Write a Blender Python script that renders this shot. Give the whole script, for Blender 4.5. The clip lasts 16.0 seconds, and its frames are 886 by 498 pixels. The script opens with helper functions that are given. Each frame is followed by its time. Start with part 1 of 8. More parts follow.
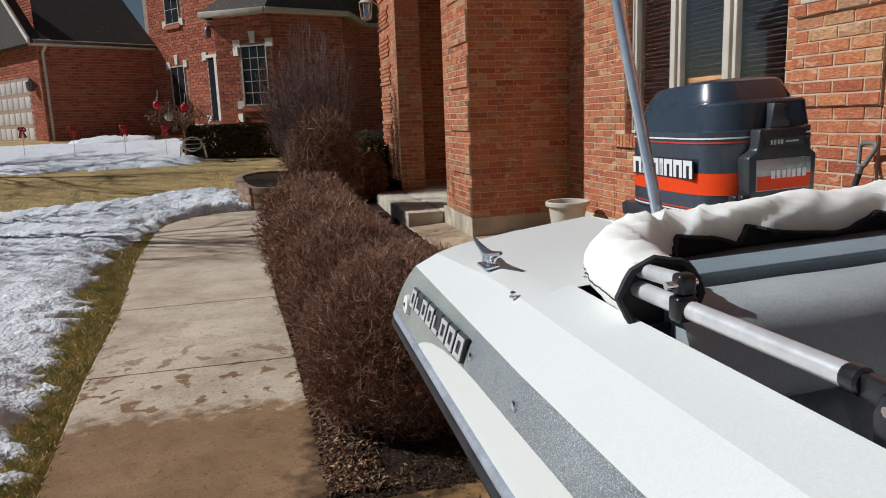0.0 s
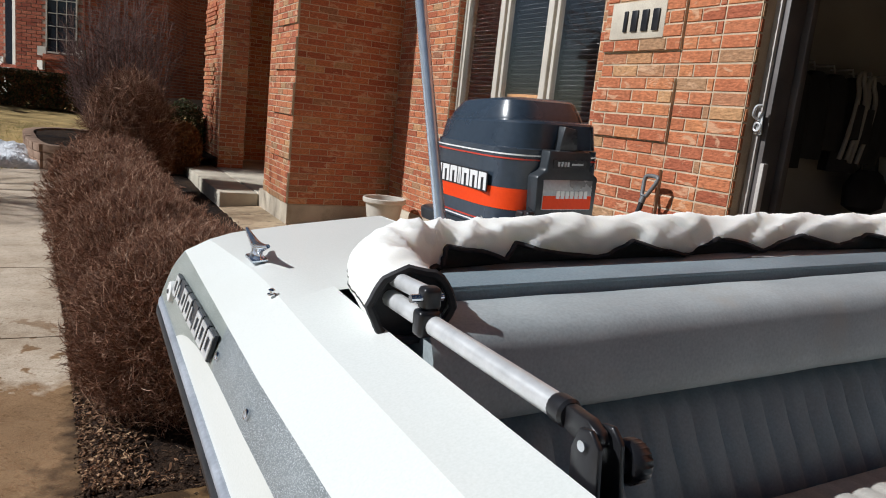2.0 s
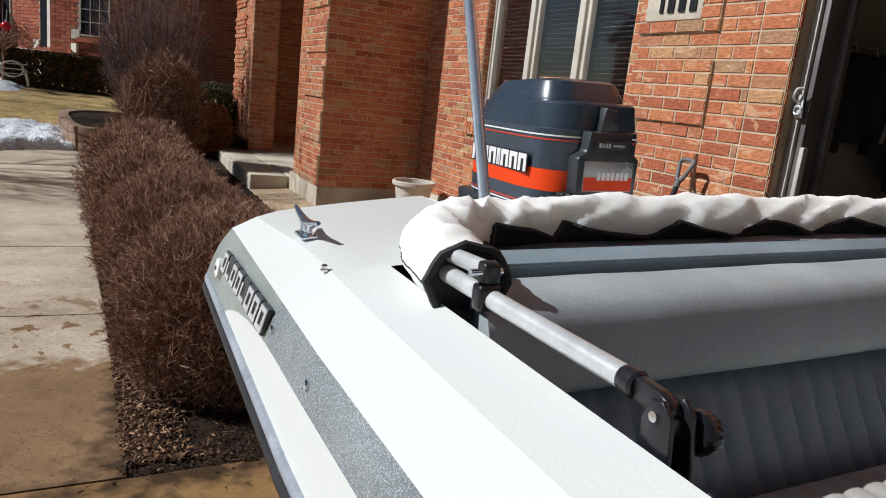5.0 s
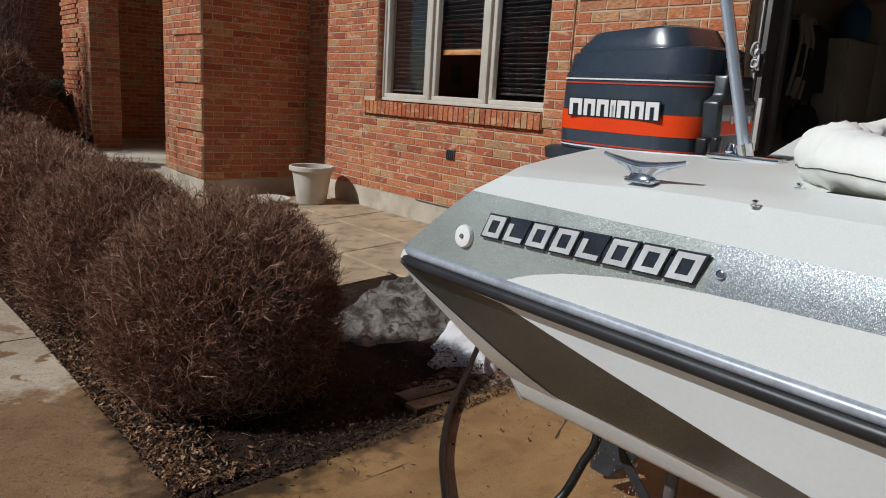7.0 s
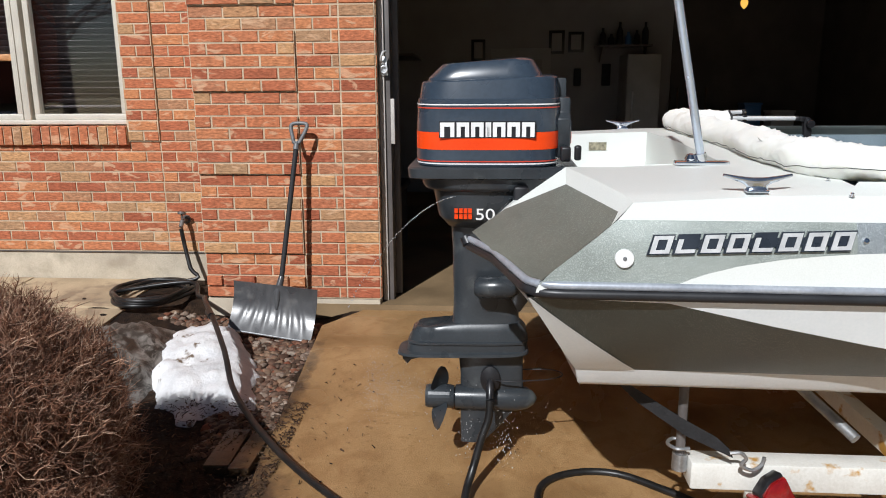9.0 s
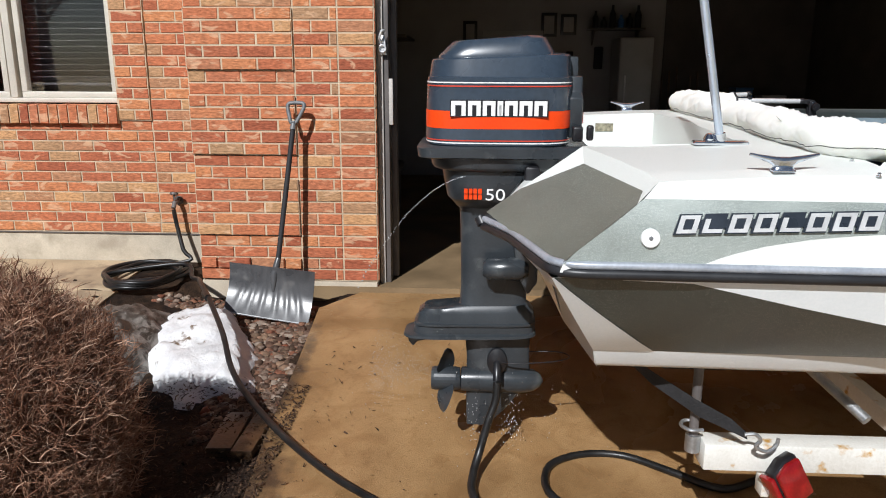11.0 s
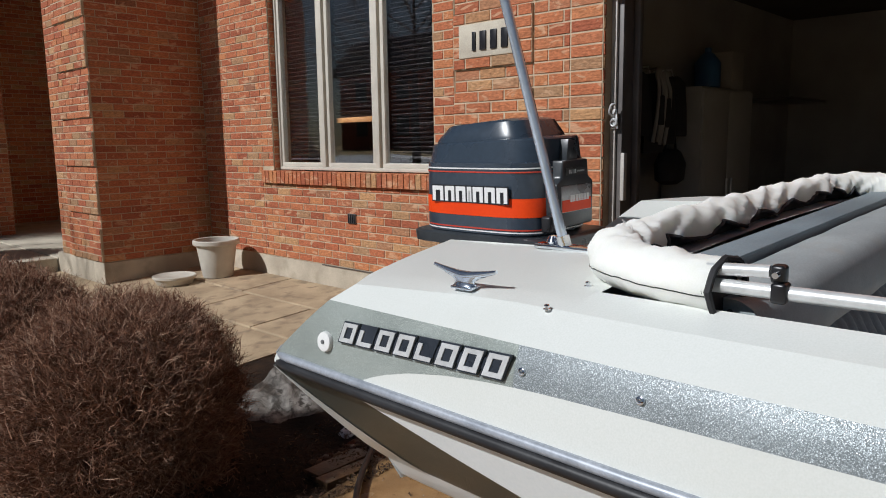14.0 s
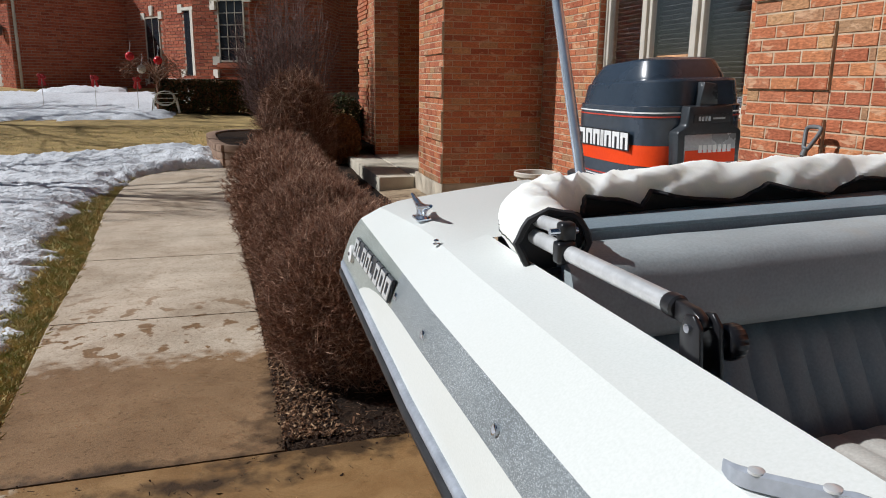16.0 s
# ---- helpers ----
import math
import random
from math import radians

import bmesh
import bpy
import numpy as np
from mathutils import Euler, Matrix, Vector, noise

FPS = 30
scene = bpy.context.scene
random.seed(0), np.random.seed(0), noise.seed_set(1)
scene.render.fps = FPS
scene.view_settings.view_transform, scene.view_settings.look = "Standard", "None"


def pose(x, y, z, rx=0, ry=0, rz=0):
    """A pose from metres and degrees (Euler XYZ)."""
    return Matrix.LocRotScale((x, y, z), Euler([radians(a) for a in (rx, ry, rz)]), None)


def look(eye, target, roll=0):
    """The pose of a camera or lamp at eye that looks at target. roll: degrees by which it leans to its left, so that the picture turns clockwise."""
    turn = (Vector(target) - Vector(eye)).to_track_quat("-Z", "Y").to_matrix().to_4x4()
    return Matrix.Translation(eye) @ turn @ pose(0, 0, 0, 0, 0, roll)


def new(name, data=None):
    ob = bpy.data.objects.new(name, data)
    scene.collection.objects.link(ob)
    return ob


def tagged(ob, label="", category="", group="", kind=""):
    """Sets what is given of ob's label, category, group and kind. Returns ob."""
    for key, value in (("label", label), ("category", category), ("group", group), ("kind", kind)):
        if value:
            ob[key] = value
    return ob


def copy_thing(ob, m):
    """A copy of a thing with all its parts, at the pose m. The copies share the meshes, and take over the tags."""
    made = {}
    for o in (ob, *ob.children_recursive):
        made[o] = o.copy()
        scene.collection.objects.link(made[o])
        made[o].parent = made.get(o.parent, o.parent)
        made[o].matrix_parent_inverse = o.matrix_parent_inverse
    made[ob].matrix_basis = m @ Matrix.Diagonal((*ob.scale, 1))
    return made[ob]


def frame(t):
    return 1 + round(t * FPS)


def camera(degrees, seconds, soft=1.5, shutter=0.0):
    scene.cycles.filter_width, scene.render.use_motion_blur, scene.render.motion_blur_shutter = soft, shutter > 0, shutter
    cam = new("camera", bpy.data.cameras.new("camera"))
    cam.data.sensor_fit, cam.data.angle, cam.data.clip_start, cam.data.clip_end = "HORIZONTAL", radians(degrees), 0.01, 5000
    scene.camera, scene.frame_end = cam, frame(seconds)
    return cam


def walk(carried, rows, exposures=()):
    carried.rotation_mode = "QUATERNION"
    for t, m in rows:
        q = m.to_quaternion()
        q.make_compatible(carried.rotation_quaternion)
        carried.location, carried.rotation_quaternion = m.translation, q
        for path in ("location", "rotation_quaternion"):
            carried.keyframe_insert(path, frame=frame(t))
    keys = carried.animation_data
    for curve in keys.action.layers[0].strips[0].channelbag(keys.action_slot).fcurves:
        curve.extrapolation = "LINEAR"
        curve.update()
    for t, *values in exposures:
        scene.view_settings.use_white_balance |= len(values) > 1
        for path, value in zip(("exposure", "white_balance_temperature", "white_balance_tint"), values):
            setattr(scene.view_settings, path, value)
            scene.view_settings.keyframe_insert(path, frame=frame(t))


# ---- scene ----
cam = camera(63.6, 16.0, soft=1.0)
PATH = [
    (0, (0.057, 0.115, 1.44), (0.527, 2.024, 1.073), -2.1),
    (0.5, (0.106, 0.103, 1.439), (0.678, 1.985, 1.075), -0.0),
    (1, (0.161, 0.075, 1.457), (0.881, 1.914, 1.144), -0.6),
    (1.5, (0.169, 0.106, 1.443), (0.996, 1.894, 1.098), 2.0),
    (2, (0.16, 0.142, 1.442), (1.096, 1.87, 1.072), 6.1),
    (2.5, (0.152, 0.135, 1.439), (1.108, 1.841, 1.017), 3.7),
    (3, (0.124, 0.128, 1.438), (1.018, 1.873, 1.041), 4.2),
    (5.5, (0.118, 0.154, 1.427), (1.001, 1.891, 0.977), 7.0),
    (6, (0.069, 0.19, 1.413), (0.978, 1.904, 0.925), 8.3),
    (6.5, (-0.137, 0.398, 1.321), (0.959, 2.013, 0.882), 5.6),
    (7, (-0.582, 0.714, 1.269), (0.683, 2.205, 0.848), 3.5),
    (7.5, (-0.923, 1.054, 1.306), (0.632, 2.202, 0.794), 2.8),
    (8, (-1.123, 1.505, 1.335), (0.655, 2.249, 0.801), -0.8),
    (8.5, (-1.288, 1.789, 1.347), (0.614, 2.155, 0.848), 0.1),
    (9, (-1.343, 2.086, 1.381), (0.607, 2.231, 0.96), -0.3),
    (11.5, (-1.295, 2.183, 1.358), (0.647, 2.281, 0.892), 0.3),
    (12, (-1.269, 2.087, 1.374), (0.671, 2.26, 0.92), -1.5),
    (12.5, (-1.268, 1.76, 1.372), (0.647, 2.139, 0.938), 0.3),
    (13, (-1.086, 1.362, 1.376), (0.756, 2.047, 1.005), -1.2),
    (13.5, (-0.872, 0.895, 1.41), (0.787, 1.949, 1.041), -0.8),
    (14, (-0.585, 0.498, 1.431), (0.853, 1.858, 1.14), -0.8),
    (14.5, (-0.275, 0.257, 1.441), (0.818, 1.897, 1.102), -0.6),
    (15, (-0.021, 0.011, 1.44), (0.687, 1.837, 1.036), 0.9),
    (15.5, (0.081, -0.045, 1.45), (0.628, 1.841, 1.073), 0.1),
    (16, (0.102, -0.039, 1.432), (0.636, 1.834, 0.977), 0.7),
]
LIGHT = [(0, -0.22), (0.5, -0.19), (1.0, -0.10), (2.0, -0.02), (3.0, -0.02), (5.5, -0.03), (6.0, -0.11), (6.5, -0.35), (7.0, -0.52), (7.5, -0.22), (8.0, -0.06), (9.0, 0.0), (11.5, 0.13), (12.5, 0.09), (13.0, -0.03), (13.5, -0.17), (14.0, -0.36), (14.5, -0.37), (15.0, -0.33), (15.5, -0.15), (16.0, -0.09)]
walk(cam, [(t, look(eye, target, roll)) for t, eye, target, roll in PATH], [(t, stops, 6080, 10) for t, stops in LIGHT])

# ---- world, sun, exposure ----
SUN_FROM = Vector((-0.735, 0.235, 0.64)).normalized()
world = bpy.data.worlds.new("sky_world")
scene.world = world
world.use_nodes = True
wn = world.node_tree
sky = wn.nodes.new("ShaderNodeTexSky")
sky.sky_type = "NISHITA"
sky.sun_disc = False
sky.sun_elevation = math.asin(SUN_FROM.z)
sky.sun_rotation = math.atan2(SUN_FROM.x, SUN_FROM.y)
sky.air_density, sky.dust_density, sky.ozone_density = 1.0, 0.6, 1.0
wn.links.new(sky.outputs[0], wn.nodes["Background"].inputs[0])
wn.nodes["Background"].inputs[1].default_value = 0.025
sun = new("sun", bpy.data.lights.new("sun", "SUN"))
sun.data.energy = 4.5
sun.data.angle = radians(0.53)
sun.data.color = (1.0, 0.980, 0.945)
sun.matrix_world = look(SUN_FROM * 60, (0, 0, 0))

# ---- materials ----
def nodes_of(m):
    m.use_nodes = True
    return m.node_tree.nodes, m.node_tree.links


def ramp(nd, stops):
    r = nd.new("ShaderNodeValToRGB")
    el = r.color_ramp.elements
    el[0].position, el[0].color = stops[0][0], (*stops[0][1], 1)
    el[1].position, el[1].color = stops[-1][0], (*stops[-1][1], 1)
    for p, c in stops[1:-1]:
        e = el.new(p)
        e.color = (*c, 1)
    return r


def surface(name, light, dark, scale=8.0, rough=0.5, metal=0.0, bump=0.1, fine=120.0, spread=0.15, stain=None, coat=0.0, spec=0.5, rough_var=0.15, relief=0.004):
    """A surface with variation at two scales: broad tone between two colours and a fine grain, both in metres."""
    m = bpy.data.materials.new(name)
    nd, ln = nodes_of(m)
    b = nd["Principled BSDF"]
    pos = nd.new("ShaderNodeNewGeometry").outputs["Position"]
    big = nd.new("ShaderNodeTexNoise")
    big.inputs["Scale"].default_value, big.inputs["Detail"].default_value = scale, 6
    small = nd.new("ShaderNodeTexNoise")
    small.inputs["Scale"].default_value, small.inputs["Detail"].default_value = fine, 3
    for n in (big, small):
        ln.new(pos, n.inputs["Vector"])
    r = ramp(nd, [(0.5 - spread, dark), (0.5 + spread, light)])
    ln.new(big.outputs[0], r.inputs[0])
    mix = nd.new("ShaderNodeMix")
    mix.data_type, mix.blend_type = "RGBA", "OVERLAY"
    mix.inputs[0].default_value = 0.25
    ln.new(r.outputs[0], mix.inputs[6])
    ln.new(small.outputs[0], mix.inputs[7])
    out = mix.outputs[2]
    if stain:
        colour, sc, lo, hi = stain
        st = nd.new("ShaderNodeTexNoise")
        st.inputs["Scale"].default_value, st.inputs["Detail"].default_value = sc, 8
        ln.new(pos, st.inputs["Vector"])
        mr = nd.new("ShaderNodeMapRange")
        mr.inputs[1].default_value, mr.inputs[2].default_value = lo, hi
        ln.new(st.outputs[0], mr.inputs[0])
        m2 = nd.new("ShaderNodeMix")
        m2.data_type = "RGBA"
        m2.inputs[7].default_value = (*colour, 1)
        ln.new(mr.outputs[0], m2.inputs[0])
        ln.new(out, m2.inputs[6])
        out = m2.outputs[2]
    ln.new(out, b.inputs["Base Color"])
    rr = nd.new("ShaderNodeMapRange")
    rr.inputs[3].default_value, rr.inputs[4].default_value = max(0.02, rough - rough_var), min(1, rough + rough_var)
    ln.new(big.outputs[0], rr.inputs[0])
    ln.new(rr.outputs[0], b.inputs["Roughness"])
    b.inputs["Metallic"].default_value = metal
    b.inputs["Coat Weight"].default_value = coat
    b.inputs["Specular IOR Level"].default_value = spec
    if bump:
        bp = nd.new("ShaderNodeBump")
        bp.inputs["Strength"].default_value, bp.inputs["Distance"].default_value = bump, relief
        ln.new(small.outputs[0], bp.inputs["Height"])
        ln.new(bp.outputs[0], b.inputs["Normal"])
    return m


def brick_material(name, stops, smear, stretch=1.0, mottle=1.0, patches=(9, 0.57, 0.69, 0.65)):
    m = bpy.data.materials.new(name)
    nd, ln = nodes_of(m)
    b = nd["Principled BSDF"]
    geo = nd.new("ShaderNodeNewGeometry")
    info = nd.new("ShaderNodeObjectInfo")
    add = nd.new("ShaderNodeMath")
    add.operation = "ADD"
    ln.new(geo.outputs["Random Per Island"], add.inputs[0])
    ln.new(info.outputs["Random"], add.inputs[1])
    fr = nd.new("ShaderNodeMath")
    fr.operation = "FRACT"
    ln.new(add.outputs[0], fr.inputs[0])
    r = ramp(nd, stops)
    ln.new(fr.outputs[0], r.inputs[0])
    n1 = nd.new("ShaderNodeTexNoise")
    n1.inputs["Scale"].default_value, n1.inputs["Detail"].default_value = 34, 9
    n2 = nd.new("ShaderNodeTexNoise")
    n2.inputs["Scale"].default_value, n2.inputs["Detail"].default_value, n2.inputs["Distortion"].default_value = patches[0], 5, 0.8
    flat = nd.new("ShaderNodeMapping")
    flat.inputs["Scale"].default_value = (1.0, 1.0, stretch)
    ln.new(geo.outputs["Position"], flat.inputs["Vector"])
    for n in (n1, n2):
        ln.new(flat.outputs[0], n.inputs["Vector"])
    dark = nd.new("ShaderNodeMix")
    dark.data_type, dark.blend_type = "RGBA", "OVERLAY"
    dark.inputs[0].default_value = mottle
    ln.new(r.outputs[0], dark.inputs[6])
    ln.new(n1.outputs[0], dark.inputs[7])
    mr = nd.new("ShaderNodeMapRange")
    mr.inputs[1].default_value, mr.inputs[2].default_value, mr.inputs[4].default_value = patches[1:]
    ln.new(n2.outputs[0], mr.inputs[0])
    sm = nd.new("ShaderNodeMix")
    sm.data_type = "RGBA"
    sm.inputs[7].default_value = (*smear, 1)
    ln.new(mr.outputs[0], sm.inputs[0])
    ln.new(dark.outputs[2], sm.inputs[6])
    ln.new(sm.outputs[2], b.inputs["Base Color"])
    b.inputs["Roughness"].default_value = 0.88
    b.inputs["Specular IOR Level"].default_value = 0.25
    bp = nd.new("ShaderNodeBump")
    bp.inputs["Strength"].default_value, bp.inputs["Distance"].default_value = 0.9, 0.007
    ln.new(n1.outputs[0], bp.inputs["Height"])
    ln.new(bp.outputs[0], b.inputs["Normal"])
    return m


def flake_material(name, base, spark, scale, amount, rough, metal):
    """Metal-flake gelcoat: small bright cells scattered in a grey ground."""
    m = bpy.data.materials.new(name)
    nd, ln = nodes_of(m)
    b = nd["Principled BSDF"]
    pos = nd.new("ShaderNodeNewGeometry").outputs["Position"]
    v = nd.new("ShaderNodeTexVoronoi")
    v.inputs["Scale"].default_value = scale
    ln.new(pos, v.inputs["Vector"])
    sep = nd.new("ShaderNodeSeparateColor")
    ln.new(v.outputs["Color"], sep.inputs[0])
    r = ramp(nd, [(1 - amount, base), (1.0, spark)])
    ln.new(sep.outputs[0], r.inputs[0])
    n = nd.new("ShaderNodeTexNoise")
    n.inputs["Scale"].default_value, n.inputs["Detail"].default_value = 5, 8
    ln.new(pos, n.inputs["Vector"])
    mx = nd.new("ShaderNodeMix")
    mx.data_type, mx.blend_type = "RGBA", "OVERLAY"
    mx.inputs[0].default_value = 0.4
    ln.new(r.outputs[0], mx.inputs[6])
    ln.new(n.outputs[0], mx.inputs[7])
    ln.new(mx.outputs[2], b.inputs["Base Color"])
    b.inputs["Metallic"].default_value, b.inputs["Roughness"].default_value = metal, rough
    nm = nd.new("ShaderNodeVectorMath")
    nm.operation = "SUBTRACT"
    nm.inputs[1].default_value = (0.5, 0.5, 0.5)
    ln.new(v.outputs["Color"], nm.inputs[0])
    sc = nd.new("ShaderNodeVectorMath")
    sc.operation = "SCALE"
    sc.inputs["Scale"].default_value = 0.25
    ln.new(nm.outputs[0], sc.inputs[0])
    ad = nd.new("ShaderNodeVectorMath")
    ad.operation = "ADD"
    geo = nd.new("ShaderNodeNewGeometry")
    ln.new(geo.outputs["Normal"], ad.inputs[0])
    ln.new(sc.outputs[0], ad.inputs[1])
    no = nd.new("ShaderNodeVectorMath")
    no.operation = "NORMALIZE"
    ln.new(ad.outputs[0], no.inputs[0])
    ln.new(no.outputs[0], b.inputs["Normal"])
    b.inputs["Coat Weight"].default_value, b.inputs["Coat Roughness"].default_value = 0.15, 0.25
    return m


def concrete_material(name, light, dark, wet, wet_line, grain=0.5, axis=1, flip=1, blotch=0.6, sheen=0.36, specks=0.6, grit=0.6, smudge=0.0, silt=()):
    """Broom-finished concrete, dry past a ragged line and wet, darker and smoother before it."""
    m = bpy.data.materials.new(name)
    nd, ln = nodes_of(m)
    b = nd["Principled BSDF"]
    pos = nd.new("ShaderNodeNewGeometry").outputs["Position"]
    big = nd.new("ShaderNodeTexNoise")
    big.inputs["Scale"].default_value, big.inputs["Detail"].default_value = 2.2, 9
    mid = nd.new("ShaderNodeTexNoise")
    mid.inputs["Scale"].default_value, mid.inputs["Detail"].default_value = 11, 8
    fine = nd.new("ShaderNodeTexNoise")
    fine.inputs["Scale"].default_value, fine.inputs["Detail"].default_value = 170, 3
    for n in (big, mid, fine):
        ln.new(pos, n.inputs["Vector"])
    r = ramp(nd, [(0.34, dark), (0.66, light)])
    ln.new(big.outputs[0], r.inputs[0])
    ov = nd.new("ShaderNodeMix")
    ov.data_type, ov.blend_type = "RGBA", "OVERLAY"
    ov.inputs[0].default_value = grit
    ln.new(r.outputs[0], ov.inputs[6])
    ln.new(fine.outputs[0], ov.inputs[7])
    blot = nd.new("ShaderNodeTexNoise")
    blot.inputs["Scale"].default_value, blot.inputs["Detail"].default_value, blot.inputs["Distortion"].default_value = 1.3, 9, 0.8
    dots = nd.new("ShaderNodeTexNoise")
    dots.inputs["Scale"].default_value, dots.inputs["Detail"].default_value = 48, 2
    smear = nd.new("ShaderNodeTexNoise")
    smear.inputs["Scale"].default_value, smear.inputs["Detail"].default_value, smear.inputs["Distortion"].default_value = 4.5, 10, 1.6
    base_out = ov.outputs[2]
    for n, lo, hi, most, tone in ((blot, 0.44, 0.72, blotch, (0.62, 0.55, 0.47)), (dots, 0.58, 0.70, specks, (0.50, 0.45, 0.39)), (smear, 0.47, 0.66, smudge, (0.60, 0.52, 0.44))):
        ln.new(pos, n.inputs["Vector"])
        q = nd.new("ShaderNodeMapRange")
        q.inputs[1].default_value, q.inputs[2].default_value, q.inputs[4].default_value = lo, hi, most
        ln.new(n.outputs[0], q.inputs[0])
        mm = nd.new("ShaderNodeMix")
        mm.data_type, mm.blend_type = "RGBA", "MULTIPLY"
        mm.inputs[7].default_value = (*tone, 1)
        ln.new(q.outputs[0], mm.inputs[0])
        ln.new(base_out, mm.inputs[6])
        base_out = mm.outputs[2]
    xyz = nd.new("ShaderNodeSeparateXYZ")
    ln.new(pos, xyz.inputs[0])
    mul = nd.new("ShaderNodeMath")
    mul.operation = "MULTIPLY_ADD"
    mul.inputs[1].default_value = 0.7
    way = nd.new("ShaderNodeMath")
    way.operation = "MULTIPLY"
    way.inputs[1].default_value = flip
    ln.new(xyz.outputs[axis], way.inputs[0])
    ln.new(mid.outputs[0], mul.inputs[0])
    ln.new(way.outputs[0], mul.inputs[2])
    mr = nd.new("ShaderNodeMapRange")
    mr.inputs[1].default_value, mr.inputs[2].default_value = wet_line + 0.47, wet_line + 0.27
    ln.new(mul.outputs[0], mr.inputs[0])
    foot = nd.new("ShaderNodeTexNoise")
    foot.inputs["Scale"].default_value, foot.inputs["Detail"].default_value = 7.5, 3
    ln.new(pos, foot.inputs["Vector"])
    spots = nd.new("ShaderNodeMapRange")
    spots.inputs[1].default_value, spots.inputs[2].default_value = 0.60, 0.625
    ln.new(foot.outputs[0], spots.inputs[0])
    mxs = nd.new("ShaderNodeMath")
    mxs.operation = "MULTIPLY"
    far = nd.new("ShaderNodeMapRange")
    far.inputs[1].default_value, far.inputs[2].default_value = wet_line + 2.4, wet_line + 0.6
    ln.new(way.outputs[0], far.inputs[0])
    ln.new(spots.outputs[0], mxs.inputs[0])
    ln.new(far.outputs[0], mxs.inputs[1])
    wetness = nd.new("ShaderNodeMath")
    wetness.operation = "MAXIMUM"
    ln.new(mr.outputs[0], wetness.inputs[0])
    ln.new(mxs.outputs[0], wetness.inputs[1])
    tint = nd.new("ShaderNodeMix")
    tint.data_type, tint.blend_type = "RGBA", "MULTIPLY"
    tint.inputs[7].default_value = (*wet, 1)
    ln.new(wetness.outputs[0], tint.inputs[0])
    ln.new(base_out, tint.inputs[6])
    washed = tint.outputs[2]
    for sx, sy, rx, ry in silt:
        # soil washed onto the slab, thinning out raggedly
        off = nd.new("ShaderNodeVectorMath")
        off.operation = "SUBTRACT"
        off.inputs[1].default_value = (sx, sy, 0)
        ln.new(pos, off.inputs[0])
        unit = nd.new("ShaderNodeVectorMath")
        unit.operation = "MULTIPLY"
        unit.inputs[1].default_value = (1 / rx, 1 / ry, 0)
        ln.new(off.outputs[0], unit.inputs[0])
        far_off = nd.new("ShaderNodeVectorMath")
        far_off.operation = "LENGTH"
        ln.new(unit.outputs[0], far_off.inputs[0])
        rag = nd.new("ShaderNodeMath")
        rag.operation = "MULTIPLY_ADD"
        rag.inputs[1].default_value = 2.4
        ln.new(mid.outputs[0], rag.inputs[0])
        ln.new(far_off.outputs["Value"], rag.inputs[2])
        mask = nd.new("ShaderNodeMapRange")
        mask.inputs[1].default_value, mask.inputs[2].default_value, mask.inputs[4].default_value = 2.35, 1.45, 0.9
        ln.new(rag.outputs[0], mask.inputs[0])
        soil_mix = nd.new("ShaderNodeMix")
        soil_mix.data_type = "RGBA"
        soil_mix.inputs[7].default_value = (0.045, 0.03, 0.02, 1)
        ln.new(mask.outputs[0], soil_mix.inputs[0])
        ln.new(washed, soil_mix.inputs[6])
        washed = soil_mix.outputs[2]
    ln.new(washed, b.inputs["Base Color"])
    rg = nd.new("ShaderNodeMapRange")
    rg.inputs[3].default_value, rg.inputs[4].default_value = 0.9, 0.36
    gloss = nd.new("ShaderNodeMapRange")
    gloss.inputs[1].default_value, gloss.inputs[2].default_value = 0.38, 0.62
    gloss.inputs[3].default_value, gloss.inputs[4].default_value = sheen - 0.12, sheen + 0.2
    ln.new(blot.outputs[0], gloss.inputs[0])
    ln.new(gloss.outputs[0], rg.inputs[4])
    ln.new(wetness.outputs[0], rg.inputs[0])
    ln.new(rg.outputs[0], b.inputs["Roughness"])
    b.inputs["Specular IOR Level"].default_value = 0.35
    bp = nd.new("ShaderNodeBump")
    bp.inputs["Strength"].default_value, bp.inputs["Distance"].default_value = grain, 0.003
    ln.new(fine.outputs[0], bp.inputs["Height"])
    ln.new(bp.outputs[0], b.inputs["Normal"])
    return m


M = {}
M["brick"] = brick_material("red_brick", [(0.0, (0.314, 0.091, 0.047)), (0.2, (0.441, 0.141, 0.068)), (0.42, (0.490, 0.177, 0.081)), (0.58, (0.372, 0.112, 0.059)), (0.72, (0.519, 0.214, 0.093)), (0.82, (0.451, 0.155, 0.079)), (0.92, (0.372, 0.219, 0.119)), (0.97, (0.529, 0.289, 0.136)), (1.0, (0.274, 0.118, 0.070))], (0.66, 0.42, 0.26), stretch=2.4, mottle=0.75, patches=(6.5, 0.585, 0.65, 0.62))
M["mortar"] = surface("mortar", (0.60, 0.475, 0.33), (0.44, 0.345, 0.235), 6, 0.95, bump=0.5)
M["far_mortar"] = surface("far_mortar", (0.40, 0.29, 0.22), (0.31, 0.22, 0.17), 6, 0.95, bump=0.3)
M["foundation"] = surface("foundation_concrete", (0.56, 0.49, 0.38), (0.40, 0.34, 0.26), 3, 0.9, bump=0.5, stain=((0.30, 0.25, 0.18), 4, 0.55, 0.75))
M["edging_stone"] = surface("edging_stone", (0.34, 0.22, 0.15), (0.23, 0.145, 0.095), 5, 0.9, bump=0.5)
M["step_concrete"] = surface("step_concrete", (0.60, 0.54, 0.43), (0.46, 0.41, 0.32), 3, 0.9, bump=0.4)
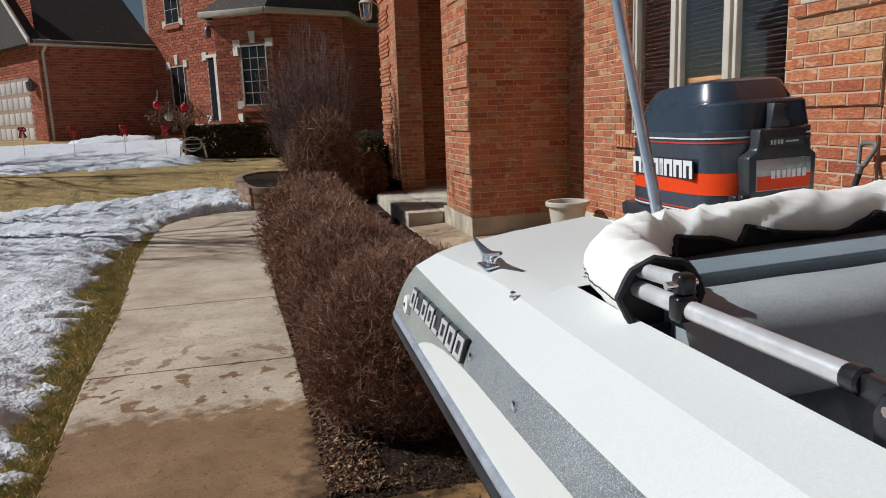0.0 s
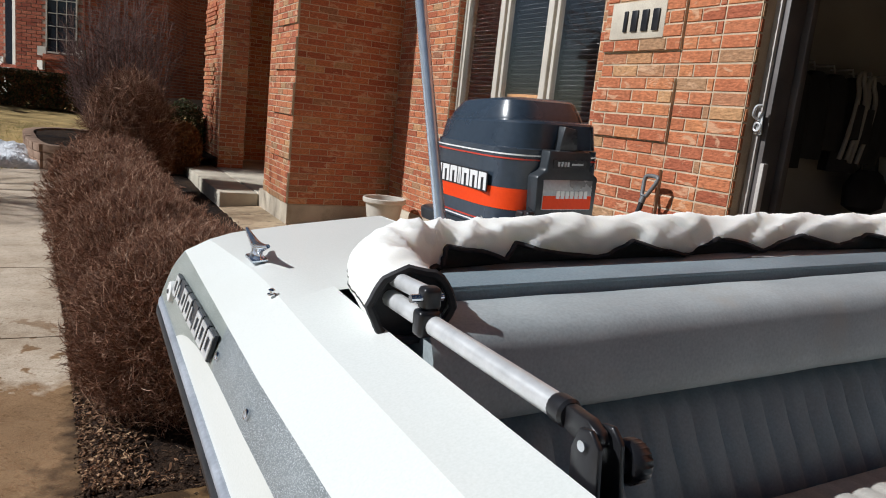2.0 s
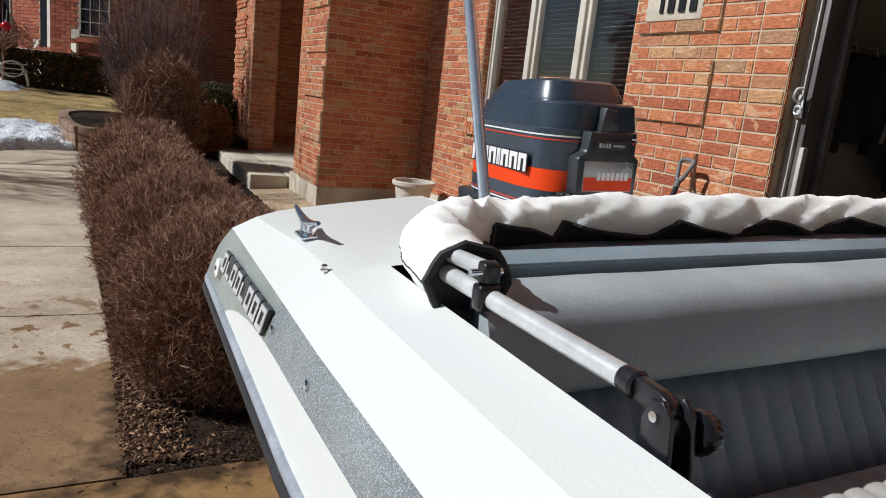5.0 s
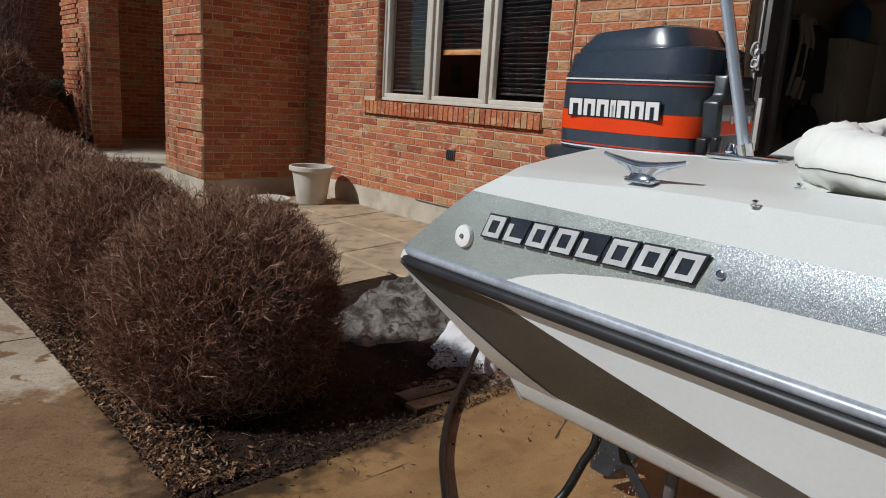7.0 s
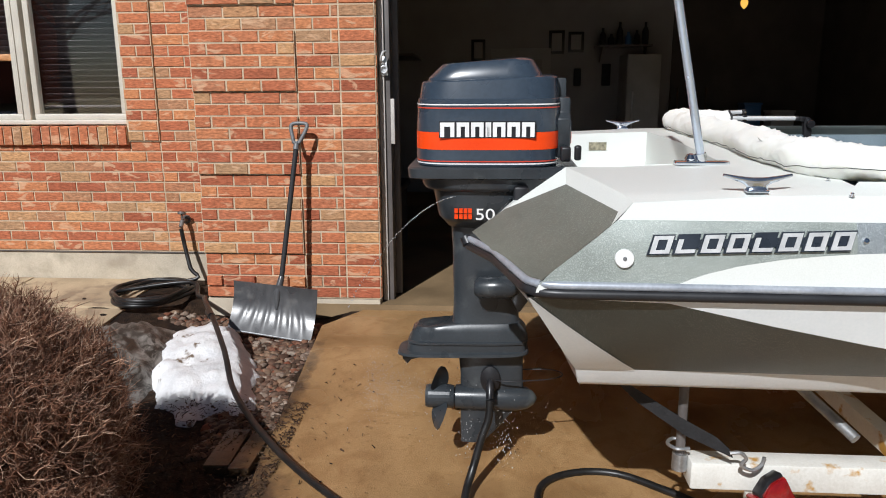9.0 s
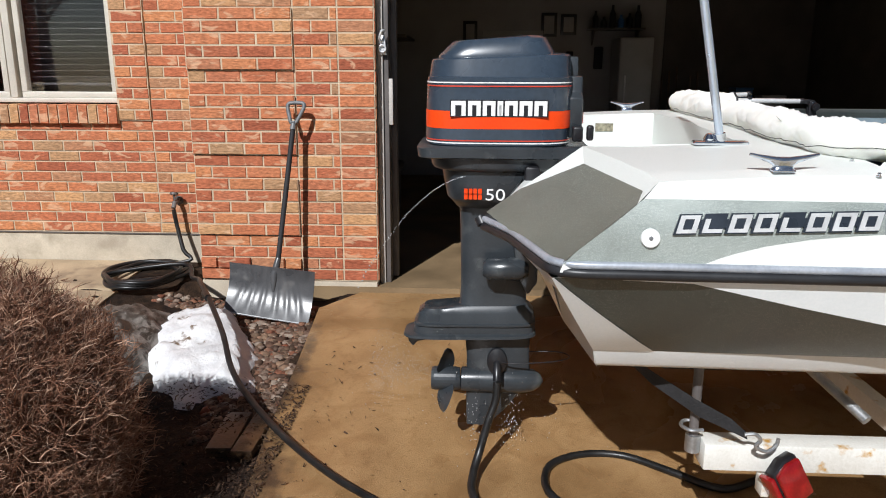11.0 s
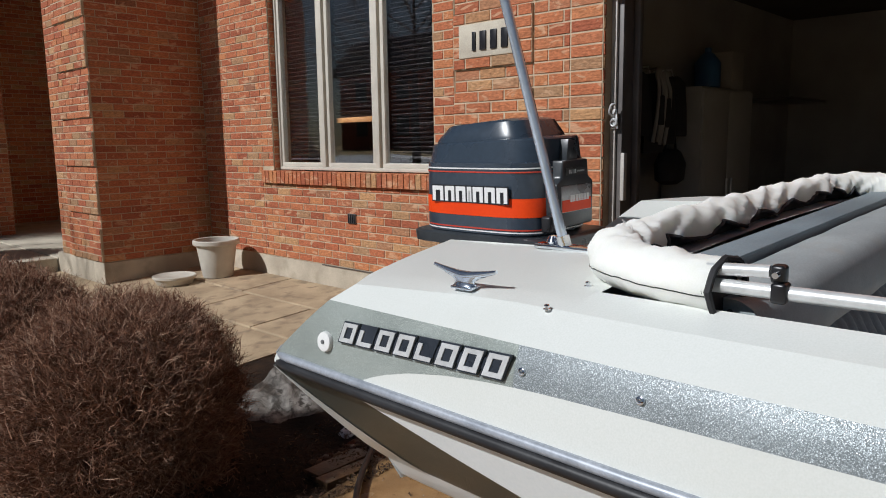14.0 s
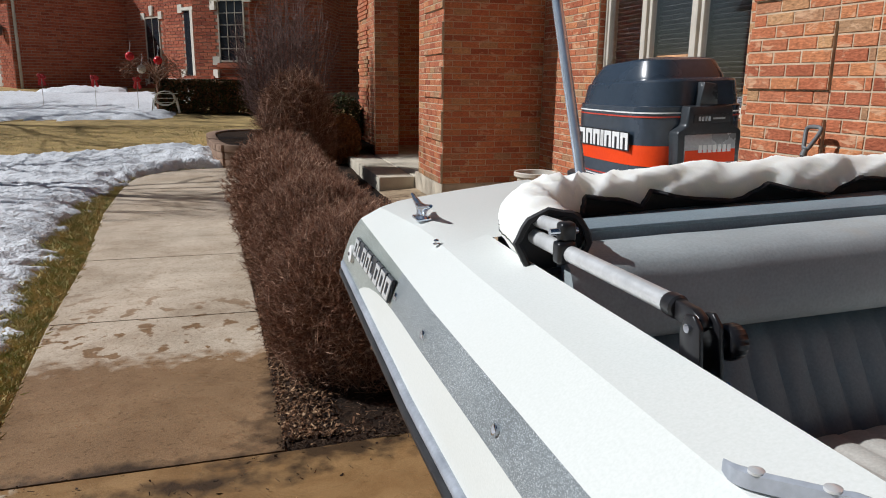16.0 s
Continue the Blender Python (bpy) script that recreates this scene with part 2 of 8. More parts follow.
M["walk"] = concrete_material("walk_concrete", (0.63, 0.525, 0.405), (0.49, 0.40, 0.30), (0.53, 0.40, 0.28), 4.30, smudge=0.3, silt=((0.28, 3.12, 0.26, 0.34), (0.24, 3.75, 0.10, 0.5), (-0.5, 2.98, 0.7, 0.10)))
M["drive"] = concrete_material("drive_concrete", (0.66, 0.58, 0.465), (0.47, 0.40, 0.31), (0.60, 0.42, 0.24), 0.9, axis=0, flip=-1, blotch=0.95, sheen=0.20, specks=0.2, grit=0.3, smudge=0.4, silt=((0.45, 2.98, 0.55, 0.16), (-0.1, 2.80, 0.5, 0.09), (1.15, 3.07, 0.5, 0.13), (1.9, 3.14, 0.8, 0.06)))
M["drive_dry"] = surface("flag_concrete", (0.49, 0.375, 0.24), (0.36, 0.27, 0.17), 2.5, 0.9, bump=0.6, spread=0.12, stain=((0.27, 0.20, 0.13), 7, 0.52, 0.66))
M["mulch"] = surface("mulch_soil", (0.050, 0.030, 0.018), (0.016, 0.010, 0.007), 22, 0.9, bump=1.0, fine=90, relief=0.01, stain=((0.010, 0.008, 0.008), 2, 0.45, 0.7), spec=0.12)
M["lawn"] = surface("dormant_turf", (0.50, 0.345, 0.130), (0.30, 0.205, 0.075), 3.5, 0.95, bump=1.0, fine=220, stain=((0.22, 0.17, 0.055), 1.2, 0.56, 0.76))
M["blade"] = surface("grass_blade", (0.62, 0.46, 0.21), (0.24, 0.26, 0.075), 9, 0.8, bump=0)
M["snow"] = surface("snow", (0.80, 0.81, 0.83), (0.66, 0.68, 0.71), 14, 0.7, bump=0.9, fine=24, relief=0.03, stain=((0.48, 0.46, 0.43), 3, 0.60, 0.80))
M["snow_grit"] = surface("gritty_snow", (0.76, 0.76, 0.76), (0.62, 0.62, 0.63), 6, 0.7, bump=1.0, fine=60, stain=((0.16, 0.11, 0.07), 9, 0.63, 0.70))
M["snow_dirty"] = surface("dirty_snow", (0.27, 0.25, 0.225), (0.045, 0.036, 0.028), 7, 0.5, bump=1.0, fine=70, spread=0.10, stain=((0.035, 0.028, 0.022), 11, 0.50, 0.58))
M["pebble"] = brick_material("river_pebble", [(0.0, (0.16, 0.055, 0.03)), (0.25, (0.20, 0.13, 0.085)), (0.5, (0.05, 0.03, 0.02)), (0.7, (0.11, 0.06, 0.04)), (0.88, (0.30, 0.24, 0.19)), (1.0, (0.07, 0.035, 0.022))], (0.15, 0.10, 0.075))
M["chip"] = brick_material("bark_chip", [(0.0, (0.022, 0.013, 0.009)), (0.35, (0.06, 0.032, 0.019)), (0.6, (0.16, 0.080, 0.040)), (0.82, (0.32, 0.18, 0.10)), (1.0, (0.52, 0.35, 0.21))], (0.16, 0.095, 0.055))
M["chip_dark"] = brick_material("dark_bark_chip", [(0.0, (0.02, 0.012, 0.008)), (0.6, (0.05, 0.028, 0.017)), (0.9, (0.10, 0.058, 0.033)), (1.0, (0.22, 0.14, 0.08))], (0.06, 0.035, 0.022))
M["twig"] = brick_material("twig_bark", [(0.0, (0.11, 0.052, 0.033)), (0.35, (0.185, 0.086, 0.050)), (0.7, (0.30, 0.158, 0.098)), (0.92, (0.58, 0.39, 0.275)), (1.0, (0.05, 0.028, 0.022))], (0.30, 0.19, 0.145))
M["twig_purple"] = brick_material("twig_purple", [(0.0, (0.07, 0.040, 0.034)), (0.5, (0.13, 0.078, 0.066)), (1.0, (0.24, 0.155, 0.135))], (0.18, 0.12, 0.105))
M["yew"] = brick_material("evergreen_leaf", [(0.0, (0.02, 0.035, 0.012)), (0.5, (0.045, 0.06, 0.02)), (1.0, (0.10, 0.065, 0.03))], (0.06, 0.07, 0.03))
M["hedge_leaf"] = brick_material("hedge_leaf", [(0.0, (0.025, 0.035, 0.014)), (0.45, (0.06, 0.055, 0.022)), (0.75, (0.13, 0.062, 0.028)), (1.0, (0.17, 0.075, 0.035))], (0.10, 0.06, 0.03))
M["rust_leaf"] = brick_material("rust_leaf", [(0.0, (0.16, 0.06, 0.02)), (0.5, (0.24, 0.10, 0.03)), (1.0, (0.10, 0.05, 0.02))], (0.2, 0.1, 0.04))
M["frame"] = surface("window_vinyl", (0.62, 0.58, 0.50), (0.54, 0.50, 0.43), 4, 0.5, bump=0.02)
M["blind"] = surface("blind_slat", (0.032, 0.028, 0.032), (0.022, 0.019, 0.022), 4, 0.6, bump=0)
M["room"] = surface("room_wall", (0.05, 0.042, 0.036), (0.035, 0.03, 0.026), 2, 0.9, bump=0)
M["wet_board"] = surface("wet_board", (0.10, 0.052, 0.022), (0.045, 0.024, 0.011), 9, 0.4, bump=0.5, fine=60, stain=((0.02, 0.014, 0.01), 5, 0.52, 0.7))
M["oak"] = surface("oak_wood", (0.45, 0.22, 0.08), (0.33, 0.15, 0.05), 14, 0.5, bump=0.05)
M["gel"] = surface("white_gelcoat", (0.715, 0.735, 0.705), (0.70, 0.72, 0.685), 1.2, 0.40, bump=0.015, fine=300, rough_var=0.06, spec=0.25, stain=((0.665, 0.675, 0.63), 1.6, 0.56, 0.9))
M["gel_low"] = surface("hull_gelcoat", (0.82, 0.86, 0.87), (0.76, 0.80, 0.81), 4, 0.32, bump=0.02, coat=0.3, rough_var=0.08)
M["flake"] = flake_material("silver_flake", (0.235, 0.265, 0.275), (0.82, 0.88, 0.92), 1150, 0.30, 0.42, 0.35)
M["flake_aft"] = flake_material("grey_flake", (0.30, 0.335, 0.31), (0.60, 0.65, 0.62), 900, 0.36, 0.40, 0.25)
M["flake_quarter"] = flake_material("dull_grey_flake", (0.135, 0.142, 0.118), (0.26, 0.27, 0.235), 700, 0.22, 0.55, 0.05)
M["flake_dark"] = flake_material("dark_flake", (0.125, 0.132, 0.125), (0.32, 0.33, 0.32), 1300, 0.16, 0.5, 0.1)
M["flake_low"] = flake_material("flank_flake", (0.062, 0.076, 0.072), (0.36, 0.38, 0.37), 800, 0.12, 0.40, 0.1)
M["rail_metal"] = surface("rail_aluminium", (0.42, 0.45, 0.50), (0.33, 0.36, 0.41), 20, 0.42, metal=0.3, bump=0.03)
M["rubber"] = surface("black_rubber", (0.020, 0.021, 0.024), (0.012, 0.012, 0.014), 12, 0.42, bump=0.05)
M["chrome"] = surface("chrome", (0.80, 0.82, 0.85), (0.70, 0.72, 0.76), 30, 0.10, metal=1.0, bump=0.01, rough_var=0.05)
M["pole_metal"] = surface("pole_metal", (0.66, 0.74, 0.85), (0.58, 0.66, 0.76), 25, 0.22, metal=0.7, bump=0.02)
M["cleat_metal"] = surface("cleat_metal", (0.70, 0.76, 0.85), (0.60, 0.66, 0.75), 25, 0.13, metal=0.95, bump=0.02)
M["alu"] = surface("brushed_aluminium", (0.74, 0.75, 0.75), (0.64, 0.65, 0.65), 25, 0.36, metal=0.4, bump=0.03)
M["lining"] = surface("lining_cloth", (0.055, 0.058, 0.050), (0.035, 0.037, 0.033), 9, 0.8, bump=0.3)
M["canvas"] = surface("cream_canvas", (0.86, 0.865, 0.81), (0.81, 0.815, 0.76), 7, 0.9, bump=0.06, fine=320, stain=((0.68, 0.66, 0.58), 9, 0.66, 0.82))
cv = M["canvas"].node_tree.nodes["Principled BSDF"].inputs
cv["Subsurface Weight"].default_value, cv["Subsurface Scale"].default_value = 0.65, 0.05
cv["Subsurface Radius"].default_value = (1.0, 0.97, 0.9)
for nz in M["snow_dirty"].node_tree.nodes:
    if nz.type == "TEX_NOISE":
        nz.inputs["Detail"].default_value, nz.inputs["Roughness"].default_value, nz.inputs["Distortion"].default_value = 9, 0.68, 0.7
M["piping"] = surface("black_binding", (0.022, 0.022, 0.025), (0.014, 0.014, 0.016), 20, 0.7, bump=0.2)
M["plastic"] = surface("black_plastic", (0.018, 0.018, 0.020), (0.010, 0.010, 0.012), 15, 0.32, bump=0.03)
M["vinyl"] = surface("grey_vinyl", (0.40, 0.45, 0.46), (0.31, 0.355, 0.37), 6, 0.55, bump=0.08, fine=200, stain=((0.36, 0.36, 0.33), 7, 0.60, 0.8))
M["vinyl_dark"] = surface("slate_vinyl", (0.215, 0.275, 0.31), (0.165, 0.215, 0.245), 5, 0.5, bump=0.15, fine=200)
M["seat"] = surface("seat_cushion", (0.52, 0.50, 0.455), (0.42, 0.405, 0.37), 6, 0.6, bump=0.15, fine=200)
M["cowl"] = surface("cowl_paint", (0.036, 0.052, 0.074), (0.030, 0.044, 0.064), 3, 0.27, bump=0.01, fine=60, coat=0.35, rough_var=0.06)
M["cowl_low"] = surface("leg_paint", (0.040, 0.046, 0.052), (0.026, 0.031, 0.036), 5, 0.30, bump=0.05, stain=((0.10, 0.11, 0.11), 7, 0.62, 0.8))
M["plate_brass"] = surface("engraved_plate", (0.40, 0.37, 0.26), (0.17, 0.16, 0.11), 70, 0.5, metal=0.3, bump=0.1, fine=500)
M["orange"] = surface("orange_decal", (0.86, 0.066, 0.004), (0.80, 0.056, 0.004), 4, 0.45, bump=0, spec=0.3)
M["red_line"] = surface("red_pinstripe", (0.62, 0.06, 0.03), (0.55, 0.05, 0.03), 4, 0.3, bump=0)
M["white"] = surface("white_paint", (0.84, 0.84, 0.83), (0.78, 0.78, 0.77), 4, 0.35, bump=0)
M["silver"] = surface("silver_decal", (0.46, 0.48, 0.50), (0.40, 0.42, 0.44), 8, 0.3, metal=0.5, bump=0)
M["black"] = surface("black_decal", (0.015, 0.016, 0.020), (0.010, 0.010, 0.012), 5, 0.35, bump=0)
M["navy"] = surface("emblem_backing", (0.030, 0.038, 0.052), (0.020, 0.026, 0.036), 9, 0.3, bump=0.02)
M["trailer"] = surface("trailer_paint", (0.72, 0.71, 0.66), (0.62, 0.60, 0.55), 6, 0.5, bump=0.1, stain=((0.46, 0.25, 0.05), 13, 0.585, 0.66))
M["galv"] = surface("galvanised", (0.50, 0.51, 0.52), (0.36, 0.37, 0.38), 22, 0.42, metal=0.8, bump=0.15)
M["strap"] = surface("webbing", (0.022, 0.022, 0.024), (0.013, 0.013, 0.014), 30, 0.85, bump=0.5)
M["lens_red"] = surface("red_lens", (0.30, 0.008, 0.010), (0.20, 0.005, 0.007), 20, 0.18, bump=0.1, coat=0.6)
M["shovel"] = surface("shovel_plastic", (0.085, 0.085, 0.088), (0.055, 0.055, 0.058), 7, 0.3, bump=0.06, stain=((0.16, 0.155, 0.15), 8, 0.58, 0.75))
M["grip"] = surface("grip_plastic", (0.17, 0.175, 0.18), (0.13, 0.135, 0.14), 14, 0.45, bump=0.1)
M["hose"] = surface("hose_rubber", (0.016, 0.015, 0.015), (0.008, 0.008, 0.008), 16, 0.38, bump=0.15)
M["pot"] = surface("pot_plastic", (0.62, 0.58, 0.50), (0.53, 0.49, 0.42), 5, 0.6, bump=0.08)
M["trim_dark"] = surface("bronze_trim", (0.14, 0.125, 0.118), (0.10, 0.089, 0.084), 6, 0.45, bump=0.03)
M["trim_light"] = surface("aluminium_trim", (0.52, 0.49, 0.45), (0.44, 0.41, 0.37), 6, 0.45, bump=0.03)
# near-black copy of the garage wall below, deep indoor shade put into the colour
M["drywall_bare"] = surface("shaded_garage_wall", (0.085, 0.075, 0.065), (0.06, 0.052, 0.046), 3, 0.9, bump=0.1)
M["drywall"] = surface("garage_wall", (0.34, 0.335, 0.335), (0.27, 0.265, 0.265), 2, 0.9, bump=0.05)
M["garage_floor"] = surface("garage_floor", (0.26, 0.175, 0.09), (0.15, 0.10, 0.05), 2, 0.75, bump=0.2)
M["cloth"] = surface("dark_cloth", (0.030, 0.030, 0.036), (0.016, 0.016, 0.020), 9, 0.9, bump=0.4)
M["appliance"] = surface("appliance_white", (0.42, 0.42, 0.41), (0.36, 0.36, 0.35), 4, 0.4, bump=0.01)
M["blue"] = surface("blue_plastic", (0.05, 0.16, 0.35), (0.04, 0.12, 0.28), 8, 0.4, bump=0.02)
M["stone"] = surface("plaque_stone", (0.62, 0.56, 0.45), (0.52, 0.46, 0.37), 8, 0.85, bump=0.4)
M["shingle"] = brick_material("roof_shingle", [(0.0, (0.060, 0.052, 0.046)), (0.5, (0.090, 0.080, 0.070)), (1.0, (0.13, 0.115, 0.10))], (0.15, 0.13, 0.11))
M["far_brick"] = brick_material("far_brick", [(0.0, (0.25, 0.062, 0.034)), (0.5, (0.35, 0.095, 0.050)), (1.0, (0.43, 0.140, 0.075))], (0.34, 0.15, 0.10))
M["limestone"] = surface("limestone", (0.68, 0.64, 0.55), (0.58, 0.54, 0.46), 5, 0.85, bump=0.1)
M["gutter"] = surface("gutter_paint", (0.50, 0.46, 0.38), (0.43, 0.39, 0.32), 4, 0.5, bump=0.02)
M["door_wood"] = surface("door_wood", (0.30, 0.11, 0.035), (0.20, 0.07, 0.02), 9, 0.4, bump=0.05)
M["ornament"] = surface("ornament_red", (0.60, 0.015, 0.02), (0.48, 0.010, 0.015), 9, 0.25, bump=0.02)
M["ribbon"] = surface("ribbon_red", (0.62, 0.03, 0.035), (0.48, 0.02, 0.025), 12, 0.6, bump=0.1)
M["wing_door"] = surface("wing_door_paint", (0.60, 0.57, 0.54), (0.54, 0.51, 0.48), 2, 0.5, bump=0)
M["garage_door"] = surface("garage_door_paint", (0.34, 0.33, 0.32), (0.29, 0.28, 0.27), 3, 0.5, bump=0.02)
glass = bpy.data.materials.new("window_glass")
gn, gl = nodes_of(glass)
gb = gn["Principled BSDF"]
gb.inputs["Base Color"].default_value = (0.93, 0.93, 0.93, 1)
gb.inputs["Roughness"].default_value, gb.inputs["IOR"].default_value = 0.015, 1.85
gb.inputs["Transmission Weight"].default_value = 1.0
M["glass"] = glass
far_glass = bpy.data.materials.new("dark_pane")
fb = nodes_of(far_glass)[0]["Principled BSDF"]
fb.inputs["Base Color"].default_value, fb.inputs["Roughness"].default_value = (0.02, 0.024, 0.03, 1), 0.05
M["far_glass"] = far_glass
water = bpy.data.materials.new("water_drop")
wb = nodes_of(water)[0]["Principled BSDF"]
wb.inputs["Base Color"].default_value, wb.inputs["Roughness"].default_value = (0.9, 0.93, 0.95, 1), 0.05
wb.inputs["Transmission Weight"].default_value, wb.inputs["IOR"].default_value = 0.6, 1.33
M["water"] = water
bulb = bpy.data.materials.new("lamp_glow")
bb = nodes_of(bulb)[0]["Principled BSDF"]
bb.inputs["Emission Color"].default_value, bb.inputs["Emission Strength"].default_value = (1.0, 0.50, 0.07, 1), 1.1
M["bulb"] = bulb

# ---- mesh helpers ----
def mesh_of(bm, name, material, smooth=False):
    me = bpy.data.meshes.new(name)
    bmesh.ops.recalc_face_normals(bm, faces=bm.faces)
    bm.to_mesh(me)
    bm.free()
    for m in (material if isinstance(material, (list, tuple)) else [material]):
        me.materials.append(M[m])
    if smooth:
        for p in me.polygons:
            p.use_smooth = True
    return me


def smooth_by_angle(me, degrees=35):
    bm = bmesh.new()
    bm.from_mesh(me)
    for f in bm.faces:
        f.smooth = True
    for e in bm.edges:
        if len(e.link_faces) != 2 or e.calc_face_angle(0) > radians(degrees):
            e.smooth = False
    bm.to_mesh(me)
    bm.free()


def part(name, bm, material, parent=None, label="", smooth=40):
    me = mesh_of(bm, name, material)
    if smooth:
        smooth_by_angle(me, smooth)
    ob = new(name, me)
    if parent is not None:
        ob.parent = parent
    if label:
        ob["label"] = label
    return ob


def thing(name, label, category, m=None, group="", kind=""):
    ob = new(name)
    ob.empty_display_size = 0.1
    if m is not None:
        ob.matrix_world = m
    return tagged(ob, label, category, group, kind)


def box(bm, lo, hi, bevel=0.0, segments=2):
    vs = [bm.verts.new((x, y, z)) for x in (lo[0], hi[0]) for y in (lo[1], hi[1]) for z in (lo[2], hi[2])]
    fs = [bm.faces.new([vs[i] for i in q]) for q in ((0, 1, 3, 2), (4, 6, 7, 5), (0, 4, 5, 1), (2, 3, 7, 6), (0, 2, 6, 4), (1, 5, 7, 3))]
    if bevel:
        es = list({e for f in fs for e in f.edges})
        bmesh.ops.bevel(bm, geom=es, offset=bevel, segments=segments, affect="EDGES", profile=0.5)
    return vs


def cube(lo, hi, bevel=0.0, segments=2):
    bm = bmesh.new()
    box(bm, lo, hi, bevel, segments)
    return bm


def tube(bm, points, radius, sides=10, closed_ends=True, squash=None):
    """A round bar swept along points; radius is one number or one for each point."""
    pts = [Vector(p) for p in points]
    n = len(pts)
    rad = radius if isinstance(radius, (list, tuple)) else [radius] * n
    rings = []
    ref = None
    for i, p in enumerate(pts):
        d = (pts[min(i + 1, n - 1)] - pts[max(i - 1, 0)]).normalized()
        if ref is None:
            ref = d.orthogonal().normalized()
        ref = (ref - d * ref.dot(d)).normalized()
        side = d.cross(ref)
        rings.append([bm.verts.new(p + (ref * math.cos(a) + side * math.sin(a)) * rad[i]) for a in [2 * math.pi * k / sides for k in range(sides)]])
    for a, b in zip(rings, rings[1:]):
        for k in range(sides):
            bm.faces.new((a[k], a[(k + 1) % sides], b[(k + 1) % sides], b[k]))
    if closed_ends:
        bm.faces.new(rings[0][::-1])
        bm.faces.new(rings[-1])
    return rings


def tube_bm(points, radius, sides=10):
    bm = bmesh.new()
    tube(bm, points, radius, sides)
    return bm


def spline(points, steps=8):
    """Catmull-Rom points through the given ones."""
    p = [Vector(q) for q in points]
    p = [2 * p[0] - p[1]] + p + [2 * p[-1] - p[-2]]
    out = []
    for i in range(1, len(p) - 2):
        for k in range(steps):
            t = k / steps
            a, b, c, d = p[i - 1], p[i], p[i + 1], p[i + 2]
            out.append(0.5 * ((2 * b) + (c - a) * t + (2 * a - 5 * b + 4 * c - d) * t * t + (3 * b - a - 3 * c + d) * t ** 3))
    out.append(p[-2])
    return out


def lathe(profile, sides=24, centre=(0, 0, 0)):
    bm = bmesh.new()
    rings = []
    for r, z in profile:
        rings.append([bm.verts.new((centre[0] + r * math.cos(2 * math.pi * k / sides), centre[1] + r * math.sin(2 * math.pi * k / sides), centre[2] + z)) for k in range(sides)])
    for a, b in zip(rings, rings[1:]):
        for k in range(sides):
            bm.faces.new((a[k], a[(k + 1) % sides], b[(k + 1) % sides], b[k]))
    bm.faces.new(rings[0][::-1])
    bm.faces.new(rings[-1])
    return bm


def loft(bm, rings, close=True, cap=True):
    """Skin between rings of equal length."""
    vr = [[bm.verts.new(p) for p in r] for r in rings]
    n = len(vr[0])
    for a, b in zip(vr, vr[1:]):
        for k in range(n if close else n - 1):
            bm.faces.new((a[k], a[(k + 1) % n], b[(k + 1) % n], b[k]))
    if cap and close:
        bm.faces.new(vr[0][::-1])
        bm.faces.new(vr[-1])
    return vr


def prism(outline, axis, lo, hi, bevel=0.0):
    """A flat outline (pairs) pushed along an axis from lo to hi."""
    bm = bmesh.new()
    def place(a, b, c):
        return {"x": (c, a, b), "y": (a, c, b), "z": (a, b, c)}[axis]
    v0 = [bm.verts.new(place(a, b, lo)) for a, b in outline]
    v1 = [bm.verts.new(place(a, b, hi)) for a, b in outline]
    n = len(v0)
    bm.faces.new(v0[::-1])
    bm.faces.new(v1)
    for k in range(n):
        bm.faces.new((v0[k], v0[(k + 1) % n], v1[(k + 1) % n], v1[k]))
    bmesh.ops.recalc_face_normals(bm, faces=bm.faces)
    if bevel:
        bmesh.ops.bevel(bm, geom=list(bm.edges), offset=bevel, segments=2, affect="EDGES", profile=0.5)
    return bm


def quads_object(name, verts, faces, material, parent=None, label="", smooth=False):
    me = bpy.data.meshes.new(name)
    me.from_pydata([tuple(v) for v in verts], [], [tuple(f) for f in faces])
    for m in (material if isinstance(material, (list, tuple)) else [material]):
        me.materials.append(M[m])
    if smooth:
        for p in me.polygons:
            p.use_smooth = True
    me.update()
    ob = new(name, me)
    if parent is not None:
        ob.parent = parent
    if label:
        ob["label"] = label
    return ob


def rand_dir(r):
    while True:
        v = Vector((r.uniform(-1, 1), r.uniform(-1, 1), r.uniform(-1, 1)))
        if 0.05 < v.length < 1:
            return v.normalized()


def ground_z(x, y):
    """The lie of the land: falls away from the house, rises again towards the neighbour."""
    z = -0.03 - 0.063 * max(0.0, 3.97 - x)
    z = max(z, -0.215)
    d = min(max(y - 12.0, 0.0), 18.0)
    side = min(max((3.2 - x) / 2.0, 0.0), 1.0)
    return z + 0.0625 * d * (1 + 0.01 * d) * side


def bed_drop(x, y):
    """How far the gravel bed lies below the apron beside it."""
    a = min(max((x - 1.35) / 0.4, 0.0), 1.0) * min(max((3.5 - x) / 0.1, 0.0), 1.0)
    b = min(max((y - 3.13) / 0.06, 0.0), 1.0) * min(max((4.5 - y) / 0.4, 0.0), 1.0)
    return 0.055 * a * b


# ---- ground ----
def sheet(name, xs, ys, fz, material, parent=None, keep=None):
    verts, faces, index = [], [], {}
    for j, y in enumerate(ys):
        for i, x in enumerate(xs):
            index[i, j] = len(verts)
            verts.append((x, y, fz(x, y)))
    for j in range(len(ys) - 1):
        for i in range(len(xs) - 1):
            if keep is None or keep((xs[i] + xs[i + 1]) / 2, (ys[j] + ys[j + 1]) / 2):
                faces.append((index[i, j], index[i + 1, j], index[i + 1, j + 1], index[i, j + 1]))
    return quads_object(name, verts, faces, material, parent, smooth=True)


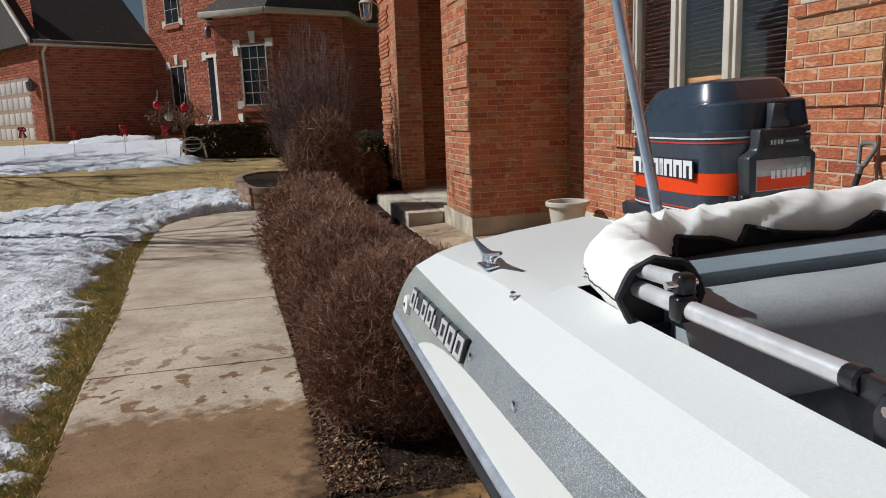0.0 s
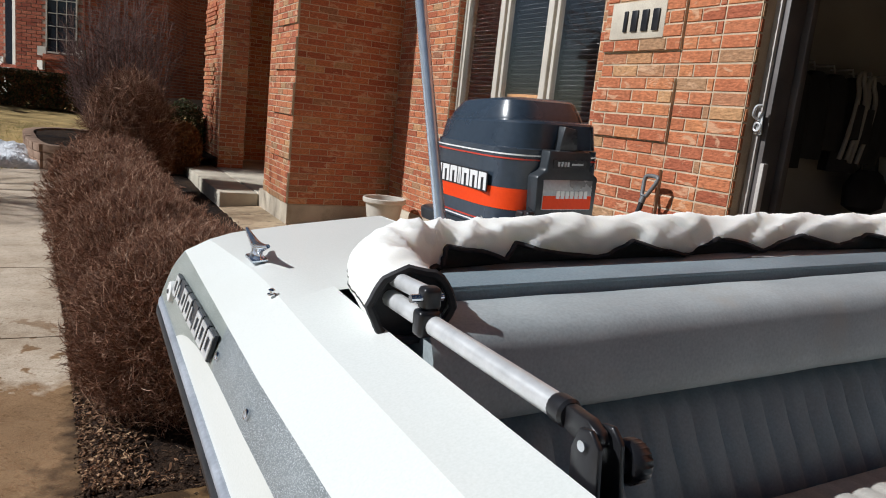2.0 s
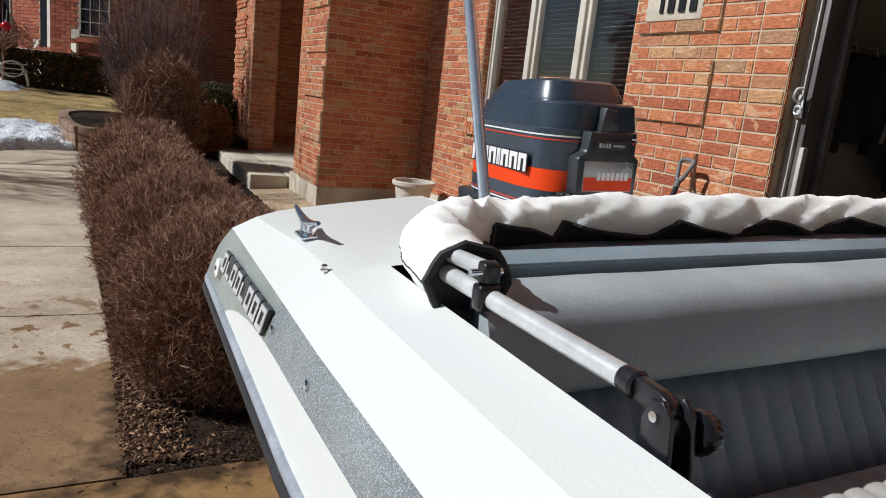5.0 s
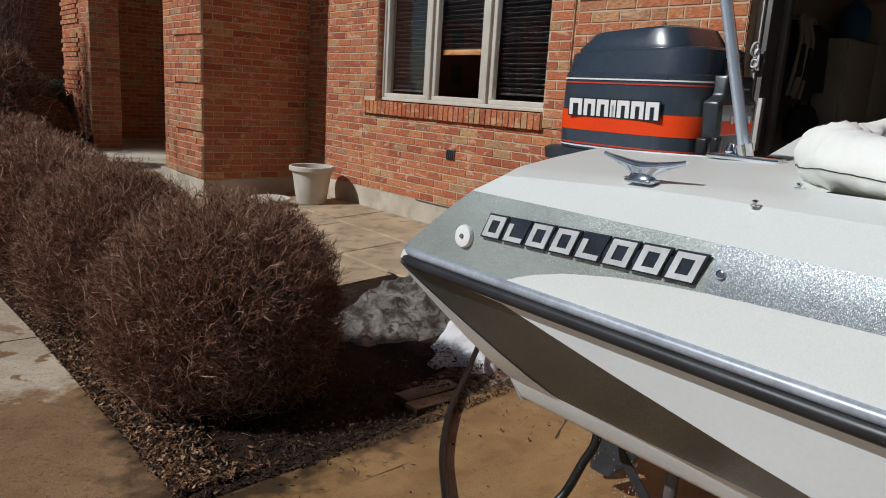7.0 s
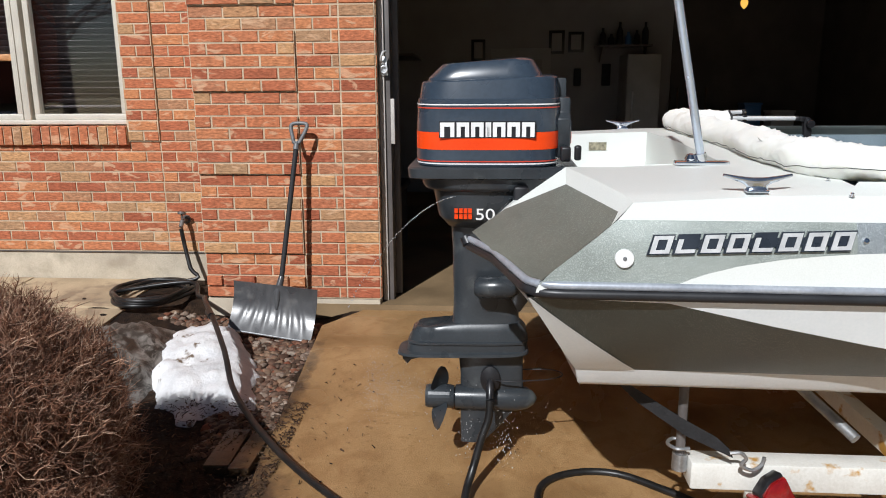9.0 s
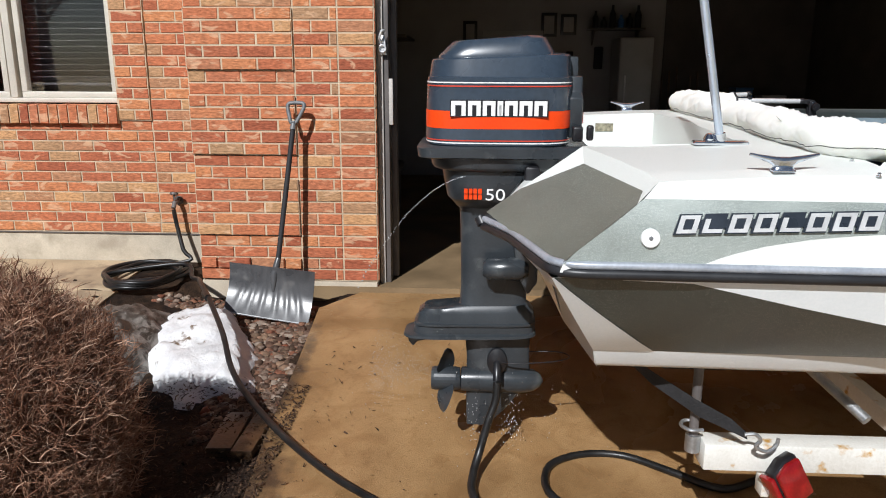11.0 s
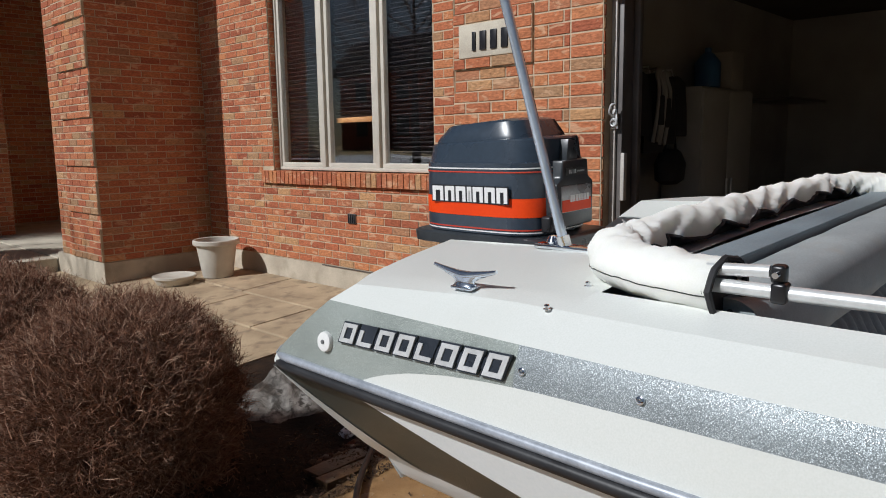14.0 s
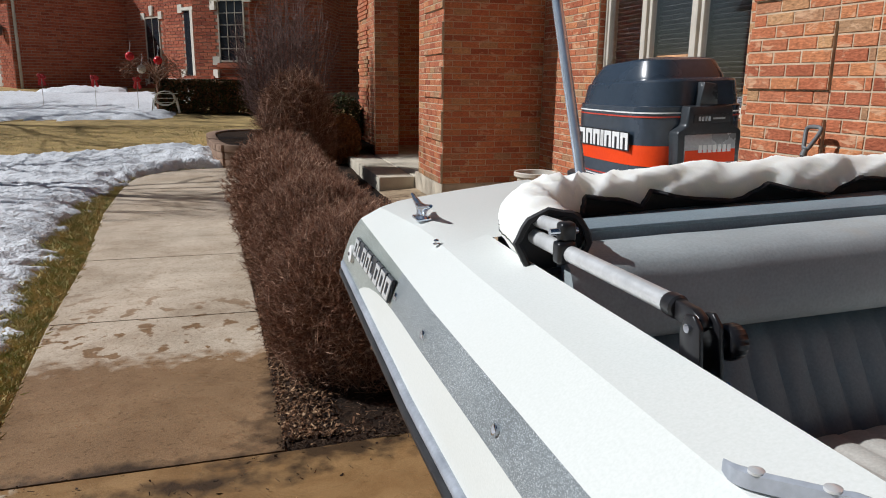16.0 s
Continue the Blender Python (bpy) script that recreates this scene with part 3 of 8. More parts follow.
gx = sorted({round(v, 3) for v in [-400, -200, -100, -60, -40, -30, -24] + list(np.arange(-20, 12.01, 0.5)) + [15, 20, 30, 60, 120, 250, 400]})
gy = sorted({round(v, 3) for v in [-400, -200, -90, -40, -20, -10] + list(np.arange(-6, 34.01, 0.5)) + [40, 60, 100, 200, 400]})
ground = sheet("ground", gx, gy, lambda x, y: ground_z(x, y) - 0.05 + 0.012 * noise.noise((x * 1.3, y * 1.3, 0)) - (0.12 if 0.6 < x < 4.1 and 2.4 < y < 5.1 else 0.0), "lawn")
tagged(ground, "dormant tan lawn turf sloping up to the neighbouring house", "ground", kind="structure")


def strip_slab(name, stations, material, parent, thick=0.12, top=0.0):
    """One concrete slab between left and right edge points, with softened arrises."""
    bm = bmesh.new()
    rings = []
    for (xl, yl), (xr, yr) in stations:
        zl, zr = ground_z(xl, yl) + top, ground_z(xr, yr) + top
        l, r = Vector((xl, yl, zl)), Vector((xr, yr, zr))
        a = (r - l).normalized() * 0.012
        rings.append([l - Vector((0, 0, thick)), l - Vector((0, 0, 0.012)), l + a, r - a, r - Vector((0, 0, 0.012)), r - Vector((0, 0, thick))])
    loft(bm, rings)
    return part(name, bm, material, parent)


walkway = thing("walkway", "curving pale concrete garden walk, wet at its near end", "walkway", kind="structure")
edges_l = [(-1.03, 2.965), (-1.22, 5.13), (-1.32, 7.0), (-1.58, 9.6), (-1.66, 11.6)]
edges_r = [(0.245, 3.005), (0.185, 5.12), (0.09, 7.02), (0.03, 9.6), (-0.02, 11.6)]
for k in range(4):
    rows = []
    for s in range(7):
        f = s / 6
        f = min(max(f, 0.004), 0.996)
        l = [edges_l[k][c] * (1 - f) + edges_l[k + 1][c] * f for c in (0, 1)]
        r = [edges_r[k][c] * (1 - f) + edges_r[k + 1][c] * f for c in (0, 1)]
        rows.append((l, r))
    strip_slab("walk_slab", rows, "walk", walkway, top=0.0)
# the last slab turns towards the porch
strip_slab("walk_slab", [((-1.66, 11.612), (-0.02, 11.612)), ((-1.66, 12.2), (0.02, 11.95)), ((-1.58, 12.6), (0.16, 12.18)), ((-1.40, 12.95), (0.36, 12.32)), ((-1.10, 13.22), (0.6, 12.42)), ((-0.70, 13.36), (0.9, 12.48)), ((-0.2, 13.42), (1.3, 12.5))], "walk", walkway)

driveway = thing("driveway", "wet tan concrete driveway apron before the garage", "driveway", kind="structure")
bm = bmesh.new()
drive_x = [-9.0, -4.0, -1.0, 0.4, 1.03, 1.8, 2.6, 3.36]
rows = []
for f in range(7):
    rows.append([Vector((x, -9.0 + ((2.60 + 0.26 * (x + 9) / 12.36) + 9.0) * f / 6, ground_z(x, 0))) for x in drive_x])
rows = [[p - Vector((0, 0, 0.12)) for p in rows[0]]] + rows
loft(bm, rows, close=False)
part("drive_slab", bm, "drive", driveway)
# tongue of the apron between the gravel bed and the garage
bm = bmesh.new()
tongue = [(-9.0, 2.90), (-1.3, 2.942), (-1.03, 2.958), (-0.2, 2.985), (0.3, 2.999), (0.80, 3.03), (1.12, 3.075), (1.5, 3.112), (2.28, 3.155), (3.05, 3.21), (3.36, 2.98), (3.36, 2.862)]
lower = [(x, 2.60 + 0.26 * (x + 9) / 12.36) for x, _ in tongue]
up, lo = [], []
for x, y in tongue:
    up.append(bm.verts.new((x, y, ground_z(x, y) + 0.0)))
    lo.append(bm.verts.new((x, y, ground_z(x, y) - 0.12)))
lowv = [bm.verts.new((x, y, ground_z(x, y))) for x, y in lower]
for k in range(len(up) - 1):
    if k < len(up) - 2:
        bm.faces.new((up[k], up[k + 1], lowv[k + 1], lowv[k]))
    bm.faces.new((up[k], lo[k], lo[k + 1], up[k + 1]))
part("drive_slab", bm, "drive", driveway)

patio = thing("patio", "tan scored concrete patio beside the house wall", "patio", kind="structure")
# flags of the patio, laid from the house outwards
flag_rows = [(2.05, 2.62), (2.64, 3.30), (3.32, 3.965)]
for r, (xa, xb) in enumerate(flag_rows):
    y = 4.62 + 0.05 * r + (0.45 if r == 0 else 0)
    k = 0
    while y < 10.2:
        w = (0.95, 1.2, 1.05, 1.35)[(k + r) % 4]
        y2 = min(y + w, 10.28)
        strip_slab("flag", [((xa, y), (xb, y)), ((xa, (y + y2) / 2), (xb, (y + y2) / 2)), ((xa, y2 - 0.012), (xb, y2 - 0.012))], "drive_dry", patio, thick=0.07, top=0.002 * ((k * 7 + r * 3) % 3))
        y = y2
        k += 1
bed = sheet("planting_bed", list(np.arange(-0.35, 4.0, 0.08)), list(np.arange(3.0, 14.2, 0.08)),
            lambda x, y: ground_z(x, y) - bed_drop(x, y) - 0.010 + 0.016 * noise.noise((x * 6, y * 6, 2)) + 0.012 * noise.noise((x * 19, y * 19, 5)) - (0.04 if x < 0.245 - 0.033 * (y - 3.0) - 0.06 else 0), "mulch",
            keep=lambda x, y: (x > 0.245 - 0.033 * (y - 3.0) - 0.16 and x < 2.1 and y > 3.0) or (2.0 < x < 3.96 and 3.0 < y < 5.2))
tagged(bed, "dark damp mulch bed under the clipped shrubs", "planting bed", kind="structure")

# ---- brickwork ----
COURSE, STRETCH = 0.0778, 0.2345


def brick_mesh():
    bm = bmesh.new()
    c = 0.04
    back = [bm.verts.new((x, 0.0, z)) for x, z in ((0, 0), (1, 0), (1, 1), (0, 1))]
    mid = [bm.verts.new((x, 0.85, z)) for x, z in ((0, 0), (1, 0), (1, 1), (0, 1))]
    fr = [bm.verts.new((x, 1.0, z)) for x, z in ((c * 0.5, c), (1 - c * 0.5, c), (1 - c * 0.5, 1 - c), (c * 0.5, 1 - c))]
    for a, b in ((back, mid), (mid, fr)):
        for k in range(4):
            bm.faces.new((a[k], a[(k + 1) % 4], b[(k + 1) % 4], b[k]))
    bm.faces.new(fr)
    bm.faces.new(back[::-1])
    return mesh_of(bm, "brick", "brick")


BRICK = brick_mesh()
UNIT_V = [v.co.copy() for v in BRICK.vertices]
UNIT_F = [tuple(p.vertices) for p in BRICK.polygons]
rb = random.Random(5)


def brick_face(parent, origin, u, n, width, z0, z1, holes=(), proud=None, single=300, stack=False, length=STRETCH, first=None, name="brick", course=COURSE, joint=0.0115, depth=0.016, cuts=()):
    """Running-bond bricks on a wall face: u along the face, n out of it. Those nearest the first point are objects of their own."""
    u, n, o = Vector(u), Vector(n), Vector(origin)
    cells = []
    row = 0
    z = z0
    while z < z1 - 0.02:
        top = min(z + course, z1)
        start = 0.0 if stack else (-length / 2 if row % 2 else 0.0)
        a = start
        while a < width - 0.01:
            lo, hi = max(a, 0.0), min(a + length, width)
            marks = [lo] + sorted(c for c in cuts if lo + 0.004 < c < hi - 0.004) + [hi]
            spans = list(zip(marks, marks[1:]))
            for (h0, h1, hz0, hz1) in holes:
                if hz0 < (z + top) / 2 < hz1:
                    nxt = []
                    for s0, s1 in spans:
                        if h1 <= s0 or h0 >= s1:
                            nxt.append((s0, s1))
                        else:
                            if h0 - s0 > 0.02:
                                nxt.append((s0, h0))
                            if s1 - h1 > 0.02:
                                nxt.append((h1, s1))
                    spans = nxt
            for s0, s1 in spans:
                if s1 - s0 > 0.025:
                    cells.append((s0, s1, z, top))
            a += length
        z += course
        row += 1
    if first is not None:
        f = Vector(first)
        cells.sort(key=lambda c: (o + u * ((c[0] + c[1]) / 2) + Vector((0, 0, (c[2] + c[3]) / 2 - o.z)) - f).length)
    verts, faces = [], []
    basis = Matrix((u, n, Vector((0, 0, 1)))).transposed().to_4x4()
    for i, (s0, s1, za, zb) in enumerate(cells):
        out = depth * rb.uniform(0.26, 0.46) + (proud((s0 + s1) / 2, (za + zb) / 2) if proud else 0)
        back = -0.01
        p = o + u * (s0 + joint / 2) + n * back
        p.z = za + joint / 2
        size = Vector((s1 - s0 - joint, out - back, zb - za - joint))
        if i < single:
            ob = new(name, BRICK)
            ob.parent = parent
            tw = Matrix.Rotation(rb.uniform(-0.006, 0.006), 4, "Z")
            ob.matrix_basis = Matrix.Translation(p) @ basis @ tw @ Matrix.Diagonal((*size, 1))
        else:
            k = len(verts)
            for v in UNIT_V:
                verts.append(p + u * (v.x * size.x) + n * (v.y * size.y) + Vector((0, 0, v.z * size.z)))
            faces += [tuple(q + k for q in f) for f in UNIT_F]
    if verts:
        ob = quads_object("brickwork", verts, faces, "brick", parent)
        ob["kind"] = "stuff"


def wall_thing(name, label):
    return thing(name, label, "wall", kind="structure")


# window wall: mortar body in pieces round the opening, foundation below
WX, WY0, WY1 = 3.966, 4.875, 7.355
WZ0, WZ1, TOP = 1.172, 3.10, 5.2
wall_window = wall_thing("wall_front", "red brick front wall with a triple window on a concrete foundation")
for lo, hi in (((WX, 4.06, 0.19), (WX + 0.22, WY0, TOP)), ((WX, WY1, 0.19), (WX + 0.22, 8.85, TOP)), ((WX, WY0, 0.19), (WX + 0.22, WY1, 1.05)), ((WX, WY0, WZ1), (WX + 0.22, WY1, TOP))):
    part("wall_body", cube(lo, hi), "mortar", wall_window)
part("foundation", cube((WX - 0.004, 4.06, -0.5), (WX + 0.22, 8.86, 0.188), 0.008), "foundation", wall_window, "weathered concrete foundation")
part("flashing", cube((WX - 0.016, 4.10, 0.184), (WX + 0.05, 6.55, 0.191)), "trim_dark", wall_window, "dark metal flashing strip")

# garage front pier
GX, GY0, GY1 = 3.37, 2.866, 4.09
wall_garage = wall_thing("wall_garage", "red brick garage pier with raised quoin blocks")
part("wall_body", cube((GX, GY0, 0.005), (GX + 0.25, GY1, TOP)), "mortar", wall_garage)
part("return_wall", cube((GX + 0.25, GY1 - 0.22, 0.005), (WX + 0.2, GY1, TOP)), "mortar", wall_garage)
part("foundation", cube((GX - 0.012, GY0 + 0.004, -0.5), (GX + 0.25, GY1 + 0.004, 0.0), 0.01), "foundation", wall_garage, "weathered concrete foundation")
part("foundation", cube((GX + 0.25, GY1 - 0.22, -0.5), (WX, GY1 + 0.004, 0.0)), "foundation", wall_garage)

# porch piers, arch and side wall
PX = 2.615
wall_porch = wall_thing("wall_porch", "shaded red brick porch wall with quoined piers and an arch")
part("wall_body", cube((PX, 8.852, 0.14), (WX + 0.2, 9.15, TOP)), "mortar", wall_porch)
part("wall_body", cube((PX, 9.15, 0.14), (PX + 0.45, 10.12, TOP)), "mortar", wall_porch)
part("pier_base", cube((PX - 0.012, 8.84, -0.5), (WX, 9.15, 0.138), 0.01), "foundation", wall_porch, "weathered concrete foundation")
part("pier_base", cube((PX - 0.012, 9.15, -0.5), (PX + 0.45, 10.29, 0.138), 0.01), "foundation", wall_porch)
part("wall_body", cube((PX, 13.58, -0.3), (PX + 0.45, 15.36, TOP)), "mortar", wall_porch)
part("wall_body", cube((PX + 0.45, 15.1, -0.3), (6.5, 15.36, TOP)), "mortar", wall_porch)
part("back_wall", cube((5.2, 9.15, -0.3), (5.4, 15.1, TOP)), "mortar", wall_porch)
arch = [(10.12, TOP), (10.12, 3.3)] + [(11.85 - 1.73 * math.cos(a), 3.3 + 1.73 * math.sin(a)) for a in [math.pi * k / 20 for k in range(1, 20)]] + [(13.58, 3.3), (13.58, TOP)]
part("arch_header", prism(arch, "x", PX, PX + 0.45), "brick", wall_porch, "rounded brick arch over the entry")
part("porch_ceiling", cube((PX + 0.45, 9.15, TOP - 0.1), (5.2, 15.1, TOP)), "limestone", wall_porch)
porch_floor = thing("porch_floor", "pale concrete porch floor and landing step", "step", kind="structure")
part("floor_slab", cube((PX - 0.02, 10.295, -0.3), (5.2, 13.57, 0.064), 0.008), "step_concrete", porch_floor)
part("floor_slab", cube((PX + 0.455, 13.575, -0.3), (5.195, 15.095, 0.064), 0.004), "step_concrete", porch_floor)
part("landing", cube((2.06, 10.30, -0.3), (PX - 0.024, 14.6, 0.055), 0.014), "step_concrete", porch_floor)

# the wall beyond the porch and the roofless upper closure stay plain
wall_far = wall_thing("wall_side", "plain red brick side wall beyond the porch")
part("wall_body", cube((6.5, 8.85, -0.4), (6.7, 15.4, TOP)), "far_brick", wall_far)
part("wall_body", cube((4.19, 8.6, 0.2), (4.3, 8.84, TOP)), "far_brick", wall_far)

# house eave so that the walls end under a roof
roof = thing("roof", "dark shingled house roof with deep eave", "roof", kind="structure")
part("eave", cube((2.9, -2.6, TOP), (9.8, 8.9, TOP + 0.2)), "gutter", roof)
part("eave", cube((2.2, 8.905, TOP), (9.8, 15.8, TOP + 0.2)), "gutter", roof)

# ---- triple window ----
window = thing("window_1", "tan vinyl triple casement window with lowered dark blinds", "window", kind="structure")
FD = WX + 0.085
def frame_rect(y0, y1, z0, z1, w, x0, x1, parent, name="window_frame"):
    for lo, hi in (((x0, y0, z0), (x1, y1, z0 + w)), ((x0, y0, z1 - w), (x1, y1, z1)), ((x0, y0, z0 + w), (x1, y0 + w, z1 - w)), ((x0, y1 - w, z0 + w), (x1, y1, z1 - w))):
        part(name, cube(lo, hi, 0.006), "frame", parent)
bays = [(4.885, 5.672), (5.722, 6.512), (6.562, 7.345)]
frame_rect(WY0 + 0.003, WY1 - 0.003, WZ0 + 0.002, WZ1 - 0.002, 0.035, FD - 0.03, FD + 0.08, window)
for y0, y1 in bays:
    frame_rect(y0 + 0.022, y1 - 0.022, WZ0 + 0.037, WZ1 - 0.037, 0.045, FD - 0.012, FD + 0.05, window, "sash")
    pane = part("pane", cube((FD + 0.015, y0 + 0.066, WZ0 + 0.081), (FD + 0.021, y1 - 0.066, WZ1 - 0.081)), "glass", window, smooth=0)
    pane.visible_shadow = False
for y in (5.697, 6.537):
    part("mullion", cube((FD - 0.034, y - 0.028, WZ0 + 0.037), (FD + 0.06, y + 0.028, WZ1 - 0.037), 0.006), "frame", window)
# rowlock sill bricks
sill_z0, sill_z1 = 1.02, 1.165
for k in range(36):
    y0 = 4.872 + k * 0.0752
    ob = new("sill_brick", BRICK)
    ob.parent = window
    ob.matrix_basis = Matrix.Translation((WX + 0.09, y0 + 0.066, sill_z0 + rb.uniform(0, 0.004))) @ Matrix(((0, -1, 0, 0), (-1, 0, 0, 0), (0, 0, 1, 0), (0, 0, 0, 1))) @ Matrix.Diagonal((0.064, 0.135, sill_z1 - sill_z0 - 0.003, 1))
part("sill_mortar", cube((WX - 0.035, 4.872, sill_z0 + 0.006), (WX + 0.1, 7.57, sill_z1 - 0.008)), "mortar", window)
# room behind the glass
room = thing("room_behind_window", "dim room seen through the window glass", "room", kind="structure")
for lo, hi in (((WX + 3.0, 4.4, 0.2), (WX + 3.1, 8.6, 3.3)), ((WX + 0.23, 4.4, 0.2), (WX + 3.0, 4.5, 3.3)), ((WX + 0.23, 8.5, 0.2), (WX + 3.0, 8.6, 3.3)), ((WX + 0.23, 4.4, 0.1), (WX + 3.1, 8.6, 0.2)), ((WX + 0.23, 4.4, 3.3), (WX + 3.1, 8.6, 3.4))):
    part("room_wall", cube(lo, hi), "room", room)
blinds = []
for (y0, y1), bottom in zip(bays, (1.30, 1.66, 1.28)):
    blind = thing("window_blind", "dark wooden venetian blind, partly lowered", "blind", group="blinds in the triple window")
    part("head_rail", cube((FD + 0.07, y0 + 0.05, 3.0), (FD + 0.12, y1 - 0.05, 3.05)), "blind", blind)
    z = bottom + 0.05
    base = None
    while z < 2.98:
        bm = bmesh.new()
        box(bm, (-0.024, y0 + 0.06, -0.0015), (0.024, y1 - 0.06, 0.0015))
        bmesh.ops.rotate(bm, verts=bm.verts, cent=(0, 0, 0), matrix=Matrix.Rotation(radians(38), 3, "Y"))
        bmesh.ops.translate(bm, verts=bm.verts, vec=(FD + 0.10, 0, z))
        part("slat", bm, "blind", blind, smooth=0)
        z += 0.044
    part("bottom_rail", cube((FD + 0.08, y0 + 0.06, bottom), (FD + 0.125, y1 - 0.06, bottom + (0.05 if bottom > 1.5 else 0.02)), 0.004), "oak" if bottom > 1.5 else "blind", blind, "oak-coloured bottom rail" if bottom > 1.5 else "")

vent = thing("wall_vent", "small dark brick vent in the wall", "vent")
part("vent_frame", cube((WX - 0.02, 5.975, 0.655), (WX + 0.03, 6.095, 0.755), 0.004), "trim_dark", vent)
for k in range(4):
    part("fin", cube((WX - 0.026, 5.985 + k * 0.028, 0.66), (WX - 0.019, 5.998 + k * 0.028, 0.75)), "black", vent)
vent.location = (0, 0, 0)

# number plaque: the digits are plain bars
plaque = thing("number_plaque", "cream stone house plaque with dark figures", "plaque")
part("slab", cube((GX - 0.03, 3.535, 2.03), (GX + 0.01, 4.03, 2.262), 0.008), "stone", plaque)
for k in range(4):
    part("figure_bar", cube((GX - 0.042, 3.92 - k * 0.095 - 0.055, 2.075), (GX - 0.029, 3.92 - k * 0.095 + (0.0 if k else -0.025), 2.205), 0.004), "black", plaque)

# ---- garage ----
garage = thing("garage", "dark open two-car garage interior", "garage", kind="structure")
GZ = 2.36
part("floor_slab", cube((GX - 0.02, -2.35, -0.3), (9.4, 3.85, -0.03)), "garage_floor", garage, "damp concrete garage floor")
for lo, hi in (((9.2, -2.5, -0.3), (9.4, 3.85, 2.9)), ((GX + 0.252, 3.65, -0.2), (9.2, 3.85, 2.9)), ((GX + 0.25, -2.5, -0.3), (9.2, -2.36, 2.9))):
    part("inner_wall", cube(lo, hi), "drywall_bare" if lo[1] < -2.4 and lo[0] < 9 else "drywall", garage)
# added panel: paints the shade over the back wall's right half
part("wall_panel", cube((9.17, -2.35, 0.0), (9.198, -0.35, 2.88)), "drywall_bare", garage, "added dark panel, shade of the back wall put into its colour")
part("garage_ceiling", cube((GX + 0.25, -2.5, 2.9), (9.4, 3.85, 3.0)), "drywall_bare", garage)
part("header", cube((GX, -2.5, GZ), (GX + 0.25, GY0 - 0.002, TOP)), "brick", garage)
part("far_pier", cube((GX, -3.6, -0.3), (GX + 0.25, -2.5, TOP)), "brick", garage)
door_jamb = thing("garage_jamb", "bronze garage door jamb with pale metal track", "door frame", kind="structure")
part("casing", cube((GX + 0.114, GY0 - 0.075, -0.05), (GX + 0.24, GY0 - 0.003, GZ), 0.004), "trim_dark", door_jamb)
part("stop", cube((GX + 0.090, GY0 - 0.040, -0.05), (GX + 0.113, GY0 - 0.004, GZ), 0.003), "trim_light", door_jamb, "pale weatherstrip")
part("track", cube((GX + 0.243, GY0 - 0.115, -0.02), (GX + 0.29, GY0 - 0.06, GZ), 0.006), "trim_dark", door_jamb)
part("strike", cube((GX + 0.10, GY0 - 0.103, 1.06), (GX + 0.14, GY0 - 0.0755, 1.36), 0.006), "trim_light", door_jamb, "pale plastic door strike")
latch = thing("door_latch", "zinc hasp latch on the garage jamb", "latch")
part("plate", prism([(-0.035, 0), (0.035, 0), (0.04, 0.09), (0.015, 0.16), (-0.02, 0.16)], "x", -0.008, 0.004, 0.002), "alu", latch)
part("hook", tube_bm(spline([(-0.012, 0.0, 0.10), (-0.05, 0.02, 0.13), (-0.06, 0.0, 0.19), (-0.03, -0.02, 0.2)]), 0.011, 8), "alu", latch)
part("eye", tube_bm([(-0.012 - 0.01, 0.03 * math.cos(a), 0.05 + 0.03 * math.sin(a)) for a in [0.7 * k for k in range(10)]], 0.008, 8), "alu", latch)
latch.location = (GX + 0.082, GY0 - 0.042, 1.51)
latch.scale = (0.75, 0.75, 0.75)

# bricks of the near walls come last in the file

# ---- boat ----
boat = thing("motor_boat", "white and silver-flake runabout boat on a trailer", "boat", pose(1.495, 0, 0, 0, -1.9, 0))


def both(bm):
    """Mirror what stands on the near side to the far side."""
    geom = bm.verts[:] + bm.edges[:] + bm.faces[:]
    made = bmesh.ops.duplicate(bm, geom=geom)["geom"]
    vs = [g for g in made if isinstance(g, bmesh.types.BMVert)]
    for v in vs:
        v.co.x = -v.co.x
    bmesh.ops.reverse_faces(bm, faces=[g for g in made if isinstance(g, bmesh.types.BMFace)])
    bmesh.ops.remove_doubles(bm, verts=bm.verts, dist=0.0004)
    return bm


def pair(name, bm, material, label=""):
    """The near part and its mirror image, each a part of its own."""
    far = bm.copy()
    for v in far.verts:
        v.co.x = -v.co.x
    part(name, bm, material, boat, label)
    part(name, far, material, boat, label)


BOW = -3.3
def inset(y):
    """How far the sheer has drawn in towards the stem at this station."""
    t = min(max((0.3 - y) / 3.6, 0.0), 1.0)
    return 1.0 - t ** 2.6 * 0.96 - 0.021 * min(max(y - 1.0, 0.0), 1.0)


stations = [1.985, 1.93, 1.86, 1.79, 1.74, 1.70, 1.665, 1.64, 1.61, 1.57, 1.50, 1.40, 1.30, 1.235, 1.17, 1.0, 0.7, 0.4, 0.1, -0.3, -0.8, -1.3, -1.8, -2.3, -2.8, BOW]
def gray_low(y):
    """Height of the lower edge of the flake stripe."""
    if y > 1.66:
        return 0.960
    return 0.960 + 0.098 * (1 - math.exp(-(1.66 - y) / 0.2))


def side_x(z):
    """Half-breadth of the topsides above the rail, by height."""
    pts = [(0.945, 1.116), (0.975, 1.112), (1.03, 1.104), (1.06, 1.099), (1.09, 1.090), (1.118, 1.078), (1.170, 1.005)]
    for (z0, x0), (z1, x1) in zip(pts, pts[1:]):
        if z <= z1:
            return x0 + (x1 - x0) * (z - z0) / (z1 - z0)
    return pts[-1][1]


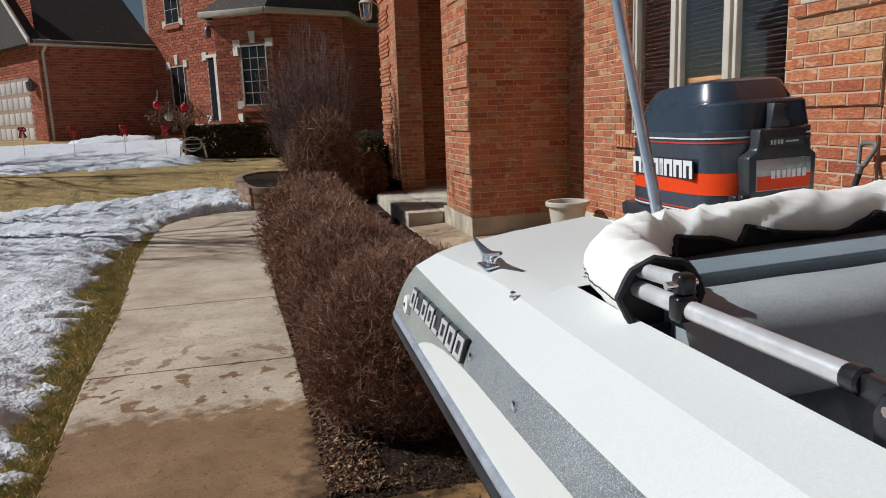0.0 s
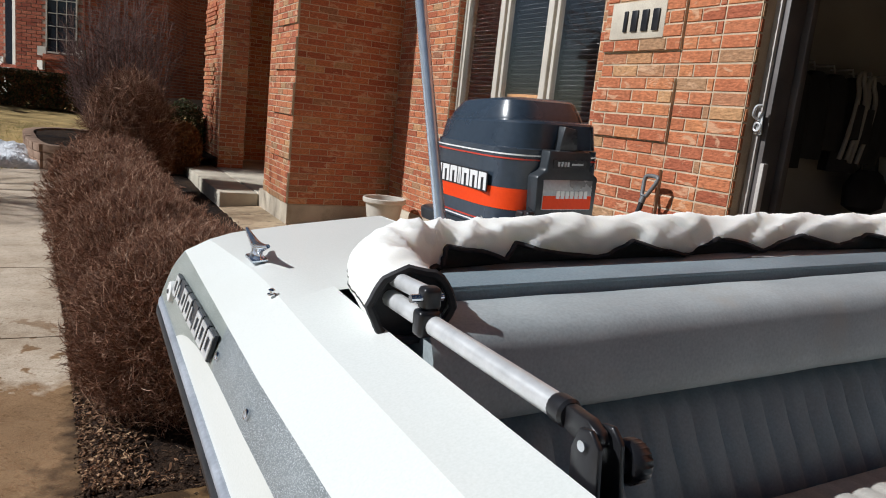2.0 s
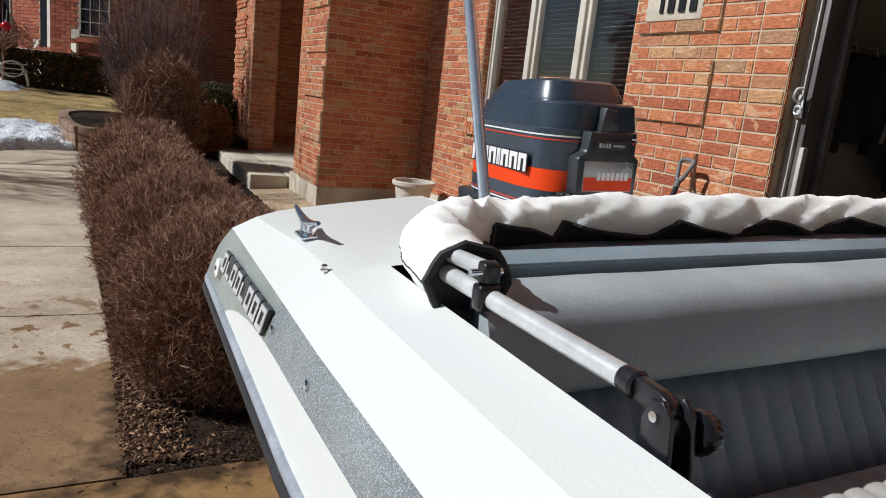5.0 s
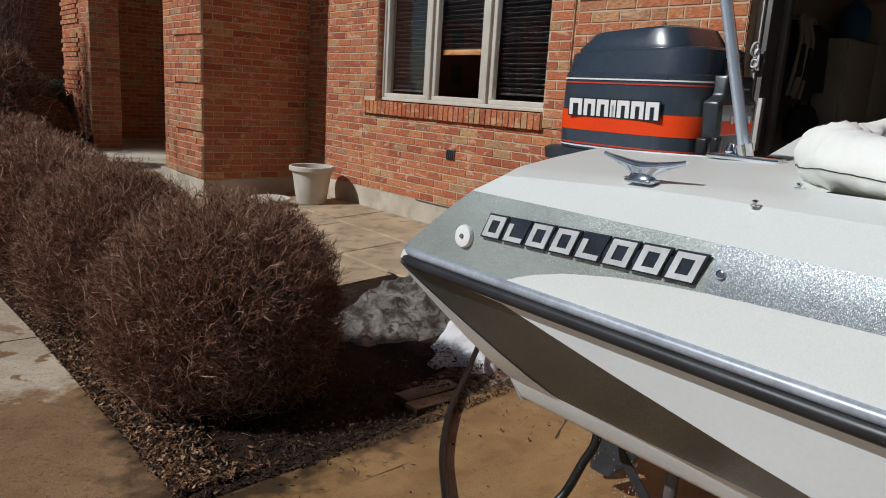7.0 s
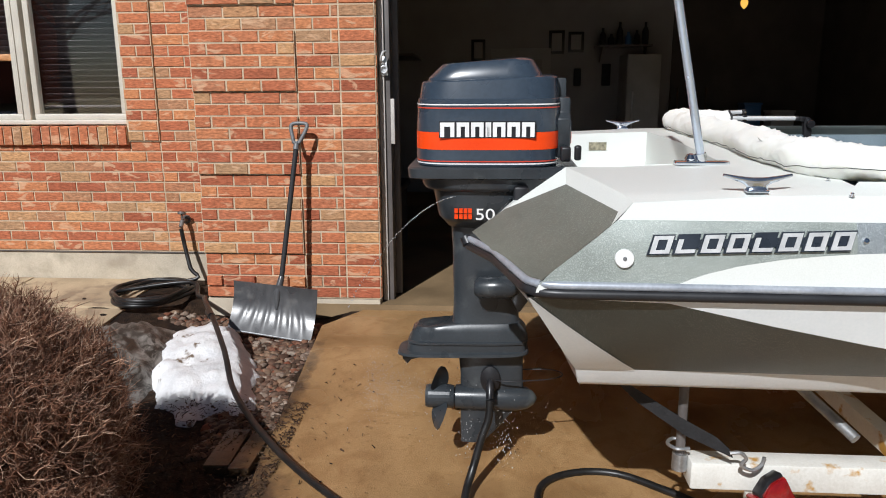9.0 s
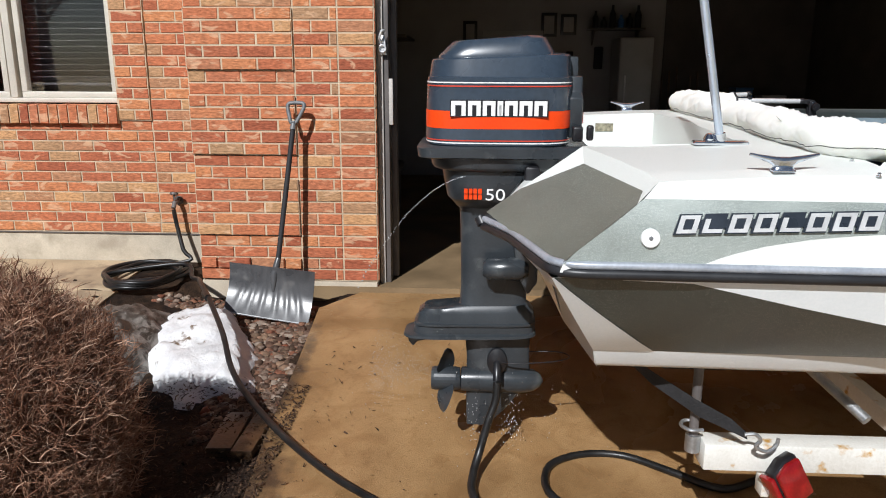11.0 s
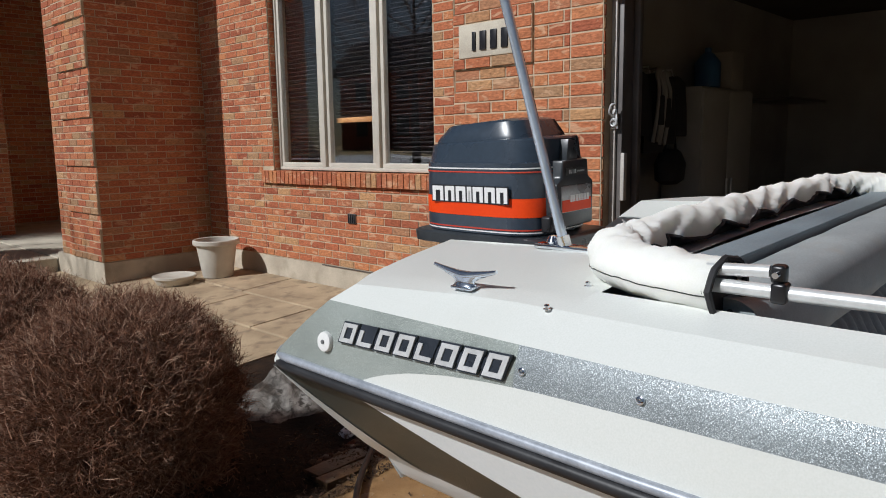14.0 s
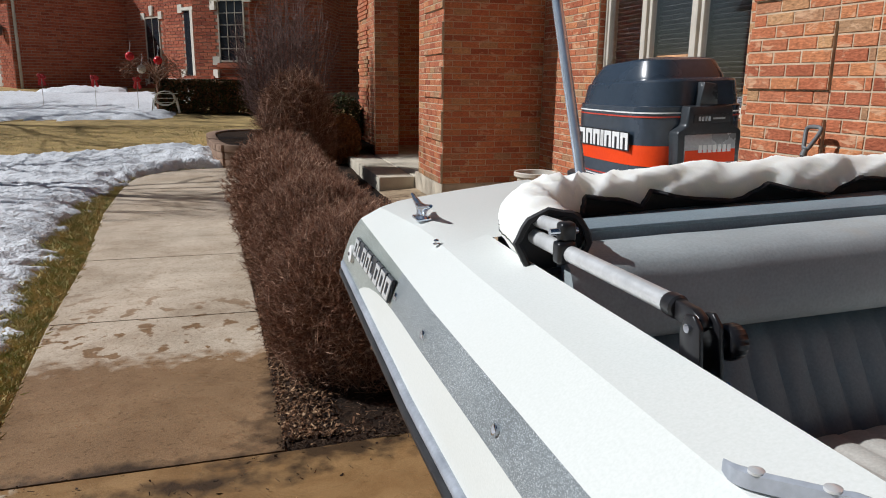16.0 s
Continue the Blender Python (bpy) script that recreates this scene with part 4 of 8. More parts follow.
def aft_y(z):
    """Where the topsides end at the stern corner, by height."""
    pts = [(0.93, 1.99), (0.97, 1.973), (1.104, 1.805), (1.152, 1.745), (1.17, 1.735)]
    for (z0, y0), (z1, y1) in zip(pts, pts[1:]):
        if z <= z1:
            return y0 + (y1 - y0) * (z - z0) / (z1 - z0)
    return pts[-1][1]


def edge_z(y):
    """Height of the deck's edge, which drops towards the stern."""
    return 1.170 - 0.018 * min(max((y - 1.35) / 0.39, 0.0), 1.0)


def edge_x(y):
    return side_x(edge_z(y)) * inset(y)


def topside_strip(zlo, zhi, n, aft=9.0, fore=-9.0):
    """A band of the topsides between two heights; aft and fore cut it to a stretch of the side."""
    bm = bmesh.new()
    rings = []
    for y in stations:
        if not fore - 1e-6 <= y <= aft + 1e-6:
            continue
        ring = []
        for i in range(n + 1):
            a, b = zlo(y), zhi(y)
            z = a + (b - a) * i / n
            yy = min(y, aft_y(z))
            ring.append(Vector((-side_x(z) * inset(yy), yy, z)))
        rings.append(ring)
    loft(bm, rings, close=False)
    bmesh.ops.remove_doubles(bm, verts=bm.verts, dist=0.0003)
    return bm


GT = 1.118
pair("lower_band", topside_strip(lambda y: 0.940, gray_low, 3), "gel", "white topside band")
pair("flake_panel", topside_strip(gray_low, lambda y: GT, 5, fore=1.235), "flake_aft", "grey-green fine flake panel behind the emblem")
pair("flake_stripe", topside_strip(gray_low, lambda y: GT, 5, aft=1.235), "flake", "silver metal-flake stripe")
pair("shoulder", topside_strip(lambda y: GT, edge_z, 4), "gel", "white gelcoat shoulder")

# deck: side decks, after deck with engine well
WELL, WELL_Y, COCK, COCK_Y = 0.558, 1.40, 0.928, 1.18
EDGE = 1.005


def deck_z(x, y):
    """Height of the crowned after deck."""
    return edge_z(y) + 0.034 * max(0.0, 1 - (x / edge_x(y)) ** 2) ** 0.5


bm = bmesh.new()
rows = [1.745, 1.70, 1.61, 1.50, 1.40, 1.30, COCK_Y]
grid = []
for y in rows:
    xs = [-edge_x(y), -0.965, -COCK, -0.80, -0.66, -WELL]
    grid.append([Vector((x, y + (0.125 * (x + edge_x(y)) / (edge_x(y) - WELL) if y == 1.745 else 0), deck_z(x, y))) for x in xs])
vr = [[bm.verts.new(p) for p in r] for r in grid]
for a, b in zip(vr, vr[1:]):
    for k in range(len(a) - 1):
        bm.faces.new((a[k], a[k + 1], b[k + 1], b[k]))
# side deck forward, sloping gently to the coaming
prev = vr[-1][:3]
for y in stations:
    if y >= COCK_Y:
        continue
    k = inset(y)
    cur = [bm.verts.new((x * k, y, z)) for x, z in ((-EDGE, 1.170), (-0.965, 1.181), (-COCK, 1.193))]
    for i in range(2):
        bm.faces.new((prev[i], prev[i + 1], cur[i + 1], cur[i]))
    prev = cur
# fore-and-aft middle of the after deck
mid = [bm.verts.new((0.0, y, 1.206)) for y in (WELL_Y, 1.30, COCK_Y)]
inner = [r[-1] for r in vr[4:]]
for i in range(2):
    bm.faces.new((inner[i], mid[i], mid[i + 1], inner[i + 1]))
deck = part("deck", both(bm), "gel", boat, "white gelcoat deck")
# chamfer between the deck's end and the shoulder, then the slanted quarter facet
Fs = Vector((-side_x(1.104) * inset(1.8), aft_y(1.104), 1.104))
Bs = Vector((-0.988, 1.776, 1.124))
Cq = Vector((-1.112 * inset(1.98), 1.975, 0.966))
Dq = Vector((-WELL, 2.160, 0.972))
Eq = Vector((-1.112 * inset(1.98), 1.985, 0.940))
deck_end = [Vector(v) for v in grid[0]]
Aq = Vector((-0.630, 1.874, 1.138))
Gq = Dq.lerp(deck_end[-1], 0.36)
bm = bmesh.new()
v = [bm.verts.new(p) for p in [Fs, Bs, Aq] + deck_end[::-1]]
for tri in ((0, 1, 8), (1, 7, 8), (1, 6, 7), (1, 5, 6), (1, 2, 5), (2, 4, 5), (2, 3, 4)):
    bm.faces.new([v[q] for q in tri])
pair("quarter_chamfer", bm, "gel")
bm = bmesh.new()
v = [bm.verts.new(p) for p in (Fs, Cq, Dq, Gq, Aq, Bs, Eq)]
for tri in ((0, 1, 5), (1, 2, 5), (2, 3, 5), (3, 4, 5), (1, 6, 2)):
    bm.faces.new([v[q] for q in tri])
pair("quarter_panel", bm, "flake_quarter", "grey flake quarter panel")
bm = bmesh.new()
bm.faces.new([bm.verts.new(p) for p in (Aq, Gq, deck_end[-1])])
pair("quarter_lip", bm, "gel")
# engine well walls and floor, transom top
bm = bmesh.new()
WZ = 1.03
a = [deck_end[-1], Vector((-WELL, WELL_Y, deck_z(WELL, WELL_Y))), Vector((-WELL, WELL_Y, WZ)), Vector((-WELL, 2.10, WZ - 0.02)), Dq]
bm.faces.new([bm.verts.new(p) for p in a])
b = [Vector((-WELL, WELL_Y, deck_z(WELL, WELL_Y))), Vector((0, WELL_Y, 1.206)), Vector((0, WELL_Y, WZ)), Vector((-WELL, WELL_Y, WZ))]
bm.faces.new([bm.verts.new(p) for p in b])
c = [Vector((-WELL, WELL_Y, WZ)), Vector((0, WELL_Y, WZ)), Vector((0, 1.98, WZ - 0.02)), Vector((-WELL, 2.10, WZ - 0.02))]
bm.faces.new([bm.verts.new(p) for p in c])
part("engine_well", both(bm), "gel", boat, "white engine well")
part("data_plate", cube((WELL - 0.004, 1.58, 1.112), (WELL - 0.0008, 1.66, 1.148)), "plate_brass", boat, "small dull engraved capacity plate")

# rub rail: bright insert over a black bead, right round the stern corner
def rail_line(dz, out):
    pts = []
    for y in reversed(stations[2:]):
        k = inset(y)
        pts.append(Vector((-(1.112 + out) * k, y, 0.948 + dz)))
    pts += [Vector((-1.091 - out, 1.915, 0.948 + dz)), Vector((-1.087 - out, 1.950, 0.948 + dz)), Vector((-1.076 - out * 0.8, 1.978 + out * 0.5, 0.948 + dz)), Vector((-1.056 - out * 0.4, 1.998 + out * 0.8, 0.948 + dz)), Vector((-1.030, 2.010 + out, 0.948 + dz)), Vector((-0.75, 2.085 + out, 0.945 + dz)), Vector((-WELL - 0.02, 2.165 + out, 0.942 + dz))]
    return pts
bm = bmesh.new()
tube(bm, rail_line(0.011, 0.002), 0.0105, 10)
pair("rail_insert", bm, "rail_metal", "bright aluminium rail insert")
bm = bmesh.new()
tube(bm, rail_line(-0.010, 0.004), 0.0135, 10)
pair("rub_rail", bm, "rubber", "black rubber rub rail")
bm = bmesh.new()
end = Vector((-WELL - 0.02, 2.17, 0.948))
tube(bm, [end + Vector((0, 0, -0.012)), end + Vector((0.012, 0.01, 0.008))], 0.019, 10)
pair("rail_cap", bm, "rubber")

# hull below the rail
CH_HI, CH_LO = (0.872, 0.640), (0.828, 0.572)
def hull_aft(z):
    return 1.99 - (0.90 - z) * 0.53
hs = [None, 1.66, 1.4, 1.17, 1.0, 0.7, 0.4, 0.1, -0.3, -0.8, -1.3, -1.8, -2.3, -2.8, BOW]
def up_x(f, y):
    """Half-breadth between chine (0) and rail (1)."""
    c = colour_split(y)
    knuckle = 1.106 - (1 - c) * 0.28 * 0.36
    if f >= c:
        return 1.106 - (1 - f) * 0.28 * 0.36
    return CH_HI[0] + (knuckle - CH_HI[0]) * (f / c) ** 0.88
bm_dark, bm_light, bm_chine = bmesh.new(), bmesh.new(), bmesh.new()
def colour_split(y):
    """Upper edge of the dark flank, as a share of the height from chine to rail."""
    if y is None or y > 1.70:
        return 1.0
    return max(1.0 - 0.9 * (1.70 - y) / 1.8, 0.12) ** 1.75
def hull_pt(f, y):
    z = CH_HI[1] + (0.925 - CH_HI[1]) * f
    yy = hull_aft(z) if y is None else y
    k = inset(yy)
    rise = 0.0 if yy > 0 else (-yy / 3.3) ** 2 * 0.22 * (1 - f)
    return Vector((-up_x(f, yy) * k, yy, z + rise))
N = 6
for lst, lo_f, hi_f in ((bm_dark, lambda y: 0.0, colour_split), (bm_light, colour_split, lambda y: 1.0001)):
    rings = []
    for y in hs:
        a, b = lo_f(y), hi_f(y)
        rings.append([hull_pt(a + (b - a) * i / N, y) for i in range(N + 1)])
    loft(lst, rings, close=False)
    bmesh.ops.remove_doubles(lst, verts=lst.verts, dist=0.0003)
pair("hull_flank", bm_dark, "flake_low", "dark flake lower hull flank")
pair("hull_side", bm_light, "gel_low", "off-white hull side")
rings = []
for y in hs:
    yy = hull_aft(CH_HI[1]) if y is None else y
    k = inset(yy)
    r = 0 if yy > 0 else (-yy / 3.3) ** 2 * 0.22
    rings.append([Vector((-CH_HI[0] * k, yy, CH_HI[1] + r)), Vector((-CH_LO[0] * k - 0.012, yy - (0.012 if y is None else 0), CH_LO[1] + 0.012 + r)), Vector((-CH_LO[0] * k, yy - (0.02 if y is None else 0), CH_LO[1] + r)), Vector((-0.45 * k, yy - 0.02, 0.50 + r)), Vector((0, yy - 0.02, 0.40 + r))])
loft(bm_chine, rings, close=False)
part("hull_bottom", both(bm_chine), "gel_low", boat, "off-white chine and bottom")
# pale spray facet at the after end of the flank, and the transom
bm = bmesh.new()
e = Vector((0.003, 0, 0.001))
strip = []
for k in range(7):
    f = k / 6
    a = hull_pt(f, None)
    b = hull_pt(f, a.y - 0.006 - 0.165 * (1 - f) ** 1.1)
    strip.append([a - e, Vector((a.x + (b.x - a.x), b.y, a.z)) - e])
loft(bm, strip, close=False)
pair("spray_facet", bm, "gel_low")
bm = bmesh.new()
tr = [hull_pt(f, None) for f in (1, 0.8, 0.6, 0.4, 0.2, 0)] + [Vector((-CH_LO[0], hull_aft(0.640) - 0.02, CH_LO[1])), Vector((0, hull_aft(0.640) - 0.02, 0.40)), Vector((0, 2.0, 0.90)), Vector((0, 2.0, WZ - 0.02)), Vector((-WELL, 2.10, WZ - 0.02)), Vector((-WELL, 2.13, 0.93))]
bm.faces.new([bm.verts.new(q) for q in tr])
part("transom", both(bm), "gel_low", boat)
part("transom_pad", cube((-0.2, 1.965, 0.72), (0.2, 2.02, 1.06), 0.01), "rubber", boat)

# maker's emblem as plain slanted blocks on a dark plate
def side_frame(y, z):
    x = -side_x(z) * inset(y)
    t = Vector((side_x(z - 0.01) - side_x(z + 0.01), 0, 0.02)).normalized()
    n = Vector((-t.z, 0, t.x))
    return Vector((x, y, z)), t, n
def side_plate(bm, outline, z_mid, lift, thick, rise=0.036):
    """A flat plate on the topside: outline in (aft, up) metres."""
    o, t, n = side_frame(0, z_mid)
    outline = [(a, b + (1.715 - a) * rise) for a, b in outline]
    o = o + Vector((side_x(z_mid) * inset(0), 0, 0))
    f0 = [bm.verts.new(o + Vector((-side_x(z_mid) * inset(a), a, 0)) + t * (b - z_mid) + n * lift) for a, b in outline]
    f1 = [bm.verts.new(o + Vector((-side_x(z_mid) * inset(a), a, 0)) + t * (b - z_mid) + n * (lift + thick)) for a, b in outline]
    k = len(f0)
    bm.faces.new(f0[::-1])
    bm.faces.new(f1)
    for i in range(k):
        bm.faces.new((f0[i], f0[(i + 1) % k], f1[(i + 1) % k], f1[i]))
EZ = 1.062
emblem = part("emblem", bmesh.new(), "navy", boat, "dark emblem plate with silver blocks")
bm = bmesh.new()
side_plate(bm, [(1.700, EZ - 0.012), (1.275, EZ - 0.012), (1.268, EZ + 0.010), (1.693, EZ + 0.010)], EZ, 0.001, 0.004)
for k in range(8):
    y0 = 1.722 - k * 0.0594
    bk = bmesh.new()
    side_plate(bk, [(y0, EZ - 0.0255), (y0 - 0.0525, EZ - 0.0255), (y0 - 0.0685, EZ + 0.0235), (y0 - 0.016, EZ + 0.0235)], EZ, 0.0015, 0.006)
    part("backing", bk, "navy", emblem)
bm.to_mesh(emblem.data)
bm.free()
for k in range(8):
    bm = bmesh.new()
    y0 = 1.718 - k * 0.0594
    w = 0.046
    for a, b, c, d in ((0, w, -0.0225, -0.0135), (0, w, 0.011, 0.020), (0, 0.012, -0.0135, 0.011), (w - 0.012, w, -0.0135, 0.011)):
        if k in (1, 4) and c == 0.011:
            continue
        if k in (1, 4) and a > 0:
            continue
        s = lambda z: -0.30 * (z + 0.03)
        side_plate(bm, [(y0 - a + s(c), EZ + c), (y0 - b + s(c), EZ + c), (y0 - b + s(d), EZ + d), (y0 - a + s(d), EZ + d)], EZ, 0.0078, 0.002)
    part("block", bm, "alu", emblem)
# drain fitting, screws
def side_disc(name, y, z, r, thick, material, parent, label="", lift=0.0):
    o, t, n = side_frame(y, z)
    bm = lathe([(r * 0.97, 0.0), (r, thick * 0.3), (r * 0.92, thick * 0.8), (r * 0.55, thick), (0.2 * r, thick * 0.9)], 20)
    m = Matrix((Vector((0, 1, 0)), t, n)).transposed()
    bmesh.ops.transform(bm, matrix=Matrix.Translation(o + n * lift) @ m.to_4x4(), verts=bm.verts)
    return part(name, bm, material, parent, label)
fitting = side_disc("vent_fitting", 1.773, 1.028, 0.024, 0.012, "white", boat, "round white plastic drain fitting")
side_disc("bore", 1.773, 1.028, 0.005, 0.003, "grip", fitting, lift=0.0115)
for y, z in ((1.217, 1.077), (0.992, 1.081), (0.66, 1.084), (0.33, 1.084), (0.0, 1.084)):
    side_disc("screw", y, z, 0.0075, 0.006, "chrome", boat, "chrome snap stud")
for x, y in ((-1.008, 1.222), (-0.872, 1.222)):
    part("snap_stud", lathe([(0.007, 0), (0.007, 0.002), (0.004, 0.003), (0.004, 0.007), (0.0055, 0.008), (0.003, 0.010)], 14, (x, y, deck_z(x, y) - 0.0008)), "chrome", boat)


def cleat(label):
    c = thing("deck_cleat", label, "cleat", group="deck cleats")
    part("base", prism([(-0.016, -0.027), (0.016, -0.027), (0.016, 0.027), (-0.016, 0.027)], "z", 0.0, 0.007, 0.003), "cleat_metal", c)
    bm = bmesh.new()
    loft(bm, [[Vector((w * math.cos(a), l * math.sin(a), z)) for a in [2 * math.pi * k / 16 for k in range(16)]] for w, l, z in ((0.014, 0.029, 0.006), (0.010, 0.025, 0.012), (0.009, 0.027, 0.017), (0.009, 0.040, 0.024), (0.008, 0.055, 0.029))])
    part("stem", bm, "cleat_metal", c)
    bm = bmesh.new()
    pts = spline([(0, -0.083, 0.043), (0, -0.045, 0.034), (0, 0, 0.027), (0, 0.045, 0.034), (0, 0.083, 0.043)], 5)
    rad = [0.0035 + 0.0065 * (1 - abs(p.y) / 0.085) for p in pts]
    tube(bm, pts, rad, 10)
    part("horn", bm, "cleat_metal", c)
    return c
def on_boat(x, y, z, rz=0.0):
    return boat.matrix_world @ pose(x, y, z, 0, 0, rz)
boat.matrix_world = pose(1.495, 0, 0, 0, -1.9, 0)
c1 = cleat("chrome horn cleat bolted to the white after deck")
c1.matrix_world = on_boat(-0.982, 1.440, deck_z(0.982, 1.44) + 0.002, 0)
copy_thing(c1, on_boat(0.982, 1.440, deck_z(0.982, 1.44) + 0.002, 0))

# stern light pole in its deck socket
pole = thing("stern_light_pole", "chrome stern light pole standing in a deck socket", "pole", on_boat(-0.583, 1.465, deck_z(0.583, 1.46) - 0.001))
part("plate", prism([(-0.02, -0.078), (0.02, -0.078), (0.02, 0.082), (-0.02, 0.082)], "z", 0.0, 0.012, 0.004), "chrome", pole)
part("socket_cap", lathe([(0.016, 0), (0.018, 0.006), (0.010, 0.02), (0.004, 0.022)], 14, (0, 0.035, 0.012)), "chrome", pole)
lean = Vector((-0.065, 0.235, 1.0)).normalized()
part("tube", tube_bm([lean * 0.005, lean * 0.9], 0.0125, 14), "pole_metal", pole)
part("collar", tube_bm([lean * 0.004, lean * 0.035], 0.017, 14), "chrome", pole)

# ---- folded bimini top ----
boot = thing("bimini_boot", "cream canvas boot over the folded bimini top, black bound edge", "boat cover", on_boat(0, 0, 0))
rc = random.Random(9)


def roll_line():
    near = [(-0.900, 0.946, 1.224), (-0.880, 1.07, 1.228), (-0.842, 1.158, 1.232), (-0.765, 1.226, 1.234), (-0.65, 1.248, 1.234)]
    mid = [(x, 1.252 + 0.006 * math.sin(x * 9), 1.234) for x in (-0.5, -0.3, -0.1, 0.1, 0.3, 0.5)]
    far = [(0.65, 1.248, 1.234), (0.765, 1.226, 1.234), (0.842, 1.158, 1.232), (0.880, 1.07, 1.228), (0.900, 0.946, 1.224)]
    return spline(near + mid + far, 22)


centre = roll_line()
n_c = len(centre)
bm = bmesh.new()
rings, edge_hi = [], []


def saw(u):
    """The hem's uneven scallops: slow rise, quick fall."""
    p = (u + 0.35 * noise.noise((u * 1.3, 4.0, 0.0))) % 1.0
    return p / 0.7 if p < 0.7 else (1.0 - p) / 0.3


for i, p in enumerate(centre):
    d = (centre[min(i + 1, n_c - 1)] - centre[max(i - 1, 0)]).normalized()
    out = d.cross(Vector((0, 0, 1))).normalized()      # points aft / outboard when going across
    s = i / (n_c - 1)
    u = s * 2.9
    ring = []
    body = min(1.0, max(0.0, (s - 0.13) * 16), max(0.0, (0.87 - s) * 16))
    a0 = radians(-118)
    a1 = radians(242 - body * (76 - 54 * saw(u * 4.1 + 0.3) * (0.55 + 0.6 * abs(noise.noise((u * 2.1, 9.0, 0.0))))))
    K = 30
    for k in range(K + 1):
        a = a0 + (a1 - a0) * k / K
        lean = u * 6.8 + 0.85 * a
        fold = 1.0 - 2.2 * abs(noise.noise((lean, a * 0.45, 3.0)))
        fine_fold = 1.0 - 2.2 * abs(noise.noise((u * 19 - 0.9 * a, a * 0.9, 11.0)))
        wob = 0.0125 * fold * fold * (1 if fold > 0 else -1) * (0.95 if a > 1.9 else 0.40 + 0.55 * max(0.0, (a - 0.9)) if a > 0.9 else 0.40)
        wob += (0.0056 if a > 1.4 else 0.0028) * fine_fold + 0.006 * noise.noise((u * 4.5, a, 5.0)) - 0.006
        drop = max(0.0, k / K - 0.72) * body
        r = 0.0475 + wob * min(1.0, 0.65 + body)
        bulge = 1.0 + 0.10 * math.sin(s * math.pi)
        ring.append(p + (-out * math.cos(a) * 1.12 + Vector((0, 0, 1)) * math.sin(a) * 0.98) * r * bulge + out * -0.02 * drop)
    rings.append(ring)
    edge_hi.append(ring[-1])
vr = loft(bm, rings, close=False)
canvas = part("canvas", bm, "canvas", boot, "creased cream canvas", smooth=80)
bm = bmesh.new()
tube(bm, edge_hi, 0.0050, 6)
part("binding", bm, "piping", boot, "black edge binding")
bm = bmesh.new()
tube(bm, [p + Vector((0, 0, -0.006)) for p in centre[60:-60]], 0.033, 10)
part("folded_top", bm, "lining", boot, "dark folded fabric inside")
for ring in (rings[0], rings[-1]):
    c = sum(ring, Vector()) / len(ring)
    bm = bmesh.new()
    tube(bm, ring + [ring[0]], 0.006, 6)
    part("end_binding", bm, "piping", boot)
    bm = bmesh.new()
    bm.faces.new([bm.verts.new(c + (q - c) * 0.95 + Vector((0, 0.012, 0))) for q in ring])
    part("end_lining", bm, "piping", boot)
# seam along the back
bm = bmesh.new()
tube(bm, [r[9] for r in rings], 0.0014, 4)
part("seam", bm, "lining", boot, "stitched seam")
bm = bmesh.new()
q = rings[int(n_c * 0.30)][15]
bm.faces.new([bm.verts.new(q + Vector(v)) for v in ((-0.012, -0.004, 0.004), (0.012, -0.006, 0.003), (0.0, 0.012, 0.020))])
part("tag", bm, "canvas", boot)


